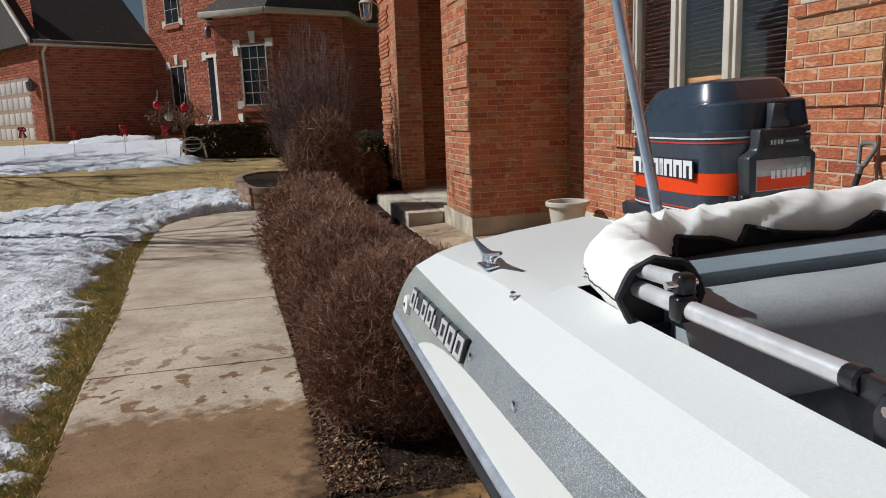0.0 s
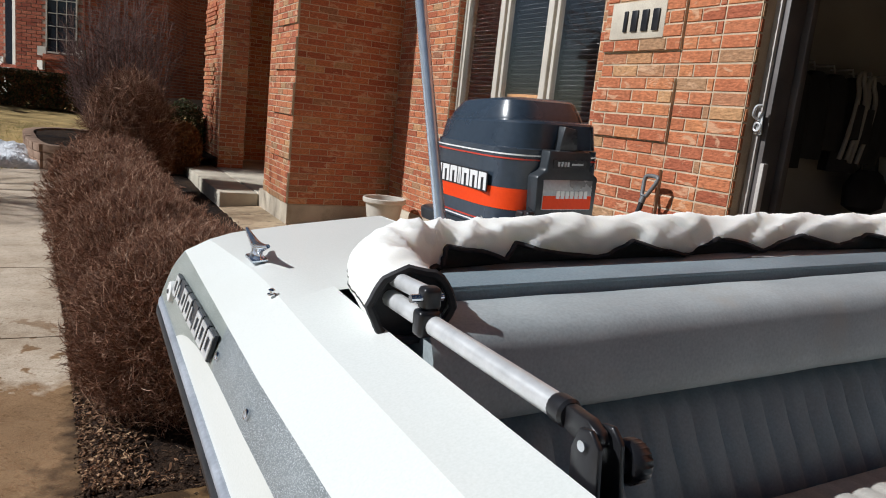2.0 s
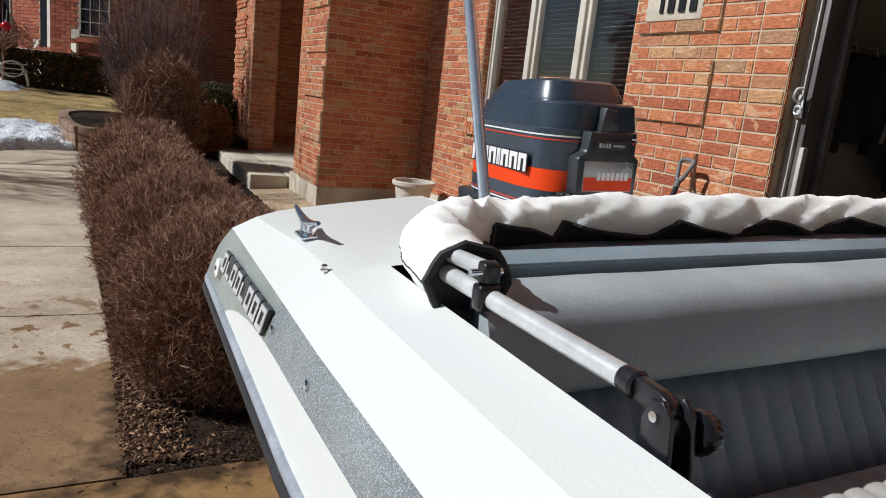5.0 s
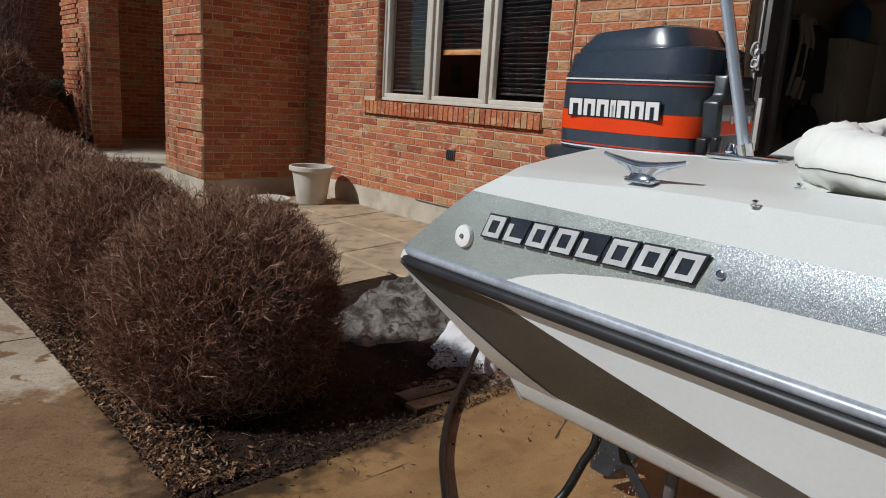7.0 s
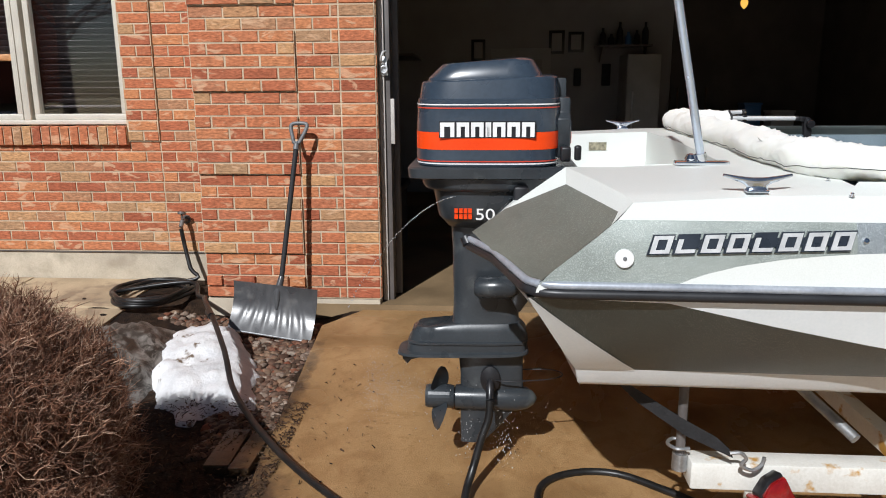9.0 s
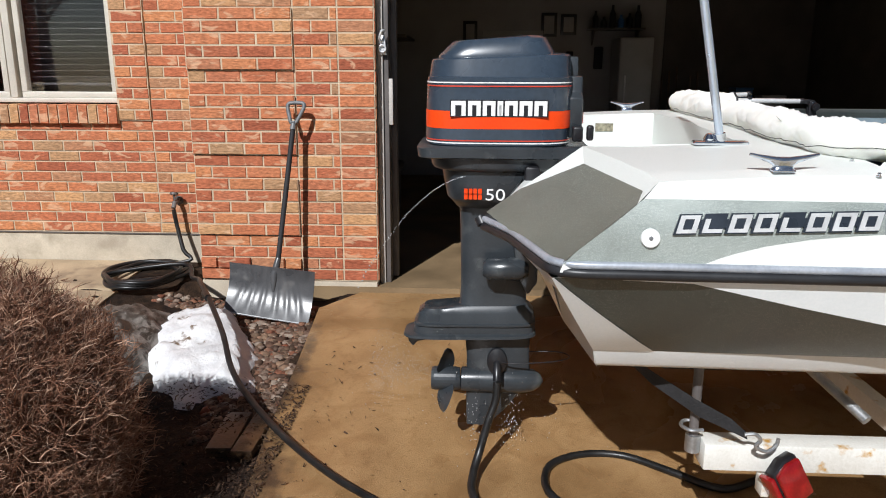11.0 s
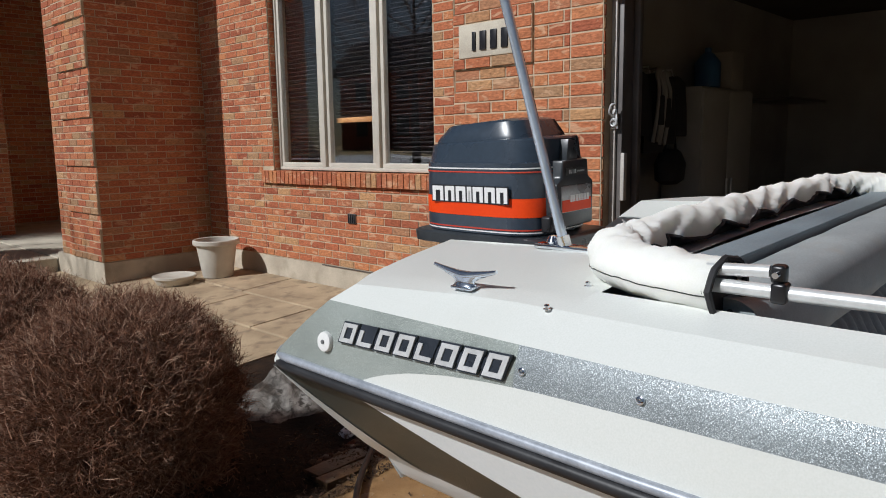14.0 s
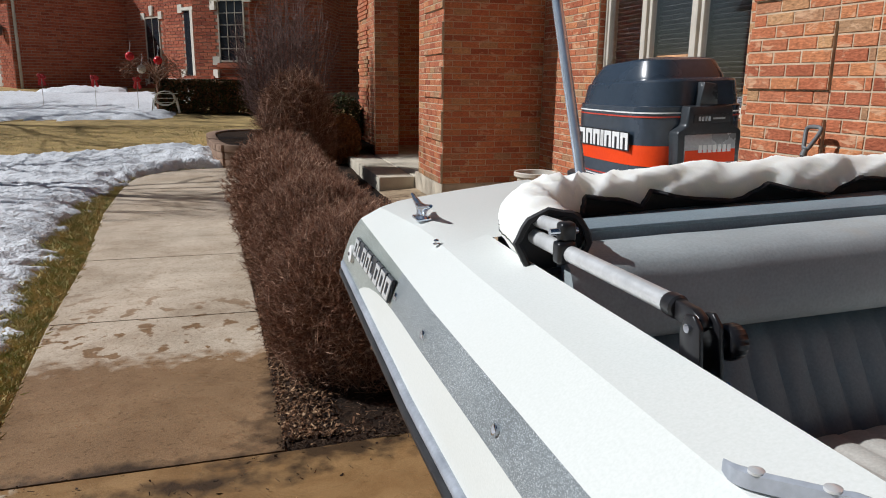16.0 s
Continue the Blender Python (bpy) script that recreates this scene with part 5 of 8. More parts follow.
def bow_frame(side):
    f = thing("canopy_bow", "aluminium bimini tubes with black nylon fittings", "tube frame", on_boat(0, 0, 0), group="canopy bows")
    s = side
    x = -0.920 * s
    h = x + 0.013 * s
    part("lower_tube", tube_bm([(h, 0.600, 1.230), (x, 0.985, 1.232)], 0.0118, 16), "alu", f, "satin aluminium tube")
    part("upper_tube", tube_bm([(x + 0.006 * s, 0.872, 1.262), (x + 0.006 * s, 0.985, 1.256)], 0.0105, 16), "alu", f, "satin aluminium tube")
    jaw = part("jaw_slide", cube((x - 0.0145, 0.843, 1.216), (x + 0.0145, 0.867, 1.249), 0.006, 3), "plastic", f, "black nylon jaw slide")
    part("jaw_ear", cube((x - 0.008, 0.848, 1.246), (x + 0.016, 0.870, 1.275), 0.006, 3), "plastic", jaw)
    part("jaw_screw", tube_bm([(x - 0.022 * s, 0.857, 1.262), (x + 0.02 * s, 0.857, 1.262)], 0.005, 10), "chrome", jaw)
    cap = part("eye_end", tube_bm([(h, 0.616, 1.230), (h, 0.612, 1.230), (h, 0.598, 1.230), (h, 0.595, 1.230)], [0.0120, 0.0136, 0.0136, 0.0110], 18), "plastic", f, "black nylon eye end")
    part("eye_tongue", prism([(0.598, 1.219), (0.598, 1.240), (0.566, 1.239), (0.552, 1.233), (0.549, 1.223), (0.556, 1.215), (0.575, 1.214)], "x", h - 0.0065, h + 0.0065, 0.003), "plastic", cap)
    mount = part("deck_hinge", prism([(0.530, 1.120), (0.566, 1.120), (0.570, 1.165), (0.574, 1.214), (0.566, 1.234), (0.552, 1.237), (0.540, 1.226), (0.534, 1.18)], "x", h + 0.0085 * s, h + 0.0145 * s, 0.002), "plastic", f, "black nylon deck hinge")
    part("hinge_cheek", prism([(0.532, 1.130), (0.566, 1.130), (0.572, 1.180), (0.574, 1.214), (0.566, 1.234), (0.552, 1.237), (0.540, 1.226)], "x", h - 0.0145 * s, h - 0.0085 * s, 0.002), "plastic", mount)
    part("hinge_foot", cube((h - 0.014, 0.526, 1.105), (h + 0.014, 0.575, 1.135), 0.004), "plastic", mount)
    part("hinge_bolt", tube_bm([(h - 0.021 * s, 0.546, 1.172), (h - 0.017 * s, 0.546, 1.172), (h + 0.014 * s, 0.546, 1.172)], [0.0055, 0.0078, 0.005], 6), "chrome", mount)
    part("hinge_pin", tube_bm([(h - 0.018 * s, 0.557, 1.222), (h + 0.018 * s, 0.557, 1.222)], 0.0048, 12), "chrome", mount)
    bmk = bmesh.new()
    rr = [0.0185 + 0.0010 * (k % 2) for k in range(44)]
    loft(bmk, [[Vector((h + (0.020 + dx) * s, 0.548 + rr[k] * sc * math.cos(2 * math.pi * k / 44), 1.205 + rr[k] * sc * math.sin(2 * math.pi * k / 44))) for k in range(44)] for dx, sc in ((0.0, 0.86), (0.003, 1.0), (0.015, 1.0), (0.019, 0.9), (0.020, 0.7))])
    part("knob", bmk, "plastic", mount, "ribbed black hand knob")
    part("knob_stem", tube_bm([(h + 0.012 * s, 0.548, 1.205), (h + 0.022 * s, 0.548, 1.205)], 0.009, 12), "plastic", mount)
    return f


bow_frame(1)
bow_frame(-1)

# deck eye and forward bracket on the near side deck
eye_ring = thing("deck_eye", "small polished deck eye on the coaming", "eye", on_boat(-0.926, 0.486, 1.181))
part("ring", tube_bm([(0, 0.0075 * math.cos(a), 0.003 + 0.0075 * math.sin(a)) for a in [0.55 * k for k in range(13)]], 0.0026, 8), "chrome", eye_ring)
part("foot", lathe([(0.010, 0), (0.010, 0.002), (0.004, 0.004)], 14), "chrome", eye_ring)
bracket = thing("windscreen_bracket", "polished aluminium windscreen bracket screwed to the deck", "bracket", on_boat(0, 0, 0))
bm = bmesh.new()
pts = spline([(-1.001, 0.390, 1.173), (-1.002, 0.371, 1.178), (-0.995, 0.352, 1.181), (-0.971, 0.313, 1.187), (-0.958, 0.284, 1.190), (-0.942, 0.15, 1.197), (-0.93, -0.2, 1.202)], 5)
rg = []
for i, p in enumerate(pts):
    w = 0.0015 + 0.0038 * min(1, i / 6)
    rg.append([p + Vector(v) for v in ((-w, -w * 0.4, -0.006), (w, w * 0.4, -0.006), (w * 0.8, w * 0.3, 0.006), (0, 0, 0.008), (-w * 0.8, -w * 0.3, 0.006))])
loft(bm, rg)
part("bar", bm, "rail_metal", bracket)
for k in (9, 15, 22):
    p = pts[k]
    part("screw", lathe([(0.0065, 0), (0.0062, 0.002), (0.003, 0.0035)], 14, (p.x, p.y, p.z + 0.0065)), "alu", bracket)

# ---- cockpit ----
part("liner", cube((-0.9275, -1.2, 0.80), (-0.912, 1.175, 1.150)), "vinyl_dark", boat, "slate vinyl cockpit liner")
part("liner", cube((0.912, -1.2, 0.80), (0.9275, 1.175, 1.150)), "vinyl_dark", boat, "slate vinyl cockpit liner")
part("bulkhead", cube((-0.800, 1.125, 0.66), (0.800, 1.165, 0.82)), "vinyl_dark", boat)
part("bulkhead", cube((-0.911, 1.135, 0.82), (0.911, 1.172, 1.120), 0.006), "vinyl_dark", boat, "slate vinyl bulkhead")
part("coaming_board", cube((-0.89, 1.046, 1.10), (0.89, 1.062, 1.212), 0.004), "vinyl_dark", boat, "slate vinyl board behind the seat")
part("board_lip", cube((-0.885, 1.040, 1.2125), (0.885, 1.124, 1.219), 0.002), "vinyl_dark", boat)
for k in range(7):
    part("board_screw", tube_bm([(-0.84 + k * 0.28, 1.047, 1.186), (-0.84 + k * 0.28, 1.042, 1.186)], 0.006, 8), "chrome", boat)
part("cockpit_floor", cube((-0.78, -1.2, 0.635), (0.78, 1.12, 0.66)), "vinyl_dark", boat)
bench = thing("rear_bench", "grey vinyl rear bench with pleated backrest", "bench", on_boat(0, 0, 0))
bm = bmesh.new()
prof = [(1.042, 1.07), (1.042, 1.188), (1.030, 1.200), (1.000, 1.204), (0.955, 1.204), (0.926, 1.200), (0.906, 1.188), (0.896, 1.165), (0.888, 1.11), (0.886, 1.085), (0.905, 1.066), (0.95, 1.060)]
rg = []
for k in range(41):
    x = -0.885 + 1.77 * k / 40
    rg.append([Vector((x, y + 0.004 * noise.noise((x * 6, y * 9, 0)), z + 0.004 * noise.noise((x * 5, z * 9, 4)))) for y, z in prof])
loft(bm, rg)
part("bolster", bm, "vinyl", bench, "weathered grey vinyl bolster", smooth=60)
bm = bmesh.new()
rg = []
n_p = 30
for k in range(n_p * 6 + 1):
    x = -0.88 + 1.76 * k / (n_p * 6)
    ph = (k % 6) / 6
    bulge = 0.010 * math.sin(math.pi * ph) ** 0.6
    rg.append([Vector((x, y - bulge * w, z)) for y, z, w in ((1.03, 1.040, 0.0), (0.975, 1.036, 0.5), (0.948, 1.005, 1), (0.926, 0.96, 1), (0.868, 0.86, 1), (0.885, 0.80, 0.3), (1.04, 0.80, 0))])
loft(bm, rg)
part("backrest", bm, "vinyl_dark", bench, "pleated slate vinyl backrest", smooth=60)
bm = bmesh.new()
rg = []
for k in range(n_p * 6 + 1):
    x = -0.78 + 1.56 * k / (n_p * 6)
    bulge = 0.005 * math.sin(math.pi * (k % 6) / 6) ** 0.6
    rg.append([Vector((x, y, z + bulge * w)) for y, z, w in ((0.87, 0.775, 0), (0.862, 0.855, 0.4), (0.835, 0.876, 1), (0.70, 0.886, 1), (0.50, 0.892, 1), (0.42, 0.872, 0.5), (0.40, 0.835, 0), (0.42, 0.785, 0))])
loft(bm, rg)
part("cushion", bm, "seat", bench, "pale pleated seat cushion", smooth=60)
part("seat_box", cube((-0.76, 0.42, 0.662), (0.76, 0.90, 0.78)), "gel_low", bench)

# ---- outboard motor ----
motor = thing("outboard_motor", "dark slate outboard motor with orange and white stripes", "outboard motor", on_boat(0, 0, 0))


def cowl_ring(w, y0, y1, z, e=3.8, n=44, dz=0.0):
    """Rounded-oblong section; dz tips it up towards the bow."""
    out = []
    yc, h = (y0 + y1) / 2, (y1 - y0) / 2
    for k in range(n):
        a = 2 * math.pi * k / n
        c, s = math.cos(a), math.sin(a)
        y = yc + h * abs(s) ** (2 / e) * (1 if s > 0 else -1)
        x = w * abs(c) ** (2 / e) * (1 if c > 0 else -1)
        out.append(Vector((x, y, z - dz * (y - yc) / h)))
    return out


CW, CY0, CY1 = 0.192, 1.85, 2.388
bm = bmesh.new()
secs = [(CW - 0.006, CY0 + 0.01, CY1 - 0.012, 1.128, 0), (CW - 0.001, CY0 + 0.002, CY1 - 0.004, 1.134, 0), (CW, CY0, CY1, 1.16, 0), (CW, CY0, CY1 - 0.004, 1.30, 0), (CW - 0.002, CY0, CY1 - 0.008, 1.372, 0), (CW - 0.009, CY0 + 0.004, CY1 - 0.014, 1.375, 0), (CW - 0.015, CY0 + 0.006, CY1 - 0.018, 1.405, 0.003),
        (CW - 0.022, CY0 + 0.008, CY1 - 0.022, 1.438, 0.008), (CW - 0.026, CY0 + 0.012, CY1 - 0.027, 1.443, 0.009), (CW - 0.040, CY0 + 0.035, CY1 - 0.046, 1.447, 0.009)]
loft(bm, [cowl_ring(w, a, b, z, dz=d) for w, a, b, z, d in secs])
cowl = part("cowling", bm, "cowl", motor, "glossy dark slate cowling", smooth=24)
bm = bmesh.new()
loft(bm, [cowl_ring(w, a, b, z, e, dz=d) for w, a, b, z, e, d in ((0.160, 1.915, 2.342, 1.444, 4.2, 0.008), (0.158, 1.920, 2.338, 1.456, 4.2, 0.008), (0.138, 1.950, 2.294, 1.500, 4.2, 0.010), (0.131, 1.966, 2.284, 1.506, 4.2, 0.010), (0.110, 1.99, 2.25, 1.509, 4.2, 0.010))])
part("air_scoop", bm, "cowl", cowl, smooth=24)


def band(name, z0, z1, material, parent, label="", off=0.0012):
    bm = bmesh.new()
    loft(bm, [cowl_ring(CW + off, CY0 - off, CY1 + off - 0.002 - (0.004 if z > 1.3 else 0), z) for z in (z0, z1)], cap=False)
    return part(name, bm, material, parent, label, smooth=50)


band("orange_band", 1.193, 1.256, "orange", cowl, "orange stripe")
band("white_line", 1.352, 1.3565, "white", cowl)
band("red_line", 1.340, 1.3445, "red_line", cowl)
band("white_line", 1.140, 1.1445, "white", cowl)
band("red_line", 1.149, 1.1535, "red_line", cowl)
for s in (-1, 1):
    plate = part("name_plate", cube((s * (CW + 0.0015) - 0.0008, 1.946, 1.256), (s * (CW + 0.0015) + 0.0008, 2.288, 1.260)), "black", cowl)
    for k in range(7):
        w = (0.052, 0.045, 0.045, 0.020, 0.045, 0.045, 0.045)[k]
        y0 = 2.288 - sum((0.060, 0.052, 0.052, 0.026, 0.052, 0.052, 0.052)[:k])
        xo = s * (CW + 0.0012)
        part("block_edge", cube((xo - 0.0012, y0 - w - 0.004, 1.236), (xo + 0.0012, y0 + 0.004, 1.296)), "black", plate)
        bmb = bmesh.new()
        xo = s * (CW + 0.0026)
        for lo, hi in (((xo - 0.0008, y0 - w, 1.277), (xo + 0.0008, y0, 1.292)), ((xo - 0.0008, y0 - 0.015, 1.240), (xo + 0.0008, y0, 1.277)), ((xo - 0.0008, y0 - w, 1.240), (xo + 0.0008, y0 - w + 0.015, 1.277))):
            box(bmb, lo, hi)
        part("block", bmb, "white", plate, smooth=0)
# front face: cover, badge plate, latch
fc = part("front_cover", prism([(-0.105, 1.155), (0.105, 1.155), (0.110, 1.30), (0.080, 1.318), (0.075, 1.375), (-0.075, 1.375), (-0.080, 1.318), (-0.110, 1.30)], "y", 1.812, 1.885, 0.008), "cowl_low", cowl, "dark moulded front cover")
part("latch_horn", prism([(-0.034, 1.37), (0.034, 1.37), (0.026, 1.436), (-0.020, 1.444)], "y", 1.826, 1.90, 0.004), "cowl_low", cowl)
badge = part("badge", cube((-0.088, 1.8085, 1.205), (0.088, 1.813, 1.292), 0.002), "silver", fc, "grey and orange badge plate")
part("badge_band", cube((-0.086, 1.807, 1.207), (0.086, 1.8095, 1.246)), "orange", badge)
for k in range(7):
    x0 = -0.042 + k * 0.0165
    part("block", cube((x0, 1.8055, 1.238), (x0 + 0.0125, 1.8095, 1.260)), "white", badge, smooth=0)
strip = part("spec_strip", cube((-0.060, 1.809, 1.325), (0.060, 1.813, 1.350)), "black", fc)
for k in range(4):
    part("bar", cube((-0.045 + k * 0.011, 1.8075, 1.331), (-0.038 + k * 0.011, 1.8095, 1.344)), "silver", strip, smooth=0)
part("bar", cube((0.004, 1.8075, 1.335), (0.045, 1.8095, 1.340)), "silver", strip, smooth=0)
part("side_latch", cube((-0.150, 1.812, 1.145), (-0.110, 1.850, 1.20), 0.008, 3), "plastic", motor)
part("starter_grip", cube((-0.155, 1.775, 1.15), (-0.128, 1.800, 1.205), 0.008, 3), "plastic", motor)
# tray below the cowling
bm = bmesh.new()
loft(bm, [cowl_ring(w, a, b, z, 9.0) for w, a, b, z in ((0.185, 1.80, 2.395, 1.084), (0.198, 1.785, 2.412, 1.089), (0.200, 1.782, 2.416, 1.122), (0.192, 1.79, 2.406, 1.129))])
part("tray", bm, "cowl_low", motor, "flat dark lower cowl tray", smooth=40)
bm = bmesh.new()
loft(bm, [cowl_ring(w, a, b, z, 3.0) for w, a, b, z in ((0.175, 1.86, 2.374, 1.086), (0.172, 1.87, 2.368, 1.050), (0.166, 1.88, 2.360, 1.038), (0.146, 1.905, 2.328, 1.030), (0.1425, 1.915, 2.320, 0.985), (0.140, 1.92, 2.308, 0.925), (0.120, 1.94, 2.290, 0.905), (0.080, 1.97, 2.272, 0.880))])
part("lower_cowl", bm, "cowl_low", motor, smooth=50)
bm = bmesh.new()
loft(bm, [cowl_ring(w, a, b, z, 2.6) for w, a, b, z in ((0.068, 1.975, 2.262, 0.90), (0.062, 1.985, 2.256, 0.80), (0.056, 1.99, 2.252, 0.56), (0.057, 1.985, 2.256, 0.475), (0.062, 1.975, 2.30, 0.440), (0.060, 1.975, 2.37, 0.413), (0.050, 1.98, 2.37, 0.345))])
part("midsection", bm, "cowl_low", motor, "slate leg casting", smooth=45)
bm = bmesh.new()
loft(bm, [cowl_ring(w, a, b, z, 5.0, dz=0.004) for w, a, b, z in ((0.058, 1.985, 2.31, 0.475), (0.066, 1.970, 2.400, 0.463), (0.071, 1.956, 2.422, 0.445), (0.078, 1.952, 2.432, 0.407), (0.086, 1.948, 2.440, 0.403), (0.086, 1.948, 2.442, 0.395), (0.078, 1.952, 2.438, 0.390), (0.080, 1.952, 2.446, 0.357))])
part("exhaust_housing", bm, "cowl_low", motor, smooth=26)
bm = bmesh.new()
loft(bm, [cowl_ring(w, a, b, z, 4.0, dz=0.006) for w, a, b, z in ((0.060, 1.97, 2.42, 0.369), (0.096, 1.945, 2.482, 0.356), (0.098, 1.943, 2.486, 0.345), (0.050, 1.97, 2.36, 0.333))])
part("cavitation_plate", bm, "cowl_low", motor, smooth=40)
bm = bmesh.new()
loft(bm, [cowl_ring(w, a, b, z, 2.0) for w, a, b, z in ((0.034, 1.965, 2.235, 0.345), (0.030, 1.965, 2.225, 0.24), (0.028, 1.96, 2.225, 0.145), (0.024, 1.985, 2.225, 0.095), (0.012, 2.06, 2.225, -0.005), (0.008, 2.13, 2.222, -0.08))])
part("gearcase_fin", bm, "cowl_low", motor, "slate skeg and strut", smooth=50)
part("anode", prism([(2.33, 0.332), (2.47, 0.335), (2.468, 0.300), (2.448, 0.278), (2.432, 0.298), (2.35, 0.318)], "x", -0.012, 0.012, 0.003), "cowl_low", motor)
bm = bmesh.new()
rg = []
for y, r in ((1.905, 0.006), (1.918, 0.028), (1.945, 0.045), (1.99, 0.054), (2.08, 0.056), (2.20, 0.054), (2.245, 0.050), (2.25, 0.040)):
    rg.append([Vector((r * math.cos(a), y, 0.130 + r * math.sin(a))) for a in [2 * math.pi * k / 24 for k in range(24)]])
loft(bm, rg)
part("gearcase", bm, "cowl_low", motor, smooth=50)
prop = part("propeller", bmesh.new(), "cowl_low", motor, "dark three-blade propeller")
bm = bmesh.new()
rg = []
for y, r in ((2.252, 0.046), (2.27, 0.050), (2.36, 0.050), (2.372, 0.046), (2.372, 0.036), (2.30, 0.034)):
    rg.append([Vector((r * math.cos(a), y, 0.130 + r * math.sin(a))) for a in [2 * math.pi * k / 24 for k in range(24)]])
loft(bm, rg)
bm.to_mesh(prop.data)
bm.free()
for b in range(3):
    bm = bmesh.new()
    rg = []
    for i in range(7):
        f = i / 6
        r = 0.045 + 0.10 * f
        chord = 0.040 + 0.035 * math.sin(math.pi * min(1, f * 0.9 + 0.12))
        if i == 6:
            chord *= 0.45
        tw = radians(62 - 26 * f)
        base = radians(95 + 120 * b)
        ring = []
        for c, th in ((-1, 0), (-0.4, 0.0035), (0.4, 0.0035), (1, 0), (0.4, -0.0015), (-0.4, -0.0015)):
            ang = base + (c * chord * math.cos(tw) + 0.02 * f) / r
            ring.append(Vector((r * math.cos(ang), 2.312 + c * chord * 0.6 * math.sin(tw) + th, 0.130 + r * math.sin(ang))))
        rg.append(ring)
    loft(bm, rg)
    part("blade", bm, "cowl_low", prop, smooth=50)
part("trim_ram", tube_bm([(-0.125, 1.99, 0.655), (-0.125, 2.03, 0.655), (-0.125, 2.145, 0.652), (-0.125, 2.165, 0.652)], [0.026, 0.046, 0.042, 0.026], 18), "cowl_low", motor, "slate trim cylinder")
part("clamp_bracket", prism([(1.955, 1.06), (2.03, 1.06), (2.06, 0.80), (2.03, 0.62), (1.99, 0.55), (1.955, 0.60)], "x", -0.135, 0.135, 0.01), "cowl_low", motor)
for k in range(2):
    for i in range(4):
        part("decal_bar", cube((-0.1445, 2.240 - i * 0.0175 - 0.0135, 0.928 + k * 0.022), (-0.139, 2.240 - i * 0.0175, 0.946 + k * 0.022)), "orange", motor, smooth=0)
def lettering(name, text, size, m, material, parent, depth=0.0015):
    cu = bpy.data.curves.new(name, "FONT")
    cu.body, cu.size, cu.extrude = text, size, depth
    cu.align_x = "LEFT"
    tmp = bpy.data.objects.new(name, cu)
    scene.collection.objects.link(tmp)
    me = bpy.data.meshes.new_from_object(tmp.evaluated_get(bpy.context.evaluated_depsgraph_get()))
    bpy.data.objects.remove(tmp)
    me.materials.clear()
    me.materials.append(M[material])
    ob = new(name, me)
    ob.parent = parent
    ob.matrix_local = m
    return ob
lettering("power_figure", "50", 0.062, Matrix.Translation((-0.1425, 2.163, 0.925)) @ Matrix(((0, 0, -1, 0), (-1.25, 0, 0, 0), (0, 1, 0, 0), (0, 0, 0, 1))), "white", motor)
lettering("power_figure", "50", 0.062, Matrix.Translation((0.1425, 2.05, 0.925)) @ Matrix(((0, 0, 1, 0), (1.25, 0, 0, 0), (0, 1, 0, 0), (0, 0, 0, 1))), "white", motor)

# flushing muffs on the gearcase, with their hose
muffs = thing("flushing_muffs", "black rubber flushing muffs clamped on the gearcase", "flush muffs", on_boat(0, 0, 0))
for s in (-1, 1):
    bm = lathe([(0.045, 0), (0.052, 0.006), (0.050, 0.016), (0.030, 0.024), (0.016, 0.028)], 22)
    bmesh.ops.transform(bm, matrix=Matrix.Translation((s * 0.032, 2.10, 0.230)) @ Matrix.Rotation(s * math.pi / 2, 4, "Y") @ Matrix.Diagonal((1.15, 0.8, 1, 1)), verts=bm.verts)
    part("cup", bm, "rubber", muffs)
part("spring_arm", tube_bm(spline([(-0.05, 2.09, 0.230), (-0.07, 2.02, 0.235), (-0.05, 1.86, 0.240), (0.0, 1.80, 0.240), (0.05, 1.86, 0.240), (0.05, 2.09, 0.230)]), 0.003, 8), "plastic", muffs)
part("coupling", tube_bm([(-0.055, 2.10, 0.230), (-0.085, 2.10, 0.210), (-0.10, 2.10, 0.170)], [0.014, 0.017, 0.017], 12), "plastic", muffs)

# thin arc of cooling water from the motor, and drips off the gearcase
def drops(name, label, rows):
    verts, faces = [], []
    for c, r, tall in rows:
        k = len(verts)
        verts += [c + Vector(v) * r for v in ((0, 0, -tall), (1, 0, 0), (0, 1, 0), (-1, 0, 0), (0, -1, 0), (0, 0, tall))]
        faces += [(k, k + 1 + (i + 1) % 4, k + 1 + i) for i in range(4)] + [(k + 5, k + 1 + i, k + 1 + (i + 1) % 4) for i in range(4)]
    return tagged(quads_object(name, verts, faces, "water", smooth=True), label, "water", kind="stuff")


rd = random.Random(61)
arc = []
for k in range(120):
    f = (k + rd.random()) / 120
    p = on_boat(-0.15 - 0.30 * f, 2.235 + 0.36 * f, 1.016 - 0.02 * f - 0.32 * f * f).translation
    arc.append((p + rand_dir(rd) * 0.004 * f, rd.uniform(0.0012, 0.0026), rd.uniform(0.9, 1.6)))
drops("water_stream", "thin arc of cooling water drops from the motor", arc)
drip = []
for k in range(150):
    p = on_boat(rd.gauss(-0.03, 0.035), rd.choice((2.02, 2.06, 2.2)) + rd.gauss(0, 0.02), 0.08 - 0.26 * rd.random()).translation
    drip.append((p, rd.uniform(0.0012, 0.003), rd.uniform(1.0, 2.6)))
drops("water_drips", "water drops falling from the gearcase", drip)
spray = []
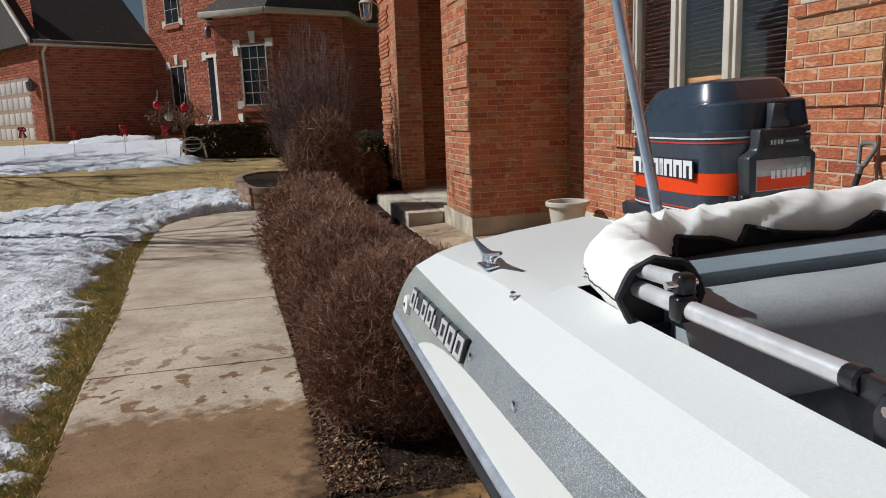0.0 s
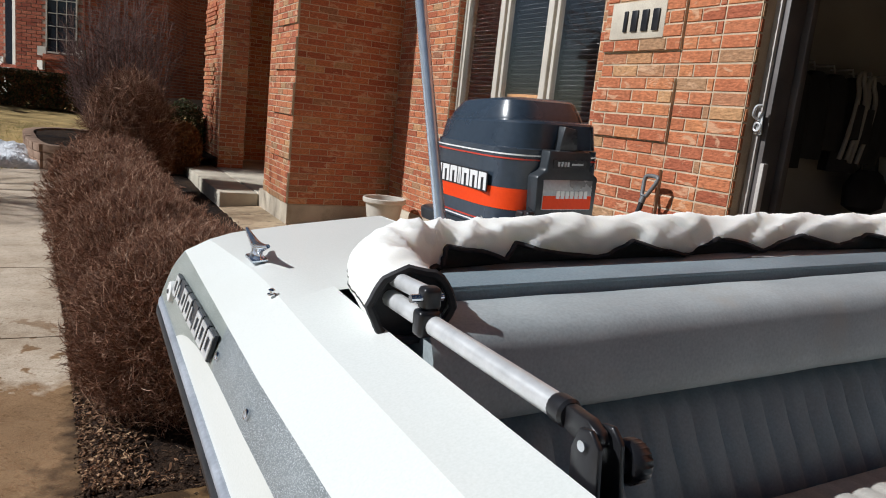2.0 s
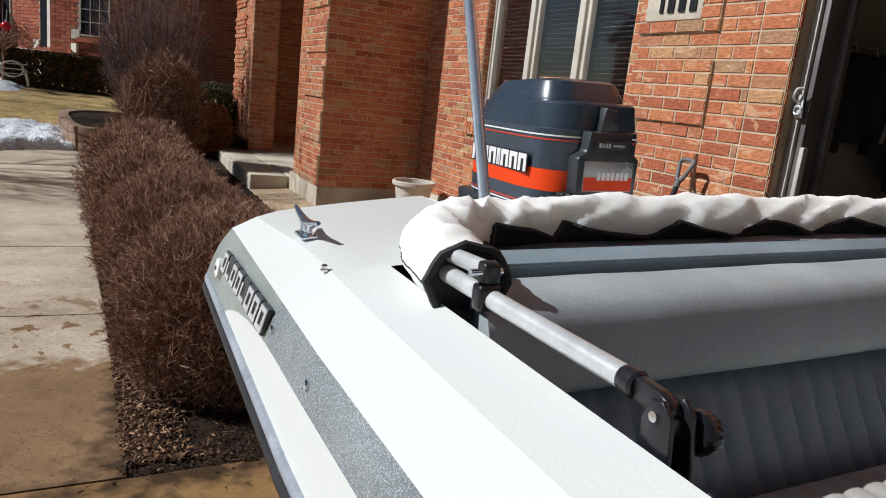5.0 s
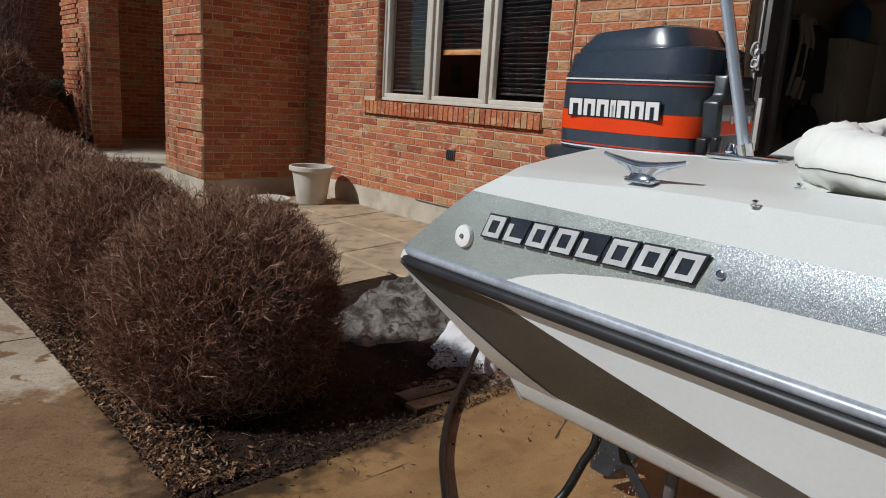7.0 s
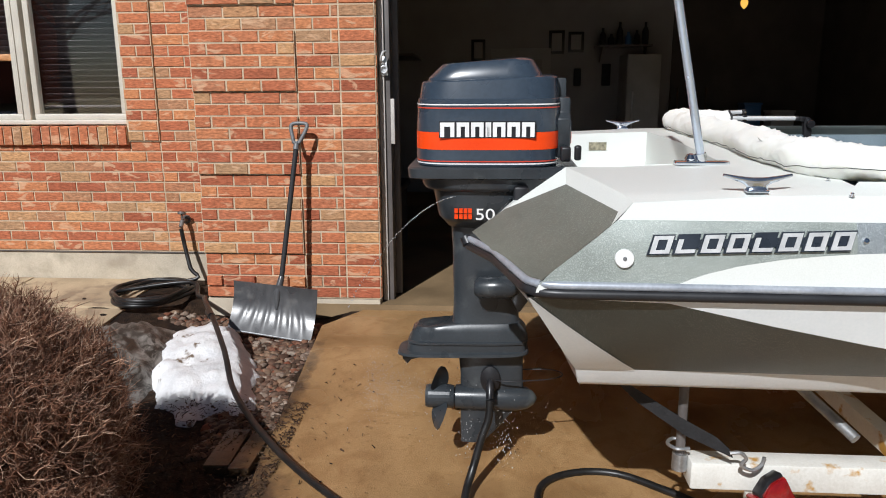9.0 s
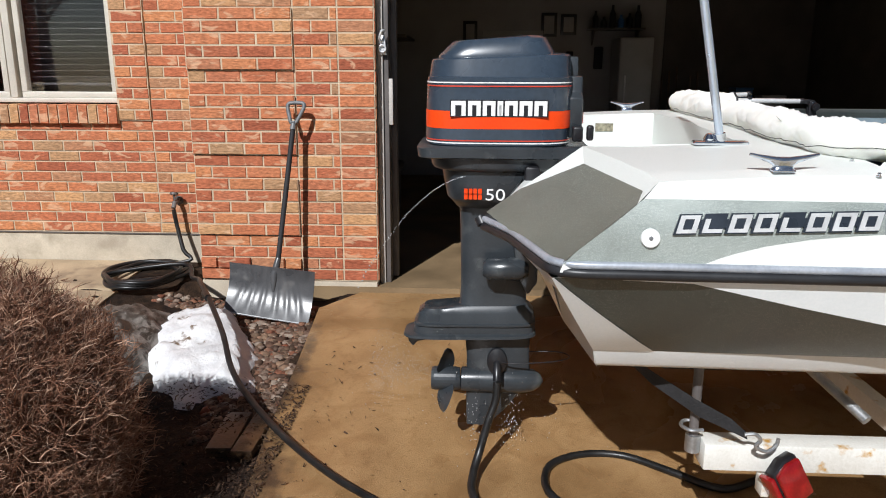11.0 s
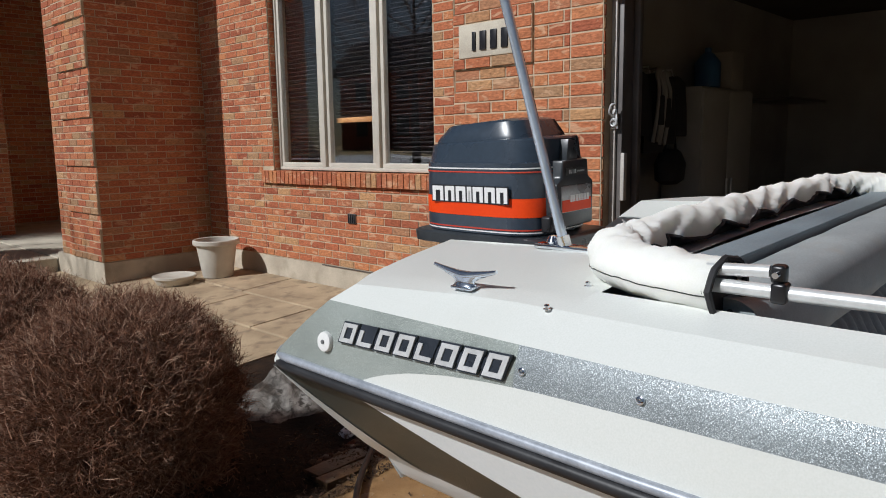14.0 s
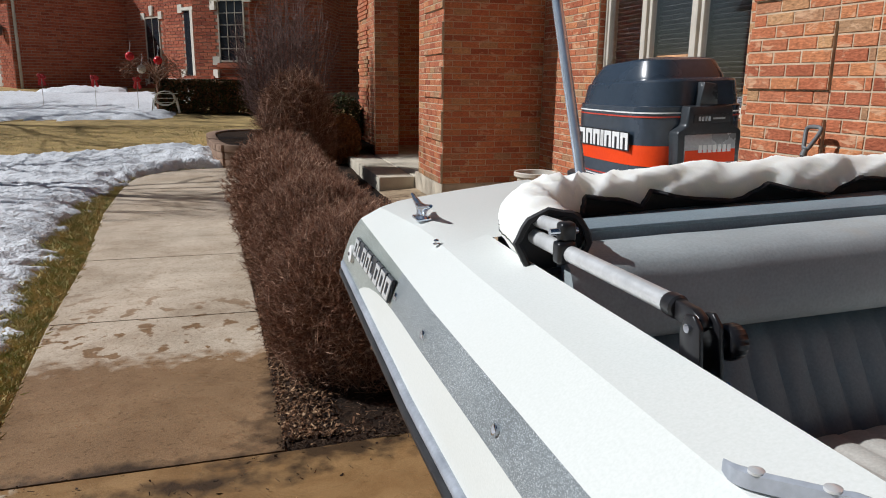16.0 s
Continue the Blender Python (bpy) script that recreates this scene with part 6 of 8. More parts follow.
for k in range(1500):
    f = rd.random() ** 0.7
    p = on_boat(rd.gauss(-0.02, 0.05 + 0.05 * f), 2.37 + 0.26 * f, 0.16 + rd.gauss(0.01, 0.03 + 0.04 * f)).translation
    spray.append((p, rd.uniform(0.0006, 0.0014), rd.uniform(0.8, 1.3)))
for k in range(160):
    p = on_boat(rd.gauss(-0.05, 0.16), 2.15 + rd.gauss(0, 0.2), -0.02 + abs(rd.gauss(0, 0.12))).translation
    spray.append((p, rd.uniform(0.001, 0.0024), rd.uniform(0.8, 1.8)))
drops("water_spray", "fine spray of water drops behind the propeller", spray)

# ---- trailer ----
trailer = thing("boat_trailer", "white painted boat trailer with rust spots", "trailer")
for x in (0.80, 2.16):
    part("side_beam", cube((x - 0.045, -3.4, 0.160), (x + 0.045, 1.465, 0.250), 0.006), "trailer", trailer, "rust-spotted white steel beam")
    # same post as the galvanised foot; shade under the hull put into its dark colour
    part("post_tube", tube_bm([(x, 1.49, 0.235), (x, 1.49, 0.50)], 0.015, 12), "trim_dark", trailer)
    part("post_foot", tube_bm([(x, 1.49, 0.205), (x, 1.49, 0.262)], 0.024, 12), "galv", trailer)
    part("u_bolt", tube_bm(spline([(x - 0.03, 1.47, 0.292), (x - 0.034, 1.51, 0.292), (x, 1.53, 0.292), (x + 0.034, 1.51, 0.292), (x + 0.03, 1.47, 0.292)]), 0.006, 8), "galv", trailer)
    part("bunk", cube((x + (0.02 if x < 1 else -0.12), -2.2, 0.47), (x + (0.12 if x < 1 else -0.02), 1.60, 0.505), 0.01), "strap", trailer, "carpeted bunk board")
    part("lamp_bracket", cube((x - 0.075, 1.22, 0.09), (x - 0.02, 1.29, 0.15), 0.004), "trailer", trailer)
for y in (0.72, -0.6, -2.0):
    part("cross_beam", cube((0.845, y - 0.03, 0.165), (2.115, y + 0.03, 0.235), 0.005), "trailer", trailer)
part("roller_bar", tube_bm([(0.85, 0.93, 0.30), (1.15, 1.10, 0.45)], 0.018, 10), "galv", trailer)
part("axle", tube_bm([(0.45, -0.55, 0.09), (2.5, -0.55, 0.09)], 0.03, 12), "galv", trailer)
for x in (0.56, 2.40):
    rg = []
    wheel = part("wheel", bmesh.new(), "rubber", trailer, "black trailer tyre")
    bm = bmesh.new()
    zc = ground_z(x, -0.55) + 0.30
    for dx, r in ((-0.08, 0.18), (-0.085, 0.24), (-0.07, 0.29), (0.07, 0.29), (0.085, 0.24), (0.08, 0.18)):
        rg.append([Vector((x + dx, -0.55 + r * math.cos(a), zc + r * math.sin(a))) for a in [2 * math.pi * k / 32 for k in range(32)]])
    loft(bm, rg)
    bm.to_mesh(wheel.data)
    bm.free()
strap = thing("tie_down_strap", "black webbing tie-down strap hooked to the trailer", "strap")
bm = bmesh.new()
pts = [Vector(p) for p in ((0.86, 1.70, 0.50), (0.80, 1.64, 0.455), (0.75, 1.50, 0.375), (0.715, 1.40, 0.335), (0.695, 1.365, 0.315))]
ws = (0.026, 0.026, 0.030, 0.024, 0.012)
rg = []
for p, w in zip(pts, ws):
    rg.append([p + Vector((0, w * 0.3, w)), p + Vector((0.003, w * 0.3, w)), p + Vector((0.003, -w * 0.3, -w)), p + Vector((0, -w * 0.3, -w))])
loft(bm, rg)
part("webbing", bm, "strap", strap)
part("hook", tube_bm(spline([(0.693, 1.372, 0.32), (0.688, 1.345, 0.325), (0.69, 1.325, 0.305), (0.695, 1.335, 0.28), (0.70, 1.30, 0.262), (0.71, 1.27, 0.275), (0.712, 1.262, 0.30)]), 0.006, 8), "galv", strap)
tail = thing("trailer_tail_lamp", "red trailer tail lamp with grey housing", "tail lamp", pose(0.722, 1.225, 0.165, -26, 10, 20))
part("housing", prism([(-0.05, -0.075), (0.05, -0.075), (0.05, 0.05), (0.0, 0.07), (-0.05, 0.065)], "x", -0.028, 0.012, 0.006), "plastic", tail)
part("side_lens", prism([(-0.046, -0.07), (0.046, -0.07), (0.046, 0.045), (0.0, 0.062), (-0.046, 0.058)], "x", -0.045, -0.026, 0.006), "lens_red", tail, "red side lens")
part("rear_lens", prism([(-0.028, -0.07), (0.028, -0.07), (0.028, 0.04), (-0.028, 0.04)], "y", 0.048, 0.066, 0.006), "lens_red", tail, "red rear lens")

# ---- shovel ----
shovel = thing("snow_shovel", "grey plastic snow shovel leaning on the brick pier", "shovel")
TL, TR, BR, BL = Vector((3.00, 3.772, 0.214)), Vector((2.965, 3.215, 0.168)), Vector((2.880, 3.250, -0.155)), Vector((2.905, 3.80, -0.085))
bm = bmesh.new()
front, backs = [], []
NU, NV = 44, 12
for j in range(NV + 1):
    v = j / NV
    rf, rbk = [], []
    for i in range(NU + 1):
        u = i / NU
        p = TL.lerp(TR, u).lerp(BL.lerp(BR, u), v)
        curve = 0.075 * math.sin(math.pi * (0.12 + 0.80 * v)) ** 1.0
        rib = 0.0
        for c in (0.14, 0.28, 0.42, 0.58, 0.72, 0.86):
            rib += 0.006 * math.exp(-((u - 0.5 - (c - 0.5) * (0.62 + 0.5 * v)) / 0.024) ** 2) * min(1, v * 5, (1 - v) * 5)
        p = p + Vector((curve - rib, 0, 0))
        rf.append(p)
        rbk.append(p + Vector((0.006, 0, 0)))
    front.append(rf)
    backs.append(rbk)
vf = [[bm.verts.new(p) for p in r] for r in front]
vb = [[bm.verts.new(p) for p in r] for r in backs]
for j in range(NV):
    for i in range(NU):
        bm.faces.new((vf[j][i], vf[j][i + 1], vf[j + 1][i + 1], vf[j + 1][i]))
        bm.faces.new((vb[j][i], vb[j + 1][i], vb[j + 1][i + 1], vb[j][i + 1]))
loop = [(0, i) for i in range(NU)] + [(j, NU) for j in range(NV)] + [(NV, i) for i in range(NU, 0, -1)] + [(j, 0) for j in range(NV, 0, -1)]
for k in range(len(loop)):
    (a, b), (c, d) = loop[k], loop[(k + 1) % len(loop)]
    bm.faces.new((vf[a][b], vf[c][d], vb[c][d], vb[a][b]))
part("blade", bm, "shovel", shovel, "ribbed grey plastic blade", smooth=60)
part("wear_strip", tube_bm([BL + Vector((0.018, 0, 0.004)), BR + Vector((0.018, 0, 0.004))], 0.006, 6), "galv", shovel)
g_lo, g_hi = Vector((3.238, 3.372, 1.085)), Vector((3.268, 3.357, 1.205))
foot = Vector((3.035, 3.485, 0.06))
part("socket", tube_bm([foot + Vector((-0.022, 0.008, -0.03)), foot + Vector((-0.008, 0, 0.08)), foot + (g_lo - foot) * 0.17], [0.010, 0.026, 0.019], 12), "shovel", shovel)
part("shaft", tube_bm([foot + (g_lo - foot) * 0.12, g_lo], 0.0165, 14), "piping", shovel, "black shaft")
gripring = []
for side_w, along in ((-0.016, 0.0), (-0.034, 0.35), (-0.050, 0.72), (-0.052, 0.90), (-0.040, 1.0), (0.0, 1.03), (0.040, 1.0), (0.052, 0.90), (0.050, 0.72), (0.034, 0.35), (0.016, 0.0)):
    gripring.append(g_lo.lerp(g_hi, along) + Vector((0, side_w, 0)))
gripring = spline(gripring + gripring[:1], 4)
part("grip", tube_bm(gripring, 0.0125, 10), "grip", shovel, "grey D-grip")
part("grip_stem", tube_bm([g_lo - (g_hi - g_lo) * 0.35, g_lo + (g_hi - g_lo) * 0.08], [0.020, 0.015], 12), "grip", shovel)

# ---- hose, spigot ----
spigot = thing("hose_spigot", "dark weathered hose spigot on the brick wall", "spigot")
part("flange", tube_bm([(3.965, 4.47, 0.452), (3.945, 4.47, 0.452)], 0.034, 16), "trim_dark", spigot)
part("body", tube_bm([(3.95, 4.47, 0.452), (3.87, 4.47, 0.445), (3.845, 4.47, 0.41)], [0.016, 0.018, 0.016], 12), "trim_dark", spigot)
part("handle", tube_bm([(3.875, 4.47, 0.505), (3.88, 4.47, 0.520)], 0.03, 10), "trim_dark", spigot)
part("stem", tube_bm([(3.875, 4.47, 0.45), (3.878, 4.47, 0.507)], 0.007, 8), "trim_dark", spigot)
hose = thing("garden_hose", "black garden hose running from a coil over the ground", "hose")
rh = random.Random(3)
pts = [(3.845, 4.47, 0.40), (3.84, 4.45, 0.27), (3.80, 4.40, 0.10), (3.78, 4.36, 0.02)]
cz = ground_z(3.65, 4.6) + 0.01
for k in range(64):
    a = -0.9 + k * 2 * math.pi / 13
    r = 0.275 - 0.06 * abs(math.sin(k * 0.37)) + rh.uniform(-0.012, 0.012)
    pts.append((3.50 + r * 1.25 * math.cos(a), 4.56 - r * 1.06 * math.sin(a), cz + 0.014 + 0.0007 * k + rh.uniform(0, 0.008)))
pts += [(3.55, 4.30, 0.06), (3.35, 4.16, 0.02), (3.12, 4.02, 0.07), (2.90, 3.92, 0.115), (2.60, 3.75, 0.10), (2.25, 3.55, 0.02), (2.02, 3.43, -0.08), (1.80, 3.27, -0.135), (1.48, 3.02, -0.155), (1.22, 2.76, -0.175), (1.05, 2.54, -0.185), (0.82, 2.22, -0.192), (0.72, 1.98, -0.195), (0.80, 1.80, -0.195), (0.98, 1.78, -0.19), (1.16, 1.90, -0.185), (1.34, 1.88, -0.18), (1.44, 1.74, -0.18), (1.44, 1.56, -0.18), (1.32, 1.38, -0.182), (1.22, 1.22, -0.185), (1.30, 1.05, -0.185)]
part("tube", tube_bm(spline(pts, 4), 0.0155, 10), "hose", hose)
part("joiner", tube_bm([(2.70, 3.815, 0.106), (2.62, 3.765, 0.102)], 0.022, 10), "hose", hose)
flush = thing("flush_hose", "black hose hanging from the flushing muffs", "hose")
pts = [(1.36, 2.10, 0.172), (1.345, 2.105, 0.10), (1.325, 2.13, 0.03), (1.29, 2.165, -0.09), (1.22, 2.19, -0.155), (1.12, 2.19, -0.182), (0.98, 2.12, -0.19), (0.86, 1.95, -0.195), (0.90, 1.80, -0.17)]
part("tube", tube_bm(spline(pts, 6), 0.0165, 10), "hose", flush)

# ---- pots on the patio ----
pot = thing("planter_pot", "large cream plastic planter pot on the patio", "pot", pose(3.56, 8.02, ground_z(3.56, 8.0) + 0.004))
part("body", lathe([(0.165, 0.0), (0.17, 0.01), (0.225, 0.37), (0.25, 0.372), (0.262, 0.385), (0.262, 0.425), (0.252, 0.435), (0.235, 0.43), (0.21, 0.30), (0.16, 0.06)], 40), "pot", pot)
part("soil", lathe([(0.19, 0.33), (0.215, 0.335), (0.20, 0.34), (0.05, 0.342)], 24), "mulch", pot)
bowl = thing("planter_bowl", "shallow cream plastic planter bowl on the patio", "pot", pose(3.08, 8.12, ground_z(3.08, 8.1) + 0.004))
part("body", lathe([(0.185, 0.0), (0.19, 0.006), (0.22, 0.07), (0.235, 0.075), (0.235, 0.098), (0.225, 0.102), (0.20, 0.085)], 40), "pot", bowl)
part("soil", lathe([(0.19, 0.06), (0.205, 0.075), (0.19, 0.08), (0.05, 0.082)], 24), "mulch", bowl)

# ---- wall lantern on the far pier ----
lantern = thing("wall_lantern", "pale metal carriage lantern with glass panes on the porch pier", "lantern", pose(PX - 0.26, 15.3, 3.45))
part("bracket", tube_bm(spline([(0.26, 0, 0.25), (0.12, 0, 0.36), (0, 0, 0.42), (0, 0, 0.36)]), 0.014, 8), "frame", lantern)
part("cap", lathe([(0.14, 0.30), (0.15, 0.31), (0.08, 0.37), (0.03, 0.40), (0.015, 0.43)], 8), "frame", lantern)
for k in range(6):
    a = 2 * math.pi * k / 6
    part("post", tube_bm([(0.10 * math.cos(a), 0.10 * math.sin(a), 0.0), (0.13 * math.cos(a), 0.13 * math.sin(a), 0.30)], 0.010, 6), "frame", lantern)
part("base", lathe([(0.06, -0.03), (0.10, -0.01), (0.11, 0.01), (0.05, 0.02)], 8), "frame", lantern)
part("glass", lathe([(0.09, 0.01), (0.122, 0.30)], 6), "glass", lantern)

# ---- shrubs ----
def stick_mesh(name, rows, material, parent, label="", kind="stuff"):
    """Many thin three-sided twigs; each row: start, bend, end, radius."""
    verts, faces = [], []
    c3 = [(math.cos(a), math.sin(a)) for a in (0, 2.094, 4.189)]
    for a, b, c, r in rows:
        k = len(verts)
        d = (c - a).normalized()
        s = d.orthogonal().normalized()
        t = d.cross(s)
        for p, q in ((a, r), (b, r * 0.8), (c, r * 0.35)):
            for x, y in c3:
                verts.append(p + (s * x + t * y) * q)
        for i in range(3):
            j = (i + 1) % 3
            faces.append((k + i, k + j, k + 3 + j, k + 3 + i))
            faces.append((k + 3 + i, k + 3 + j, k + 6 + j, k + 6 + i))
    ob = quads_object(name, verts, faces, material, parent, label)
    ob["kind"] = kind
    return ob


def twig_shrub(label, x, y, rx, ry, height, n, seed, material="twig", group="clipped shrubs along the walk", reach=(0.09, 0.20), side=(0.025, 0.085), thick=0.0019, up=0.30):
    """A clipped round bush: stems from one foot, branchlets to the clipped outline, short side twigs on each."""
    r = random.Random(seed)
    z0 = ground_z(x, y) - 0.03
    root = thing("shrub", label, "shrub", pose(x, y, z0), group=group)
    hz = height * 0.56
    cz = height - hz
    stems = []
    for k in range(70):
        b = Vector((r.uniform(-0.13, 0.13), r.uniform(-0.13, 0.13), 0))
        d = rand_dir(r)
        d.z = abs(d.z) * 0.9 + 0.1
        tip = Vector((d.x * rx * 0.75, d.y * ry * 0.75, cz + d.z * hz * 0.75))
        mid = b.lerp(tip, 0.5) + Vector((0, 0, -0.06)) + rand_dir(r) * 0.05
        stems.append((b, mid, tip, r.uniform(0.004, 0.008)))
    stick_mesh("stem", stems, material, root, kind="")

    def outline(d):
        low = 1.0 - 0.10 * max(0.0, -d.z)
        return low * (1.0 + 0.07 * noise.noise((d.x * 2.4 + seed, d.y * 2.4, d.z * 2.4)) + 0.045 * noise.noise((d.x * 7, d.y * 7 + seed, d.z * 7)))

    rows = []
    for k in range(n):
        d = rand_dir(r)
        if d.z < -0.75:
            d.z *= -0.5
            d.normalize()
        f = outline(d)
        flat = math.hypot(d.x, d.y)
        skirt = (1 - 0.30 * d.z * d.z) / flat if d.z < 0 else 1.0
        tip = Vector((d.x * rx * f * skirt, d.y * ry * f * skirt, cz + d.z * hz * f))
        tip += rand_dir(r) * 0.02
        depth = r.random() ** 2.2 * 0.30
        g = (Vector((d.x, d.y, d.z * 0.8)) * 0.9 + Vector((0, 0, up)) + rand_dir(r) * 0.75).normalized()
        if r.random() < 0.10:
            g = (g + rand_dir(r) * 0.7).normalized()
        e = tip - Vector((d.x, d.y, d.z)) * depth
        if r.random() < 0.05:
            e = e + g * r.uniform(0.02, 0.06)
        ln = r.uniform(*reach)
        p = e - g * ln
        m = p.lerp(e, 0.55) + rand_dir(r) * ln * 0.16
        if e.z < 0.07 or p.z < 0.04:
            continue
        w = thick * r.uniform(0.7, 1.3)
        rows.append((p, m, e, w * 1.15))
        for j in range(r.choice((3, 4, 4, 5))):
            q = m.lerp(e, r.uniform(-0.5, 0.95))
            h = (g + rand_dir(r) * 0.95).normalized()
            sl = r.uniform(*side)
            t = q + h * sl
            if t.z < 0.02:
                continue
            rows.append((q, q.lerp(t, 0.5) + rand_dir(r) * sl * 0.12, t, w * 0.72))
    stick_mesh("twig_mass", rows, material, root, "dense bare twigs")
    return root


twig_shrub("rounded bare brown clipped shrub in the mulch bed", 0.765, 3.93, 0.60, 0.60, 1.005, 14000, 11, thick=0.0016, reach=(0.06, 0.15), side=(0.02, 0.065), up=0.45)
twig_shrub("rounded bare brown clipped shrub in the mulch bed", 0.64, 5.28, 0.55, 0.58, 1.03, 8000, 12, thick=0.0018, reach=(0.06, 0.14), side=(0.02, 0.06), up=0.55)
twig_shrub("rounded bare brown clipped shrub in the mulch bed", 0.57, 6.62, 0.57, 0.62, 1.08, 5200, 13, thick=0.0025, reach=(0.06, 0.14), side=(0.02, 0.06), up=0.55)
twig_shrub("rounded bare brown clipped shrub in the mulch bed", 0.52, 8.05, 0.61, 0.70, 1.15, 4800, 14, thick=0.0029, reach=(0.06, 0.14), side=(0.02, 0.06), up=0.55)
twig_shrub("loose round bare shrub behind the clipped row", 0.98, 11.5, 0.66, 0.66, 1.85, 2600, 15, group="bare shrubs by the porch", thick=0.0040, reach=(0.2, 0.45), side=(0.06, 0.2))
# tall upright twig shrub
tall = thing("upright_shrub", "tall upright bare shrub with fine purple-grey twigs", "shrub", pose(1.02, 14.2, ground_z(1.02, 14.2)))
rt = random.Random(21)
rows, fine = [], []
for k in range(170):
    a, rr = rt.uniform(0, 6.28), rt.random() ** 0.6
    b = Vector((0.24 * rr * math.cos(a), 0.24 * rr * math.sin(a), 0.1))
    h = rt.uniform(2.2, 3.15) * (1.06 - 0.30 * rr * rr)
    e = Vector((1.0 * rr * math.cos(a) + rt.uniform(-0.12, 0.12), 1.0 * rr * math.sin(a), h))
    m = b.lerp(e, 0.5) + Vector((0.12 * math.cos(a), 0.12 * math.sin(a), 0)) + rand_dir(rt) * 0.06
    rows.append((b, m, e, rt.uniform(0.006, 0.011)))
    for j in range(34):
        f = rt.uniform(0.15, 0.98)
        p = b.lerp(m, f * 2) if f < 0.5 else m.lerp(e, f * 2 - 1)
        d = (Vector((math.cos(a), math.sin(a), 1.5)) + rand_dir(rt) * 1.5).normalized()
        l = rt.uniform(0.12, 0.42)
        fine.append((p, p + d * l * 0.5 + rand_dir(rt) * 0.03, p + d * l, rt.uniform(0.0025, 0.0045)))
stick_mesh("stem", rows, "twig_purple", tall, kind="")
stick_mesh("twig_mass", fine, "twig_purple", tall, "upright purple-grey twigs")


def leaf_shrub(name, label, x, y, rx, ry, h, n, seed, material, size, group="", rot=0.0, boxy=False, stem=True):
    r = random.Random(seed)
    root = thing(name, label, "shrub" if not boxy else "hedge", pose(x, y, ground_z(x, y) - 0.02, 0, 0, rot), group=group)
    verts, faces = [], []
    for k in range(n):
        if boxy:
            p = Vector((r.uniform(-1, 1), r.uniform(-1, 1), r.uniform(-1, 1)))
            ax = r.choice((0, 1, 2))
            p[ax] = r.choice((-1, 1)) * r.uniform(0.8, 1.03)
            if ax == 2:
                p[2] = abs(p[2])
        else:
            p = rand_dir(r) * (0.72 + 0.3 * r.random())
        lump = 1 + 0.10 * noise.noise((p.x * 3 + seed, p.y * 3, p.z * 3))
        c = Vector((p.x * rx * lump, p.y * ry * lump, h * 0.5 + p.z * h * 0.5 * lump))
        if c.z < 0.02:
            continue
        u = rand_dir(r) * size * r.uniform(0.6, 1.3)
        w = u.orthogonal().normalized() * size * 0.45
        k0 = len(verts)
        verts += [c - u, c + w, c + u, c - w]
        faces.append((k0, k0 + 1, k0 + 2, k0 + 3))
    ob = quads_object("foliage", verts, faces, material, root)
    ob["kind"] = "stuff"
    if stem:
        rows = [(Vector((r.uniform(-0.1, 0.1), r.uniform(-0.1, 0.1), 0)), Vector((r.uniform(-0.3, 0.3) * rx, r.uniform(-0.3, 0.3) * ry, h * 0.3)), Vector((r.uniform(-0.7, 0.7) * rx, r.uniform(-0.7, 0.7) * ry, h * 0.7)), 0.012) for k in range(20)]
        stick_mesh("stem", rows, "twig", root, kind="")
    return root


leaf_shrub("evergreen_shrub", "small dark evergreen shrub beside the porch", 2.2, 15.0, 0.42, 0.42, 1.25, 5000, 31, "yew", 0.035)
leaf_shrub("rusty_shrub", "rust-leaved low shrub beside the porch pier", 1.95, 13.6, 0.40, 0.40, 0.95, 4500, 32, "rust_leaf", 0.032)

# stone planter edging round the far shrubs
edging = thing("planter_edging", "curved tan concrete block planter edging", "garden edging", group="")
ring_path = spline([(0.45, 13.36, 0), (0.12, 13.40, 0), (-0.14, 13.56, 0), (-0.30, 14.2, 0), (-0.40, 15.2, 0), (-0.48, 16.3, 0), (-0.45, 17.1, 0), (-0.22, 17.65, 0), (0.25, 17.9, 0), (0.95, 18.0, 0), (1.8, 18.0, 0)], 16)
re_ = random.Random(17)
walked, last = 0.0, ring_path[0]
for p, q in zip(ring_path, ring_path[1:]):
    walked += (q - p).length
    if walked < 0.30:
        continue
    walked = 0.0
    mid_, run = (last + q) / 2, q - last
    last = q
    top_z = 0.275 + re_.uniform(-0.006, 0.006)
    low_z = ground_z(-0.6, mid_.y) - 0.05
    courses, z1 = [], top_z
    while z1 > low_z and len(courses) < 4:
        courses.append((z1 - 0.125, z1, 0.095 if not courses else 0.080))
        z1 -= 0.131
    for z0, z1, half in courses:
        bm = bmesh.new()
        box(bm, (-run.length / 2 + 0.006, -half, z0), (run.length / 2 - 0.006, half, z1), 0.010)
        ob = part("edging_block", bm, "edging_stone", edging)
        ob.matrix_basis = pose(mid_.x, mid_.y, 0, 0, 0, math.degrees(math.atan2(run.y, run.x)) + re_.uniform(-1.5, 1.5))
soil = sheet("planter_soil", list(np.linspace(-0.5, 2.6, 34)), list(np.linspace(13.35, 18.0, 50)), lambda x, y: 0.235 + 0.02 * noise.noise((x * 4, y * 4, 0)), "mulch", keep=lambda x, y: ((x - 2.0) / 2.42) ** 4 + ((y - 15.7) / 2.28) ** 4 < 1)
tagged(soil, "dark soil filling the raised planter", "soil", kind="structure")

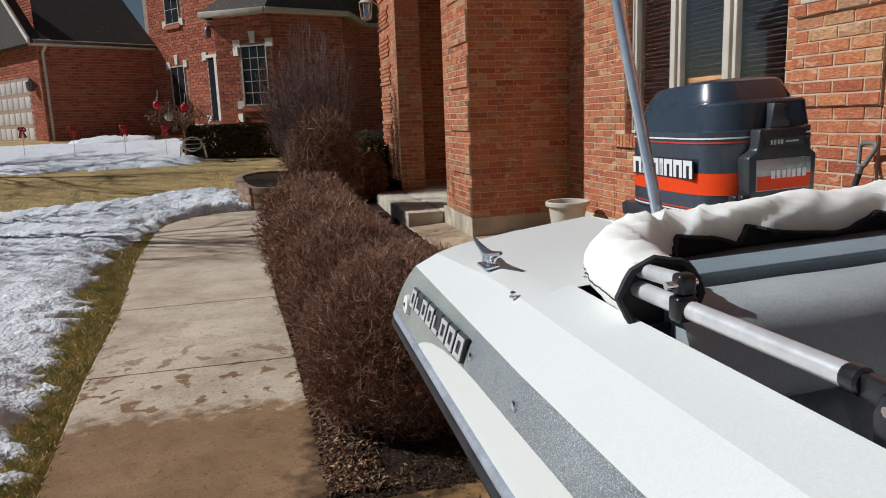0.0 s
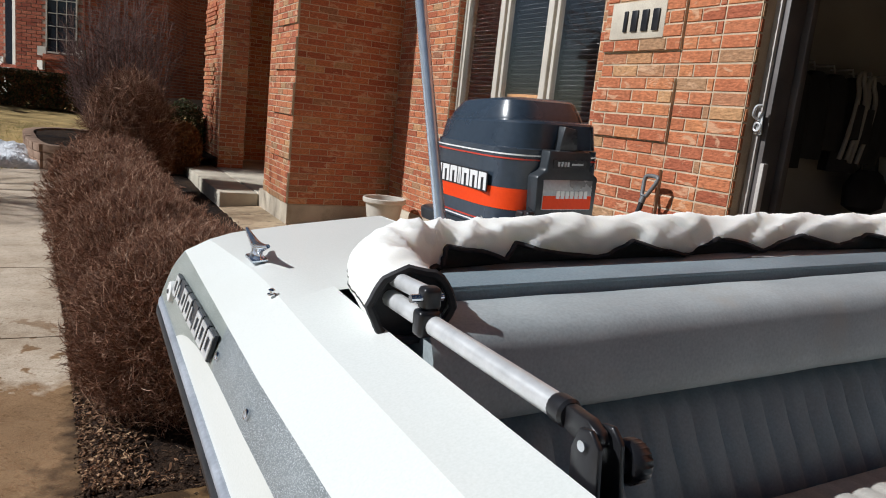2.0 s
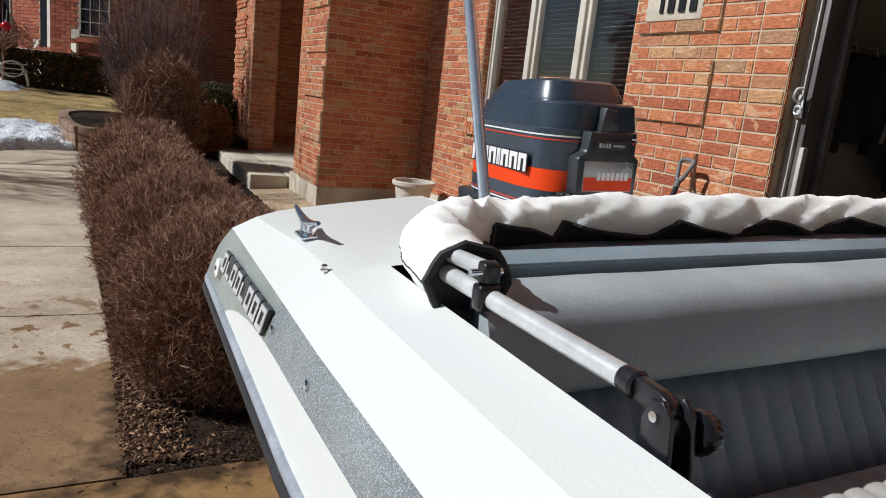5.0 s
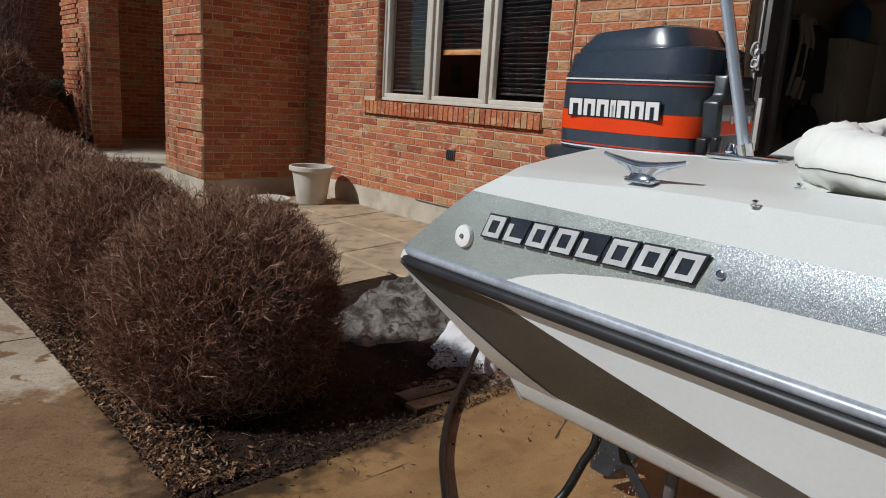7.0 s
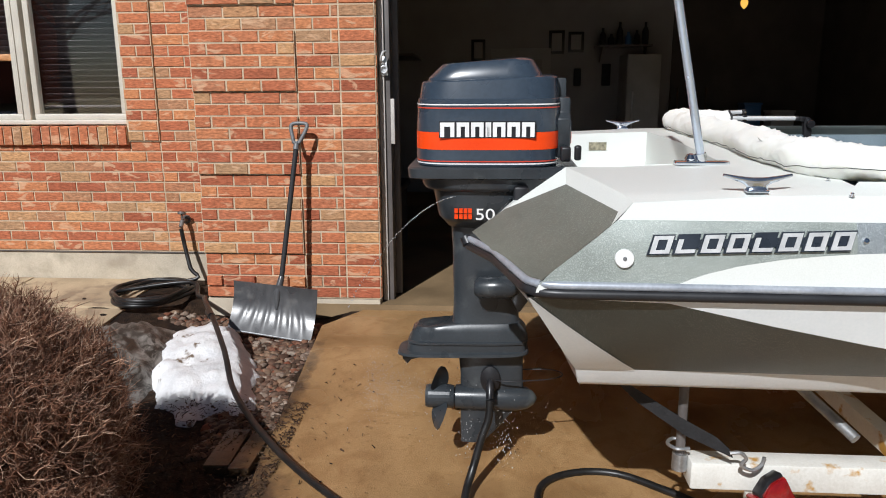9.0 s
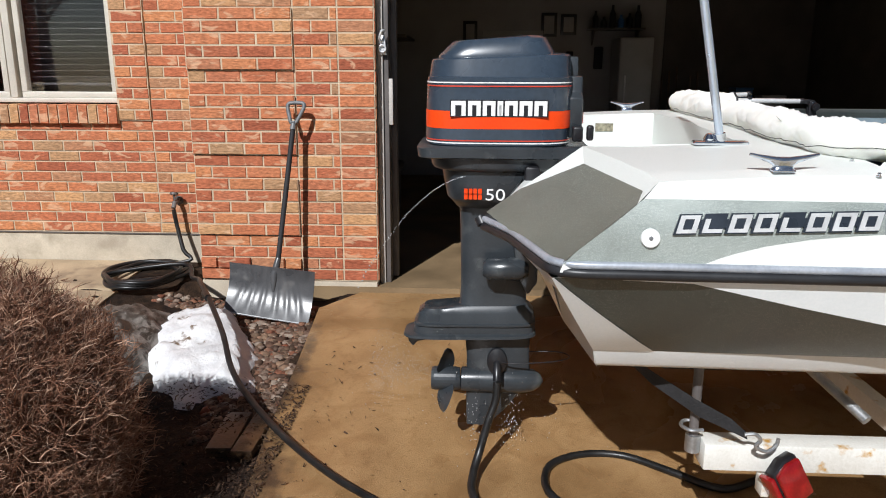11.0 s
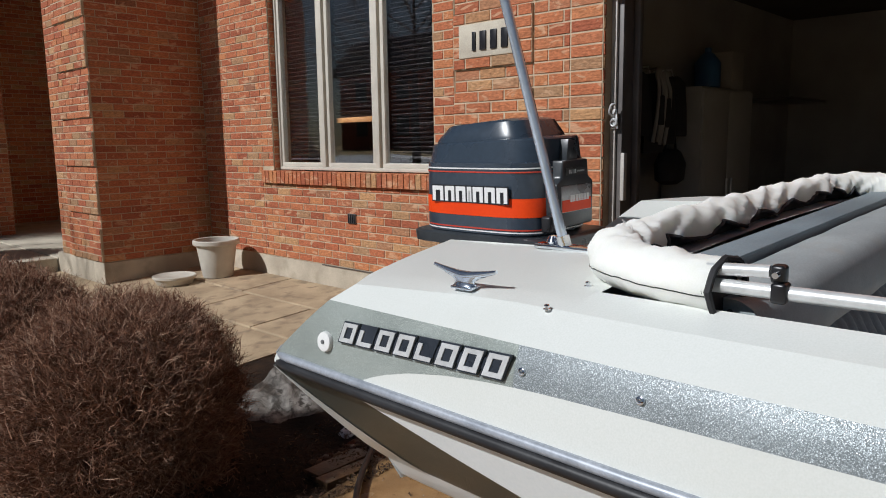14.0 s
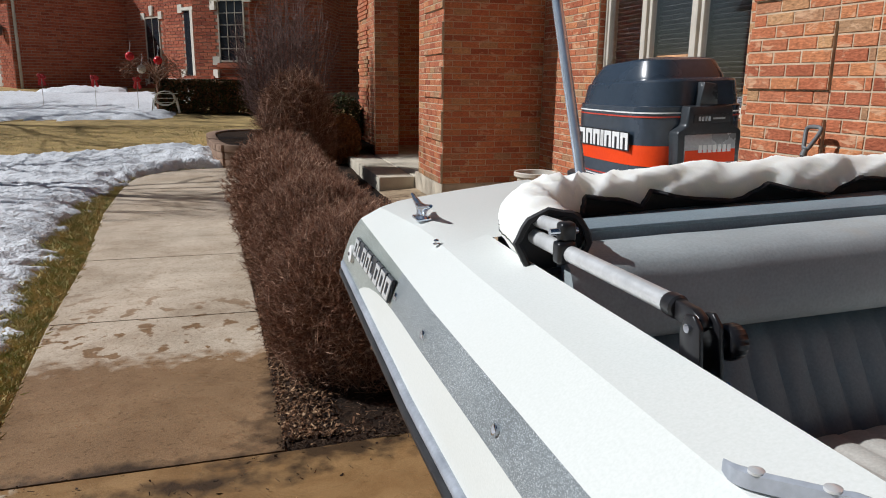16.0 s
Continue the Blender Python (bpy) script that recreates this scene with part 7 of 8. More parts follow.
# ---- snow ----
def snow_patch(name, label, x0, x1, y0, y1, step, depth, inside, material="snow", rough=0.03, seed=0, category="snow", ragged=1.0):
    """A lying patch: its depth fades out where inside() falls below nought."""
    xs, ys = np.arange(x0, x1, step), np.arange(y0, y1, step)
    verts, idx, faces = [], {}, []
    for j, y in enumerate(ys):
        for i, x in enumerate(xs):
            d = inside(x, y) + ragged * (0.22 * noise.noise((x * 1.7, y * 1.7, seed)) + 0.17 * noise.noise((x * 5.5, y * 5.5, seed + 3)))
            d += 0.08 * noise.noise((x * 13, y * 13, seed + 4))
            h = depth(x, y) * min(1.0, max(0.0, d) * 3.2) ** 0.5 if d > 0 else -0.03
            if d > 0:
                h += rough * (noise.noise((x * 4, y * 4, seed + 7)) * 0.7 + 0.6 * noise.noise((x * 11, y * 11, seed + 9)) + 0.5 * noise.noise((x * 27, y * 27, seed + 2))) * min(1, d * 4)
            idx[i, j] = (len(verts), d)
            verts.append((x, y, ground_z(x, y) - bed_drop(x, y) - 0.035 + h))
    for j in range(len(ys) - 1):
        for i in range(len(xs) - 1):
            q = [idx[i, j], idx[i + 1, j], idx[i + 1, j + 1], idx[i, j + 1]]
            if max(v[1] for v in q) > 0:
                faces.append([v[0] for v in q])
    ob = quads_object(name, verts, faces, material, smooth=True)
    return tagged(ob, label, category, kind="stuff")


def along(pts, v):
    """The second number of a table of pairs at v, between its rows."""
    for (a, b), (c, d) in zip(pts, pts[1:]):
        if v <= c:
            return b + (d - b) * max(0.0, (v - a) / (c - a))
    return pts[-1][1]


def left_edge(y):
    """The walk's left edge in x."""
    return along([(b, a) for a, b in edges_l] + [(12.2, -1.66), (12.6, -1.58), (12.95, -1.40), (13.22, -1.10), (13.36, -0.70), (13.42, -0.2)], y)


SNOW_EDGE = [(3.0, -1.30), (4.0, -1.36), (4.9, -1.45), (5.8, -1.63), (6.8, -1.74), (8.3, -1.95), (9.2, -2.0), (11.2, -1.86), (12.4, -1.75), (13.0, -1.45), (13.35, -1.0), (13.55, -0.3)]
SNOW_FAR = [(-9.0, 12.6), (-4.4, 14.1), (-2.3, 14.8), (-1.3, 15.7), (-0.3, 15.1)]


def lawn_snow(x, y):
    near = along(SNOW_EDGE, y) - x
    return min(near, along(SNOW_FAR, x) - y, -0.22 - x, 1.0, (y - 2.95) * 2.0) * 0.9 + 0.05


snow_patch("snow_patch", "melting white snow lying on the lawn beside the walk", -10, -0.15, 2.6, 16.2, 0.05, lambda x, y: 0.13 + 0.09 * max(0, min(1, (y - 11) / 3)), lawn_snow, rough=0.05, ragged=0.75)


def far_snow(x, y):
    return min(1.0, y - 21.0, 27.5 - y, -1.75 - x, x + 18) * 0.6
snow_patch("snow_patch", "white snow bank before the neighbouring house", -16, -1.5, 20, 28.5, 0.16, lambda x, y: 0.14, far_snow, seed=5, rough=0.06)
snow_patch("snow_patch", "bluish snow heap in the shade of the neighbouring wing", -8.5, -3.5, 26.0, 30.5, 0.14, lambda x, y: 0.22, lambda x, y: 1.0 - math.hypot((x + 4.9) / 1.5, (y - 27.6) / 1.0), seed=6, rough=0.06)
snow_patch("snow_patch", "white snow lying on the lawns across the street", -24, -11, 2, 26, 0.4, lambda x, y: 0.14, lambda x, y: min(1.0, y - 3, 25 - y, -12 - x, x + 23) * 0.6, seed=12, rough=0.06)
snow_patch("snow_pile", "white melting snow pile beside the gravel", 1.5, 3.3, 3.05, 4.7, 0.03, lambda x, y: 0.08 + 0.10 * max(0, 1 - math.hypot((x - 2.55) / 0.8, (y - 3.8) / 0.6)), lambda x, y: min(0.88 - math.hypot((x - 2.45) / 0.74, (y - 3.48 - 0.40 * (x - 1.75)) / 0.36), (x - 1.86) * 2.2) + 0.16 * noise.noise((x * 7, y * 7, 1.0)), "snow_grit", seed=8, rough=0.045, ragged=0.55)
snow_patch("dirty_snow_pile", "dirty grey snow pile full of grit behind the shrub", 1.2, 3.2, 3.7, 5.2, 0.04, lambda x, y: 0.07 + 0.19 * max(0, 1 - math.hypot((x - 2.45) / 0.75, (y - 4.35) / 0.5)), lambda x, y: 0.86 - math.hypot((x - 2.30) / 0.80, (y - 4.28) / 0.46), "snow_dirty", seed=9, rough=0.075, ragged=0.8)


# ---- gravel, chips, grass ----
def pebbles(name, label, count, place, size, material, seed, flat=0.6, category="gravel", long=1.0):
    r = random.Random(seed)
    ico = bmesh.new()
    bmesh.ops.create_icosphere(ico, subdivisions=1, radius=1.0)
    bv = [v.co.copy() for v in ico.verts]
    bf = [tuple(v.index for v in f.verts) for f in ico.faces]
    ico.free()
    verts, faces = [], []
    for k in range(count):
        x, y = place(r)
        s = size * (0.5 + 1.7 * r.random() ** 2.2)
        m = Euler((r.uniform(-0.4, 0.4), r.uniform(-0.4, 0.4), r.uniform(0, 6.28))).to_matrix() @ Matrix.Diagonal((s * long * r.uniform(0.8, 1.5), s, s * flat))
        c = Vector((x, y, ground_z(x, y) - (0.0 if flat < 0.3 else bed_drop(x, y) + 0.018) + s * flat * 0.5))
        j = [1 + r.uniform(-0.18, 0.18) for _ in bv]
        q = len(verts)
        verts += [c + m @ (v * g) for v, g in zip(bv, j)]
        faces += [tuple(q + i for i in f) for f in bf]
    return tagged(quads_object(name, verts, faces, material, smooth=True), label, category, kind="stuff")


def in_poly(r, pts):
    a, b, c, d = [Vector(p) for p in pts]
    u, v = r.random(), r.random()
    p = a.lerp(b, u).lerp(d.lerp(c, u), v)
    return p.x, p.y
pebbles("gravel", "wet brown river pebbles beside the apron", 3600, lambda r: in_poly(r, ((1.75, 3.14), (3.2, 3.24), (3.32, 3.75), (1.5, 3.45))), 0.0165, "pebble", 41)
pebbles("gravel", "wet brown river pebbles beside the apron", 500, lambda r: in_poly(r, ((3.0, 3.6), (3.34, 3.3), (3.34, 4.3), (3.2, 4.4))), 0.0165, "pebble", 42)
def shards(name, label, count, place, length, material, seed, category="mulch"):
    """Flat tapered slivers of bark and straw, lying tilted."""
    r = random.Random(seed)
    verts, faces = [], []
    for k in range(count):
        x, y = place(r)
        l, w, t = length * r.uniform(0.3, 1.3), length * r.uniform(0.10, 0.55), length * r.uniform(0.02, 0.05)
        m = Euler((r.gauss(0, 0.5), r.gauss(0, 0.4), r.uniform(0, 6.28))).to_matrix()
        c = Vector((x, y, ground_z(x, y) + 0.003 + 0.012 * r.random()))
        a, b = r.uniform(0.2, 1.0), r.uniform(0.2, 1.0)
        q = len(verts)
        for z in (-t, t):
            for px_, py_ in ((-l, -w * a), (l, -w * b), (l * r.uniform(0.7, 1.0), w * b), (-l * r.uniform(0.7, 1.0), w * a)):
                verts.append(c + m @ Vector((px_ / 2, py_ / 2, z / 2)))
        faces += [(q, q + 3, q + 2, q + 1), (q + 4, q + 5, q + 6, q + 7)] + [(q + i, q + (i + 1) % 4, q + 4 + (i + 1) % 4, q + 4 + i) for i in range(4)]
    return tagged(quads_object(name, verts, faces, material), label, category, kind="stuff")


def walk_edge(r):
    y = 3.1 + 8 * r.random() ** 1.6
    return 0.25 - 0.032 * (y - 3.0) + abs(r.gauss(0, 0.12)) - 0.01, y
shards("bark_chips", "bark chips and dry leaf litter edging the bed", 13000, walk_edge, 0.034, "chip", 43)
shards("bark_chips", "dark bark chips scattered over the mulch bed", 4200, lambda r: (r.uniform(0.2, 2.0), 3.02 + 0.75 * r.random() ** 1.5), 0.022, "chip_dark", 44)
shards("leaf_litter", "few dry leaf scraps on the wet concrete", 190, lambda r: (r.uniform(-0.9, 2.6), 2.99 - abs(r.gauss(0, 0.30)) ** 1.3), 0.020, "chip_dark", 45, "leaf litter")


def grass(name, label, count, place, height, seed):
    r = random.Random(seed)
    verts, faces = [], []
    for k in range(count):
        x, y = place(r)
        z = ground_z(x, y) - 0.04
        h = height * r.uniform(0.4, 1.3)
        a = r.uniform(0, 6.28)
        w = r.uniform(0.0025, 0.005)
        lean_x, lean_y = r.gauss(0, 0.6) * h, r.gauss(0, 0.6) * h
        q = len(verts)
        verts += [(x - w * math.cos(a), y - w * math.sin(a), z), (x + w * math.cos(a), y + w * math.sin(a), z), (x + lean_x * 0.5 + w * 0.6 * math.cos(a), y + lean_y * 0.5, z + h * 0.7), (x + lean_x, y + lean_y, z + h)]
        faces += [(q, q + 1, q + 2), (q, q + 2, q + 3)]
    return tagged(quads_object(name, verts, faces, "blade"), label, "grass", kind="stuff")
def verge(r):
    y = 2.9 + 10.5 * r.random() ** 1.35
    return left_edge(y) - abs(r.gauss(0, 0.36)) - 0.01, y
grass("grass_verge", "matted tan and green grass along the walk", 30000, verge, 0.055, 51)
def past_walk(r):
    x = r.uniform(-6, 0)
    return x, 13.6 + r.random() * 6
grass("lawn_grass", "short dormant lawn grass beyond the snow", 14000, past_walk, 0.028, 52)

# wet boards edging the gravel beside the apron
for x, y, w, l, a in ((1.55, 3.172, 0.092, 0.38, 1), (1.56, 3.285, 0.112, 0.36, 4)):
    bd = thing("edging_board", "wet dark brown wooden board lying beside the apron", "board", pose(x, y, ground_z(x, y) - 0.012, 0, 1.5, a), group="edging boards")
    part("plank", cube((-l / 2, -w / 2, -0.02), (l / 2, w / 2, 0.022), 0.004), "wet_board", bd)

# ---- neighbouring house ----
HO = Vector((-4.52, 31.5, 0))
HU, HN = Vector((0.57, -0.82, 0)).normalized(), Vector((-0.82, -0.57, 0)).normalized()
HZ = 1.0
hm = Matrix(((HU.x, -HN.x, 0, HO.x), (HU.y, -HN.y, 0, HO.y), (0, 0, 1, HZ), (0, 0, 0, 1)))
house = thing("neighbour_house", "two-storey red brick house with a turret bay and garage wing", "house", hm)
# local axes: x along the entrance front, y into the house, z up


def far_wall(name, lo, hi):
    """The mortar body of a far wall; its courses stand a little proud."""
    return part(name, cube(lo, hi), "far_mortar", house)


def course_wall(lo_x, hi_x, z0, z1, y, holes=(), along="x", flip=1, off=0.0, course=0.105, length=0.31):
    """Brick courses of a far wall, joined, on the plane y (or x)."""
    verts, faces = [], []
    row, z = 0, z0
    while z < z1 - 0.02:
        a = lo_x - (length / 2 if row % 2 else 0)
        while a < hi_x:
            s0, s1 = max(a, lo_x), min(a + length, hi_x)
            mid_u, mid_z = (s0 + s1) / 2, z + course / 2
            if s1 - s0 > 0.03 and not any(h[0] < mid_u < h[1] and h[2] < mid_z < h[3] for h in holes):
                k = len(verts)
                j = 0.020
                o = y - 0.014 * flip
                for u, zz in ((s0 + j / 2, z + j / 2), (s1 - j / 2, z + j / 2), (s1 - j / 2, z + course - j / 2), (s0 + j / 2, z + course - j / 2)):
                    verts.append((u, o, zz) if along == "x" else (o, u, zz))
                for u, zz in ((s0 + j / 2, z + j / 2), (s1 - j / 2, z + j / 2), (s1 - j / 2, z + course - j / 2), (s0 + j / 2, z + course - j / 2)):
                    verts.append((u, y, zz) if along == "x" else (y, u, zz))
                faces += [(k, k + 1, k + 2, k + 3), (k, k + 4, k + 5, k + 1), (k + 1, k + 5, k + 6, k + 2), (k + 2, k + 6, k + 7, k + 3), (k + 3, k + 7, k + 4, k)]
            a += length
        z += course
        row += 1
    ob = quads_object("brickwork", verts, faces, "far_brick", house)
    ob["kind"] = "stuff"


def far_window(u0, u1, z0, z1, y, cols, rows_, name="window"):
    w = part(name, cube((u0, y - 0.02, z0), (u1, y + 0.05, z1)), "far_glass", house, "dark small-paned window")
    f = 0.045
    for lo, hi in (((u0 - f, y - 0.05, z0 - f), (u1 + f, y + 0.02, z0)), ((u0 - f, y - 0.05, z1), (u1 + f, y + 0.02, z1 + f)), ((u0 - f, y - 0.05, z0), (u0, y + 0.02, z1)), ((u1, y - 0.05, z0), (u1 + f, y + 0.02, z1))):
        part("frame", cube(lo, hi), "gutter", w)
    for k in range(1, cols):
        u = u0 + (u1 - u0) * k / cols
        part("muntin", cube((u - 0.010, y - 0.035, z0), (u + 0.010, y - 0.021, z1)), "gutter", w)
    for k in range(1, rows_):
        z = z0 + (z1 - z0) * k / rows_
        part("muntin", cube((u0, y - 0.035, z - 0.010), (u1, y - 0.021, z + 0.010)), "gutter", w)
    return w


def stones(u0, u1, z0, z1, y):
    for u, z in ((u0 - 0.16, z1 - 0.02), (u1 + 0.16, z1 - 0.02), (u0 - 0.16, z0 - 0.12), (u1 + 0.16, z0 - 0.12)):
        part("corner_stone", cube((u - 0.13, y - 0.06, z - 0.02), (u + 0.13, y + 0.02, z + 0.24)), "limestone", house)
    m = (u0 + u1) / 2
    part("key_stone", prism([(m - 0.08, z1 + 0.10), (m + 0.08, z1 + 0.10), (m + 0.13, z1 + 0.46), (m - 0.13, z1 + 0.46)], "y", y - 0.07, y + 0.02), "limestone", house)
    part("sill", cube((u0 - 0.1, y - 0.10, z0 - 0.22), (u1 + 0.1, y + 0.02, z0 - 0.08)), "far_brick", house)


# entrance front (two planes), then the turret bay and the garage wing
FRONT, ENTRY = 0.7, -0.56
far_wall("front_wall", (-0.3, FRONT, -0.6), (8.0, FRONT + 0.3, 7.6))
course_wall(0.0, 5.0, 0.0, 7.4, FRONT, holes=((1.40, 2.50, 0.1, 2.75), (1.40, 2.50, 4.2, 5.9)))
far_window(1.48, 2.42, 0.3, 2.65, FRONT, 2, 1, "sidelight")
stones(1.48, 2.42, 0.3, 2.65, FRONT)
far_window(1.48, 2.42, 4.3, 5.8, FRONT, 2, 3)
stones(1.48, 2.42, 4.3, 5.8, FRONT)
far_wall("entry_wall", (5.0, ENTRY, -0.6), (7.85, FRONT, 7.6))
course_wall(5.0, 7.85, 0.0, 7.4, ENTRY, holes=((6.10, 7.80, 0.3, 2.75), (6.3, 7.4, 4.5, 6.0)))
far_window(6.3, 7.2, 4.6, 5.9, ENTRY, 2, 2)
stones(6.20, 7.75, 0.62, 2.6, ENTRY)
door = part("door", cube((6.80, ENTRY - 0.03, 0.45), (7.65, ENTRY + 0.05, 2.55)), "door_wood", house, "varnished wooden front door")
part("door_frame", cube((6.65, ENTRY - 0.08, 0.45), (6.795, ENTRY + 0.05, 2.62)), "limestone", door)
part("door_frame", cube((6.15, ENTRY - 0.08, 2.62), (7.75, ENTRY + 0.05, 2.72)), "limestone", door)
part("side_pane", cube((6.21, ENTRY - 0.02, 0.45), (6.64, ENTRY + 0.05, 2.60)), "far_glass", door)
for z0, z1 in ((0.6, 1.25), (1.4, 2.4)):
    part("door_panel", cube((6.93, ENTRY - 0.05, z0), (7.53, ENTRY - 0.029, z1), 0.01), "door_wood", door)
part("entry_step", cube((5.95, ENTRY - 0.9, -0.4), (8.05, ENTRY - 0.01, 0.44)), "limestone", house)
bm = bmesh.new()
tube(bm, [(7.25 + 0.20 * math.cos(a), ENTRY - 0.09, 1.95 + 0.20 * math.sin(a)) for a in [0.5 * k for k in range(14)]], 0.05, 8)
part("wreath", bm, "yew", door, "green wreath with a red bow")
part("bow", prism([(7.17, 1.80), (7.33, 1.80), (7.37, 1.30), (7.25, 1.50), (7.13, 1.28)], "y", ENTRY - 0.16, ENTRY - 0.12), "ribbon", door)
porch_lamp = part("porch_lamp", lathe([(0.04, 0), (0.09, 0.04), (0.12, 0.26), (0.08, 0.32), (0.02, 0.40)], 8, (6.75, ENTRY - 0.26, 3.2)), "trim_dark", house, "dark carriage lamp")
part("lamp_arm", tube_bm([(6.75, ENTRY, 3.52), (6.75, ENTRY - 0.26, 3.6)], 0.025, 6), "trim_dark", porch_lamp)
# turret bay: one lit facet carries the window, the next ones turn away
inv = hm.inverted()
TW = [inv @ Vector(p) for p in ((-0.5, 27.6, 0), (-1.11, 25.1, 0), (0.63, 24.0, 0), (2.97, 24.9, 0), (3.9, 27.5, 0), (9.0, 29.0, 0))]


WB, WT = 1.02, 2.82


def facet(a, b, z0, z1, window=False):
    """One wall of the bay between two corners."""
    d = b - a
    ln = Vector((d.x, d.y)).length
    m = pose(a.x, a.y, 0, 0, 0, math.degrees(math.atan2(d.y, d.x)))
    made = [part("turret_wall", cube((0, 0, z0), (ln, 0.25, z1)), "far_mortar", house)]
    before = set(house.children)
    course_wall(0.0, ln, max(z0, 0.0), z1 - 0.02, 0.0, holes=((0.88, 1.90, WB - 0.08, WT + 0.1),) if window else ())
    if window:
        far_window(0.96, 1.82, WB, WT, 0.0, 3, 5)
        stones(0.96, 1.82, WB, WT, 0.0)
    for o in made + [o for o in house.children if o not in before]:
        o.matrix_basis = m


for k, (a, b) in enumerate(zip(TW, TW[1:])):
    facet(a, b, -0.6, 3.78, k == 1)
centre_t = sum(TW[1:5], Vector()) / 4
ov = [p + (p - centre_t) * 0.16 for p in TW]
bm = bmesh.new()
base = [bm.verts.new((p.x, p.y, 3.93)) for p in ov]
top = [bm.verts.new((centre_t.x + (p.x - centre_t.x) * 0.25, centre_t.y + (p.y - centre_t.y) * 0.25, 5.6)) for p in ov]
for k in range(5):
    bm.faces.new((base[k], base[k + 1], top[k + 1], top[k]))
part("turret_roof", bm, "shingle", house, "hipped shingle roof of the bay", smooth=0)
for a, b in zip(ov, ov[1:]):
    d = b - a
    m = pose(a.x, a.y, 3.77, 0, 0, math.degrees(math.atan2(d.y, d.x)))
    ln = Vector((d.x, d.y)).length
    part("gutter", cube((0, -0.06, 0), (ln, 0.10, 0.18), 0.02), "gutter", house).matrix_basis = m
    part("soffit", cube((0, 0.10, 0), (ln, 0.55, 0.05)), "gutter", house).matrix_basis = m
q = TW[3]
part("downspout", tube_bm([(q.x - 0.1, q.y - 0.25, 3.75), (q.x - 0.1, q.y - 0.08, 3.45), (q.x - 0.1, q.y - 0.08, 0.0)], 0.06, 8), "gutter", house, "painted downspout")
# garage wing: its shaded flank and the door front
far_wall("wing_flank", (-0.3, -3.6, -0.6), (0.0, 0.7, 3.6))
course_wall(-3.6, 0.7, 0.0, 3.55, 0.0, along="y", flip=-1)
far_wall("wing_front", (-7.5, -3.6, -0.6), (-0.3, -3.3, 3.6))
course_wall(-7.5, 0.0, 0.0, 5.2, -3.6, holes=((-6.8, -1.15, 0.0, 2.45),))
gdoor = part("garage_door", cube((-6.8, -3.55, 0.0), (-1.15, -3.45, 2.4)), "wing_door", house, "pale panelled garage door")
for i in range(9):
    for j in range(4):
        part("panel", cube((-6.70 + i * 0.615, -3.615, 0.08 + j * 0.585), (-6.18 + i * 0.615, -3.55, 0.54 + j * 0.585), 0.03), "wing_door", gdoor)
part("wing_gutter", cube((0.0, -3.9, 3.42), (0.48, 0.68, 3.62), 0.03), "gutter", house, "painted gutter and fascia")
part("wing_downspout", tube_bm([(0.34, -3.4, 3.45), (0.08, -3.45, 3.2), (0.08, -3.45, 0.0)], 0.055, 8), "gutter", house, "painted downspout")
part("wing_roof", prism([(0.48, 3.58), (-3.75, 7.2), (-8.0, 3.58), (-8.0, 3.48), (0.48, 3.48)], "y", -4.0, 0.68), "shingle", house, "dark shingle roof of the wing", smooth=0)
part("barge_board", prism([(0.53, 3.64), (-3.75, 7.34), (-3.75, 7.10), (0.53, 3.44)], "y", -4.08, -4.0), "limestone", house)
part("main_roof", prism([(-0.5, 7.5), (8.4, 7.5), (8.4, 7.6), (4.0, 10.6), (-0.5, 7.6)], "y", -1.1, 6.0), "shingle", house, smooth=0)
part("wing_lamp", lathe([(0.06, 0), (0.14, 0.05), (0.16, 0.34), (0.03, 0.48)], 8, (-0.6, -3.78, 1.85)), "trim_dark", house)
# clipped hedge and ornaments before it
def at_house(u, v, z=0.0):
    p = hm @ Vector((u, v, 0))
    return Vector((p.x, p.y, ground_z(p.x, p.y) + z))
hp = Vector((-0.62, 22.5, 0))
leaf_shrub("clipped_hedge", "long low clipped evergreen hedge before the house", hp.x, hp.y, 1.45, 0.42, 0.88, 15000, 61, "hedge_leaf", 0.065, boxy=True, rot=-16, stem=False)
# small ornamental tree with baubles
tp = Vector((-2.10, 22.4, 0))
tree = thing("ornamental_tree", "small bare weeping tree with a thin trunk", "tree", pose(tp.x, tp.y, ground_z(tp.x, tp.y) - 0.03))
rows = [(Vector((0, 0, 0)), Vector((0.03, 0, 0.55)), Vector((0, 0, 1.15)), 0.045)]
ro = random.Random(71)
for k in range(34):
    a = ro.uniform(0, 6.28)
    s0 = Vector((0, 0, ro.uniform(0.8, 1.1)))
    m = s0 + Vector((0.45 * math.cos(a), 0.45 * math.sin(a), ro.uniform(0.2, 0.7)))
    e = s0 + Vector((0.95 * math.cos(a), 0.95 * math.sin(a), ro.uniform(-0.3, 0.55)))
    rows.append((s0, m, e, 0.014))
    for j in range(7):
        p = m.lerp(e, ro.random())
        rows.append((p, p + rand_dir(ro) * 0.12, p + rand_dir(ro) * 0.3 - Vector((0, 0, 0.12)), 0.006))
stick_mesh("branchwork", rows, "twig", tree, kind="")
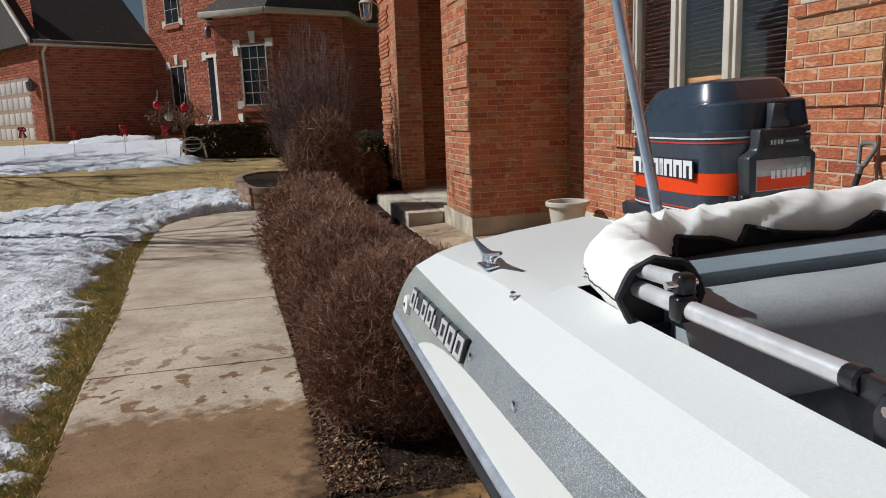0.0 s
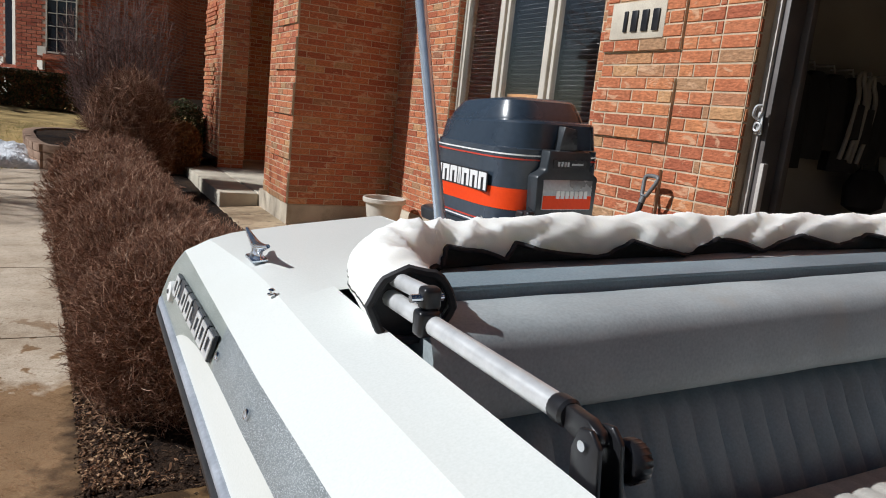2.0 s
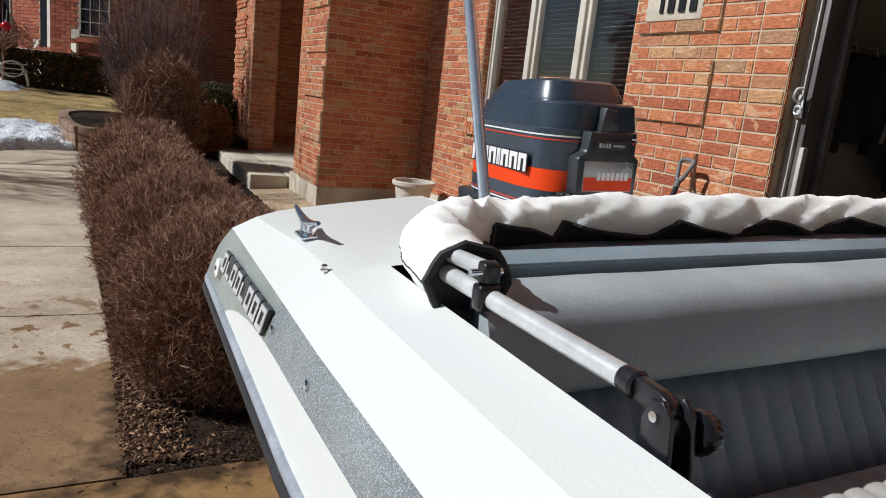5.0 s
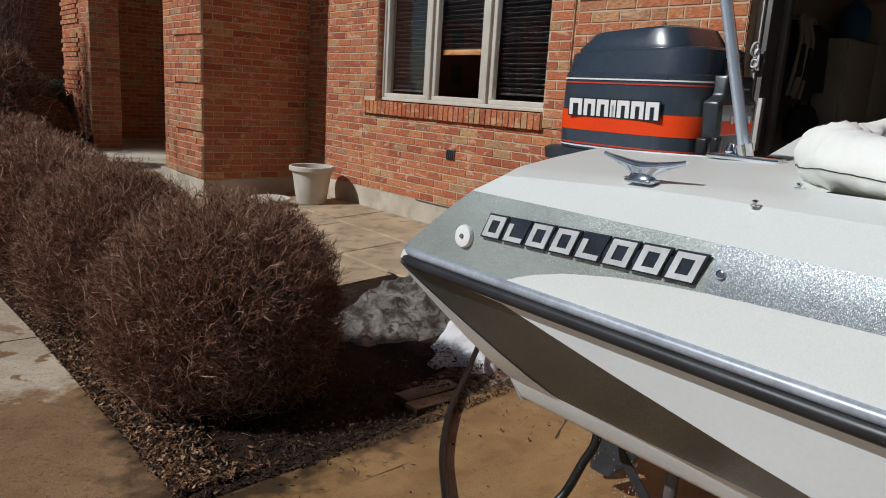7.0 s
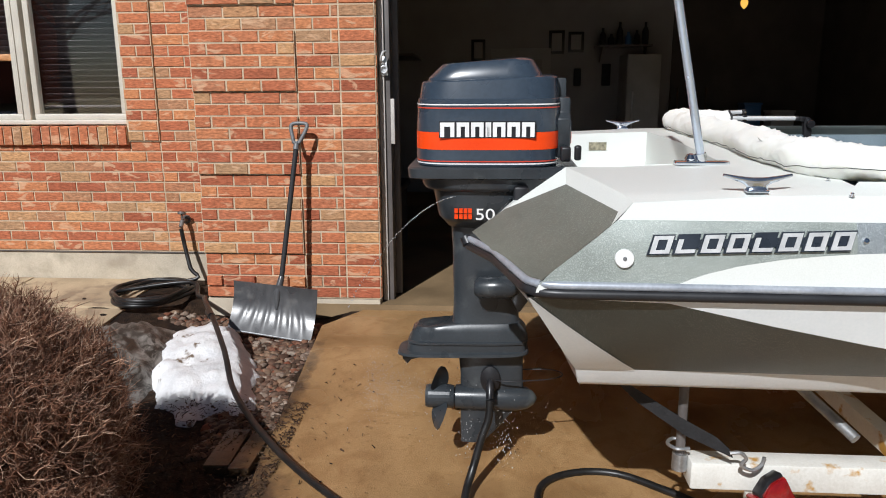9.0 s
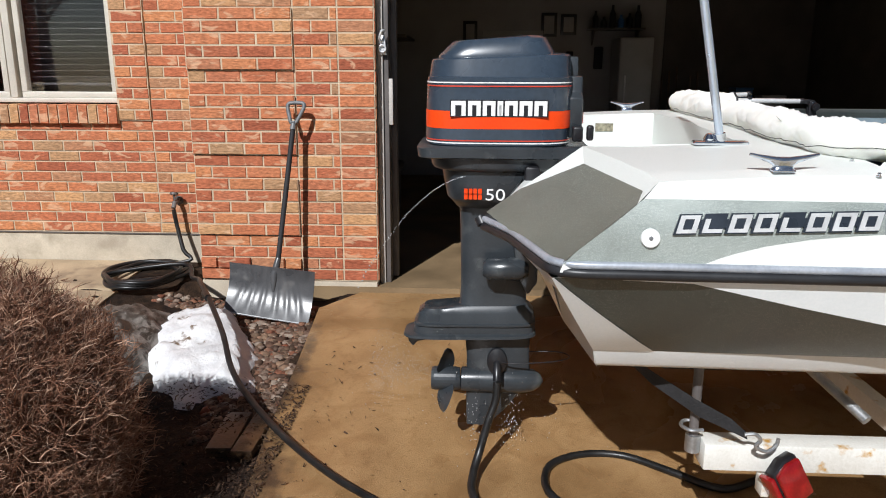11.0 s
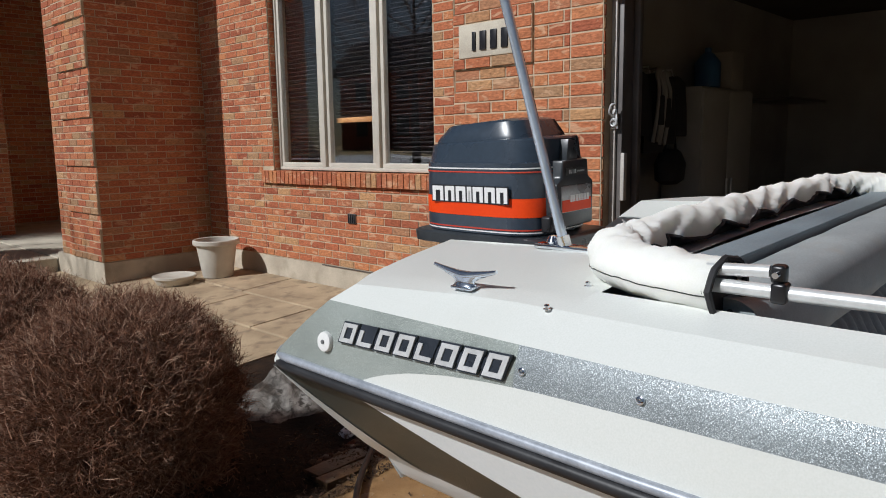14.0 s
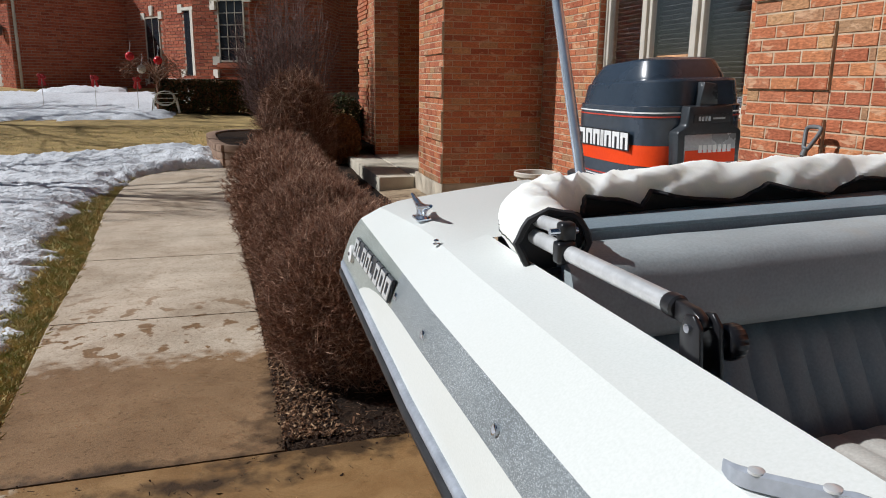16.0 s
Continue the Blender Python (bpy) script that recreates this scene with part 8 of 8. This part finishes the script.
for (dx, dz, m) in ((-0.58, 1.52, "ornament"), (0.14, 1.42, "ornament"), (-0.30, 1.18, "limestone")):
    b = thing("bauble", "large glossy ball ornament hanging in the small tree", "ornament", pose(tp.x + dx, tp.y - 0.5, ground_z(tp.x, tp.y) + dz), group="ball ornaments")
    bm = bmesh.new()
    bmesh.ops.create_uvsphere(bm, u_segments=20, v_segments=12, radius=0.12)
    part("ball", bm, m, b, smooth=60)
    part("cap", lathe([(0.025, 0.115), (0.025, 0.14), (0.01, 0.15)], 10), "alu", b)
    part("hook", tube_bm([(0, 0, 0.145), (0.02, 0.1, 0.3), (0.0, 0.3, 0.42)], 0.006, 6), "alu", b)
for x, y in ((-5.2, 23.0), (-3.78, 22.7), (-2.6, 22.2), (-6.6, 23.3)):
    st = thing("ribbon_stake", "red ribbon bow on a garden stake", "ribbon", pose(x, y, ground_z(x, y) - 0.02, 0, 0, 15), group="red ribbon stakes")
    part("stake", tube_bm([(0, 0, 0), (0.02, 0, 0.95)], 0.007, 6), "trim_light", st)
    for s in (-1, 1):
        bm = bmesh.new()
        tube(bm, [(0.02 + s * 0.045 * (1 - math.cos(a)), 0.03 * math.sin(a), 0.93 + 0.05 * math.sin(a + 0.5 * s)) for a in [0.62 * k for k in range(11)]], 0.026, 6)
        part("loop", bm, "ribbon", st)
        part("tail", prism([(0.02, 0.92), (0.02 + s * 0.04, 0.66), (0.02 + s * 0.11, 0.70), (0.04 * s, 0.93)], "y", -0.02, 0.02), "ribbon", st)
# wire animal ornament
deer = thing("wire_ornament", "white wire lawn ornament in the snow", "lawn ornament", pose(-1.85, 22.0, ground_z(-1.85, 22.0)))
for k in range(5):
    y = -0.5 + k * 0.25
    part("hoop", tube_bm([(0.26 * math.cos(a), y * 0.4, 0.42 + 0.20 * math.sin(a)) for a in [0.55 * j for j in range(13)]], 0.014, 6), "limestone", deer)
for s in ((-0.3, 0.2), (0.3, 0.2), (-0.3, -0.2), (0.3, -0.2)):
    part("leg", tube_bm([(s[0], s[1], 0.4), (s[0] * 1.2, s[1], 0)], 0.016, 6), "limestone", deer)
for z in (0.3, 0.42, 0.55):
    part("stay", tube_bm([(-0.34, -0.1, z), (0.34, 0.1, z)], 0.012, 6), "limestone", deer)

# ---- things in the garage ----
def appliance(label, x, y, z0, w, d, h, cat="refrigerator"):
    f = thing("white_cabinet", label, cat, pose(x, y, z0))
    part("body", cube((0, -w / 2, 0), (d, w / 2, h), 0.012), "appliance", f)
    part("door", cube((-0.03, -w / 2 + 0.005, 0.05), (-0.002, w / 2 - 0.005, h - 0.01), 0.008), "appliance", f)
    part("handle", tube_bm([(-0.06, w / 2 - 0.08, h * 0.45), (-0.06, w / 2 - 0.08, h * 0.75)], 0.012, 8), "alu", f)
    return f
cab = thing("white_cabinet", "tall white two-door storage cabinet against the garage wall", "cabinet", pose(5.70, 3.26, -0.03))
part("body", cube((0, 0, 0), (1.16, 0.36, 1.94), 0.008), "appliance", cab)
for x0, x1 in ((0.01, 0.575), (0.585, 1.15)):
    leaf = part("door", cube((x0, -0.022, 0.05), (x1, -0.002, 1.92), 0.005), "appliance", cab)
    part("handle", tube_bm([(x1 - 0.05 if x0 < 0.3 else x0 + 0.05, -0.045, 0.85), (x1 - 0.05 if x0 < 0.3 else x0 + 0.05, -0.045, 1.1)], 0.010, 8), "alu", leaf)
appliance("white upright freezer at the back of the garage", 8.55, 0.15, -0.03, 0.44, 0.6, 1.93, "freezer")
pdoor = thing("inner_door", "grey panelled door in the garage back wall", "door", pose(9.16, 1.75, -0.03))
part("leaf", cube((0, -0.42, 0), (0.035, 0.42, 2.05), 0.004), "appliance", pdoor)
for z0, z1 in ((0.2, 0.95), (1.1, 1.9)):
    part("panel", cube((-0.012, -0.30, z0), (0.002, 0.30, z1), 0.005), "garage_door" if z0 > 1 else "appliance", pdoor)
part("knob", lathe([(0.01, 0), (0.03, 0.02), (0.03, 0.05), (0.01, 0.06)], 12, (-0.05, 0.34, 0.95)), "alu", pdoor)
for y, z, w, h in ((1.25, 2.1, 0.22, 0.32), (0.98, 2.1, 0.22, 0.28), (2.35, 2.0, 0.2, 0.3)):
    pic = thing("framed_picture", "small dark-framed picture on the garage wall", "picture", pose(9.19, y, z), group="garage pictures")
    part("frame", cube((-0.02, -w / 2, -h / 2), (0.0, w / 2, h / 2), 0.004), "black", pic)
    part("sheet", cube((-0.024, -w / 2 + 0.04, -h / 2 + 0.04), (-0.0205, w / 2 - 0.04, h / 2 - 0.04)), "garage_door", pic)
for k in range(6):
    jk = thing("hanging_coat", "dark coat hanging on the garage side wall", "coat", pose(4.46 + k * 0.215, 3.5, 1.99), group="coats on hooks")
    bm = bmesh.new()
    rg = []
    for z, w, d in ((0.0, 0.05, 0.04), (-0.05, 0.14, 0.07), (-0.25, 0.14, 0.10), (-0.5, 0.15, 0.11), (-0.66 + 0.07 * (k % 3), 0.16, 0.10)):
        rg.append([Vector((w * math.cos(a) * (1 + 0.15 * math.sin(5 * a + k)), -0.06 + d * math.sin(a), z)) for a in [2 * math.pi * j / 18 for j in range(18)]])
    loft(bm, rg)
    part("cloth", bm, "cloth", jk)
    part("hook", tube_bm([(0, 0.14, 0.06), (0, -0.03, 0.06), (0, -0.05, 0.0)], 0.008, 6), "alu", jk)
shelf = thing("garage_shelf", "wooden shelf with bottles and boxes", "shelf", pose(7.6, 3.3, 1.85))
part("board", cube((0, -0.2, 0), (1.2, 0.34, 0.03)), "trim_dark", shelf)
jug = thing("blue_jug", "blue plastic jug standing on the cabinet", "jug", pose(6.20, 3.43, 1.912))
part("body", lathe([(0.10, 0), (0.12, 0.02), (0.12, 0.24), (0.06, 0.32), (0.03, 0.34), (0.03, 0.38)], 18), "blue", jug)
bx = thing("storage_box", "pale storage box standing on the cabinet", "box", pose(6.60, 3.44, 1.912))
part("body", cube((-0.15, -0.14, 0), (0.15, 0.14, 0.36), 0.008), "garage_door", bx)
bin_ = thing("storage_bin", "dark green lidded bin on the garage floor", "bin", pose(5.2, 3.25, -0.03))
part("body", cube((-0.4, -0.3, 0), (0.4, 0.3, 0.55), 0.03), "cloth", bin_)
part("lid", cube((-0.43, -0.33, 0.552), (0.43, 0.33, 0.62), 0.02), "cloth", bin_)
bench_g = thing("work_bench", "dark work bench at the back of the garage", "work bench", pose(8.6, -1.1, -0.03))
part("top", cube((0, -0.9, 0.86), (0.58, 0.9, 0.92), 0.006), "oak", bench_g)
for x, y in ((0.05, -0.85), (0.53, -0.85), (0.05, 0.85), (0.53, 0.85)):
    part("leg", cube((x - 0.04, y - 0.04, 0), (x + 0.04, y + 0.04, 0.86)), "oak", bench_g)
for k, (x, z, c) in enumerate(((4.98, 1.96, "garage_door"), (5.10, 1.94, "garage_door"))):
    fc = thing("folding_chair", "pale folding chair frame hung on the garage wall", "chair", pose(x, 3.31, z), group="hung folding chairs")
    for s in (-1, 1):
        part("side_tube", tube_bm(spline([(s * 0.03, 0, 0.0), (s * 0.04, -0.03, -0.12), (-0.01 + s * 0.04, -0.02, -0.34), (-0.03 + s * 0.04, 0, -0.54)], 4), 0.016, 8), c, fc)
    part("top_bend", tube_bm(spline([(-0.03, 0, 0.0), (-0.02, 0, 0.05), (0.02, 0, 0.05), (0.03, 0, 0.0)], 4), 0.016, 8), c, fc)
    part("seat_sling", cube((-0.05, -0.05, -0.40), (0.03, -0.01, -0.16), 0.01), "cloth", fc)
bag = thing("hanging_bag", "dark cloth bag hanging on the garage wall", "bag", pose(5.42, 3.40, 1.05))
bm = bmesh.new()
loft(bm, [[Vector((w * math.cos(a), d * math.sin(a), z)) for a in [2 * math.pi * j / 16 for j in range(16)]] for z, w, d in ((0.0, 0.10, 0.06), (0.04, 0.20, 0.10), (0.18, 0.22, 0.11), (0.28, 0.16, 0.07), (0.31, 0.10, 0.04))])
part("body", bm, "cloth", bag)
part("strap", tube_bm(spline([(-0.10, 0, 0.30), (-0.05, 0, 0.50), (0.05, 0, 0.50), (0.10, 0, 0.30)], 4), 0.010, 6), "cloth", bag)
rack = thing("wall_shelf", "dark shelf crowded with bottles on the garage back wall", "shelf", pose(8.92, 0.35, 2.02))
part("board", cube((0, -0.38, 0), (0.26, 0.38, 0.025)), "trim_dark", rack)
for y in (-0.30, 0.30):
    part("bracket", prism([(0.24, 0.0), (0.02, 0.0), (0.24, -0.2)], "y", y - 0.01, y + 0.01), "trim_dark", rack)
rg_ = random.Random(77)
for k in range(6):
    bt = thing("garage_bottle", "dark bottle standing on the garage shelf", "bottle", pose(9.02, 0.06 + k * 0.115, 2.046), group="bottles on the garage shelf")
    hh = rg_.uniform(0.12, 0.34)
    part("body", lathe([(0.035, 0), (0.045, 0.01), (0.045, hh * 0.6), (0.018, hh * 0.8), (0.018, hh)], 14), ("cloth", "black", "blue", "plastic")[k % 4], bt)
for k in range(5):
    tl = thing("garden_tool", "long-handled garden tool leaning on the garage back wall", "tool", pose(9.06, -0.32 - 0.13 * k, -0.03, 0, 3, 0), group="garden tools")
    part("handle", tube_bm([(0, 0, 0.2), (0.02, 0.03 * (k % 3 - 1), 1.45 + 0.06 * (k % 3))], 0.014, 8), "wet_board", tl)
    part("head", cube((-0.02, -0.07 - 0.02 * (k % 2), 0.0), (0.02, 0.07 + 0.02 * (k % 2), 0.22), 0.006), "galv", tl)
for k, (y, w, hh, m) in enumerate(((-1.75, 0.3, 0.24, "appliance"), (-1.35, 0.22, 0.34, "blue"), (-0.95, 0.28, 0.20, "garage_door"), (-0.6, 0.2, 0.28, "cloth"))):
    bxx = thing("bench_box", "box standing on the work bench", "box", pose(8.85, y, 0.89), group="boxes on the bench")
    part("body", cube((-0.14, -w / 2, 0), (0.14, w / 2, hh), 0.008), m, bxx)
    part("lid", cube((-0.15, -w / 2 - 0.01, hh + 0.001), (0.15, w / 2 + 0.01, hh + 0.03), 0.006), m, bxx)
for y, z, w, h in ((2.05, 1.35, 0.2, 0.2), (0.55, 1.65, 0.12, 0.30), (0.95, 1.62, 0.10, 0.24)):
    wt = thing("wall_item", "small dark fixture hung on the garage back wall", "fixture", pose(9.19, y, z), group="garage wall fixtures")
    part("plate", cube((-0.05, -w / 2, -h / 2), (0.0, w / 2, h / 2), 0.012), "cloth", wt)
lamp = thing("garage_bulb", "small glowing bulb under the garage ceiling", "lamp", pose(8.0, -0.9, 2.43))
part("bulb", lathe([(0.01, -0.04), (0.04, 0.0), (0.045, 0.04), (0.02, 0.09)], 14), "bulb", lamp)
part("socket", lathe([(0.02, 0.085), (0.025, 0.1), (0.025, 0.13), (0.006, 0.14), (0.006, 0.47)], 12), "black", lamp)

# dark house over the street, seen mirrored in the window panes
over = thing("opposite_house", "dark house across the street, mirrored in the window", "house", pose(-27, 6, ground_z(-27, 6) - 0.05))
part("wall", cube((-4, -9, 0), (0, 9, 5.6)), "far_brick", over)
part("roof", prism([(0.6, 5.5), (0.6, 5.7), (-2.0, 8.3), (-4.6, 5.7), (-4.6, 5.5)], "y", -9.6, 9.6), "shingle", over, smooth=0)
for y in (-6.5, -2.5, 2.0, 6.5):
    for z in (1.0, 3.6):
        part("window", cube((0.001, y - 0.6, z), (0.05, y + 0.6, z + 1.4)), "far_glass", over)

near_over = copy_thing(over, pose(-27, 36, ground_z(-27, 36) - 0.05))
over.scale = (1, 1, 0.72)

# ---- bare street tree whose branches shade the walk ----
def bare_tree(x, y, height, seed):
    r = random.Random(seed)
    t = thing("bare_tree", "tall leafless tree on the lawn", "tree", pose(x, y, ground_z(x, y) - 0.05))
    bm = bmesh.new()
    tube(bm, spline([(0, 0, 0), (0.05, 0.02, height * 0.25), (-0.04, 0.05, height * 0.5), (0.03, 0, height * 0.85)], 4), [0.20 - 0.0135 * k for k in range(13)], 10)
    part("trunk", bm, "twig_purple", t)
    rows = []
    def grow(p, d, l, rad, depth):
        m = p + d * l * 0.5 + rand_dir(r) * l * 0.07
        e = p + d * l + rand_dir(r) * l * 0.08
        rows.append((p, m, e, rad))
        if depth:
            for k in range(4 if depth > 1 else 5):
                q = m.lerp(e, r.uniform(-0.3, 1.0)) if r.random() < 0.7 else e
                nd = (d + rand_dir(r) * 0.75 + Vector((0, 0, 0.15))).normalized()
                grow(q, nd, l * r.uniform(0.45, 0.72), rad * 0.5, depth - 1)
    for k in range(16):
        a = r.uniform(0, 6.28)
        z = height * r.uniform(0.28, 0.85)
        d = Vector((math.cos(a), math.sin(a), r.uniform(0.35, 1.1))).normalized()
        grow(Vector((0, 0, z)), d, height * r.uniform(0.22, 0.36), 0.055, 3)
    stick_mesh("crown", rows, "twig_purple", t, "bare branching crown")
bare_tree(-9.5, 13.6, 8.5, 81)
bare_tree(-13.0, 22.5, 10.0, 82)

# ---- pieces of the walls ----
z = 0.008 + 4 * COURSE
while z < 3.2:
    part("quoin_bed", cube((GX - 0.020, GY1 - 0.705 + 0.004, z + 0.004), (GX + 0.002, GY1 - 0.001, z + 5 * COURSE - 0.006)), "mortar", wall_garage)
    z += 7 * COURSE
for ya, yb in ((4.627, 4.874), (7.357, 7.598)):
    part("surround_bed", cube((WX - 0.018, ya, 1.05), (WX + 0.002, yb, 4.0)), "mortar", wall_window)
z = 0.142
while z < 4.6:
    part("quoin_bed", cube((PX - 0.022, 8.853, z + 5 * 0 + 0.004), (PX + 0.002, 9.758, z + 5 * COURSE - 0.006)), "mortar", wall_porch)
    z += 7 * COURSE
def quoin(u, z):
    k = ((z - 0.008) / COURSE - 4) % 7
    return 0.020 if u < 0.705 and k < 5 else 0.0
brick_face(wall_garage, (GX, GY1, 0), (0, -1, 0), (-1, 0, 0), GY1 - GY0 - 0.2345, 0.008, 3.3, proud=quoin, cuts=(0.705,), single=300, first=(GX, 3.4, 1.2))
brick_face(wall_garage, (GX, GY0 + 0.2345, 0), (0, -1, 0), (-1, 0, 0), 0.2345, 0.008, 3.3, single=60, stack=True, first=(GX, 3.0, 1.2))
brick_face(wall_garage, (GX, GY0, 0), (1, 0, 0), (0, -1, 0), 0.03, 0.008, 3.3, single=0, stack=True)
def surround(u, z):
    y = 8.85 - u
    return 0.018 if z > 1.04 and (4.625 < y < 4.872 or 7.357 < y < 7.60) else 0.0
brick_face(wall_window, (WX, 8.85, 0), (0, -1, 0), (-1, 0, 0), 8.85 - 4.09, 0.194, 4.2, holes=[(8.85 - WY1, 8.85 - WY0, 1.04, WZ1), (8.85 - 7.57, 8.85 - 4.872, 1.02, 1.17)], proud=surround, cuts=(8.85 - 7.60, 8.85 - 4.625), single=300, first=(WX, 4.9, 0.8))
for y, n in ((WY1, (0, -1, 0)),):
    brick_face(wall_window, (WX + 0.1, y, 0), (-1, 0, 0), n, 0.11, 1.19, WZ1, single=0, stack=True, length=0.11)
brick_face(wall_porch, (PX, 8.852, 0), (1, 0, 0), (0, -1, 0), WX - PX - 0.004, 0.142, 4.6, single=300, first=(PX + 0.5, 8.85, 0.9))
def pier_quoin(u, z):
    k = ((z - 0.142) / COURSE) % 7
    return 0.022 if u > 0.36 and k < 5 else 0.0
brick_face(wall_porch, (PX, 10.12, 0), (0, -1, 0), (-1, 0, 0), 10.12 - 8.852, 0.142, 4.8, proud=pier_quoin, cuts=(0.36,), single=200, first=(PX, 9.3, 1.2))
brick_face(wall_porch, (PX, 15.36, 0), (0, -1, 0), (-1, 0, 0), 15.36 - 13.58, -0.1, 4.8, proud=lambda u, z: 0.024 if 0.1 < u < 1.1 and ((z + 0.1) / COURSE) % 7 < 5 else 0, single=0)
brick_face(wall_porch, (PX, 13.58, 0), (1, 0, 0), (0, -1, 0), 0.45, -0.1, 3.3, single=0)
brick_face(wall_porch, (5.2, 15.1, 0), (0, -1, 0), (-1, 0, 0), 5.9, 0.1, 4.4, single=0)
brick_face(wall_porch, (PX + 0.45, 15.1, 0), (1, 0, 0), (0, -1, 0), 2.1, 0.1, 4.4, single=0)
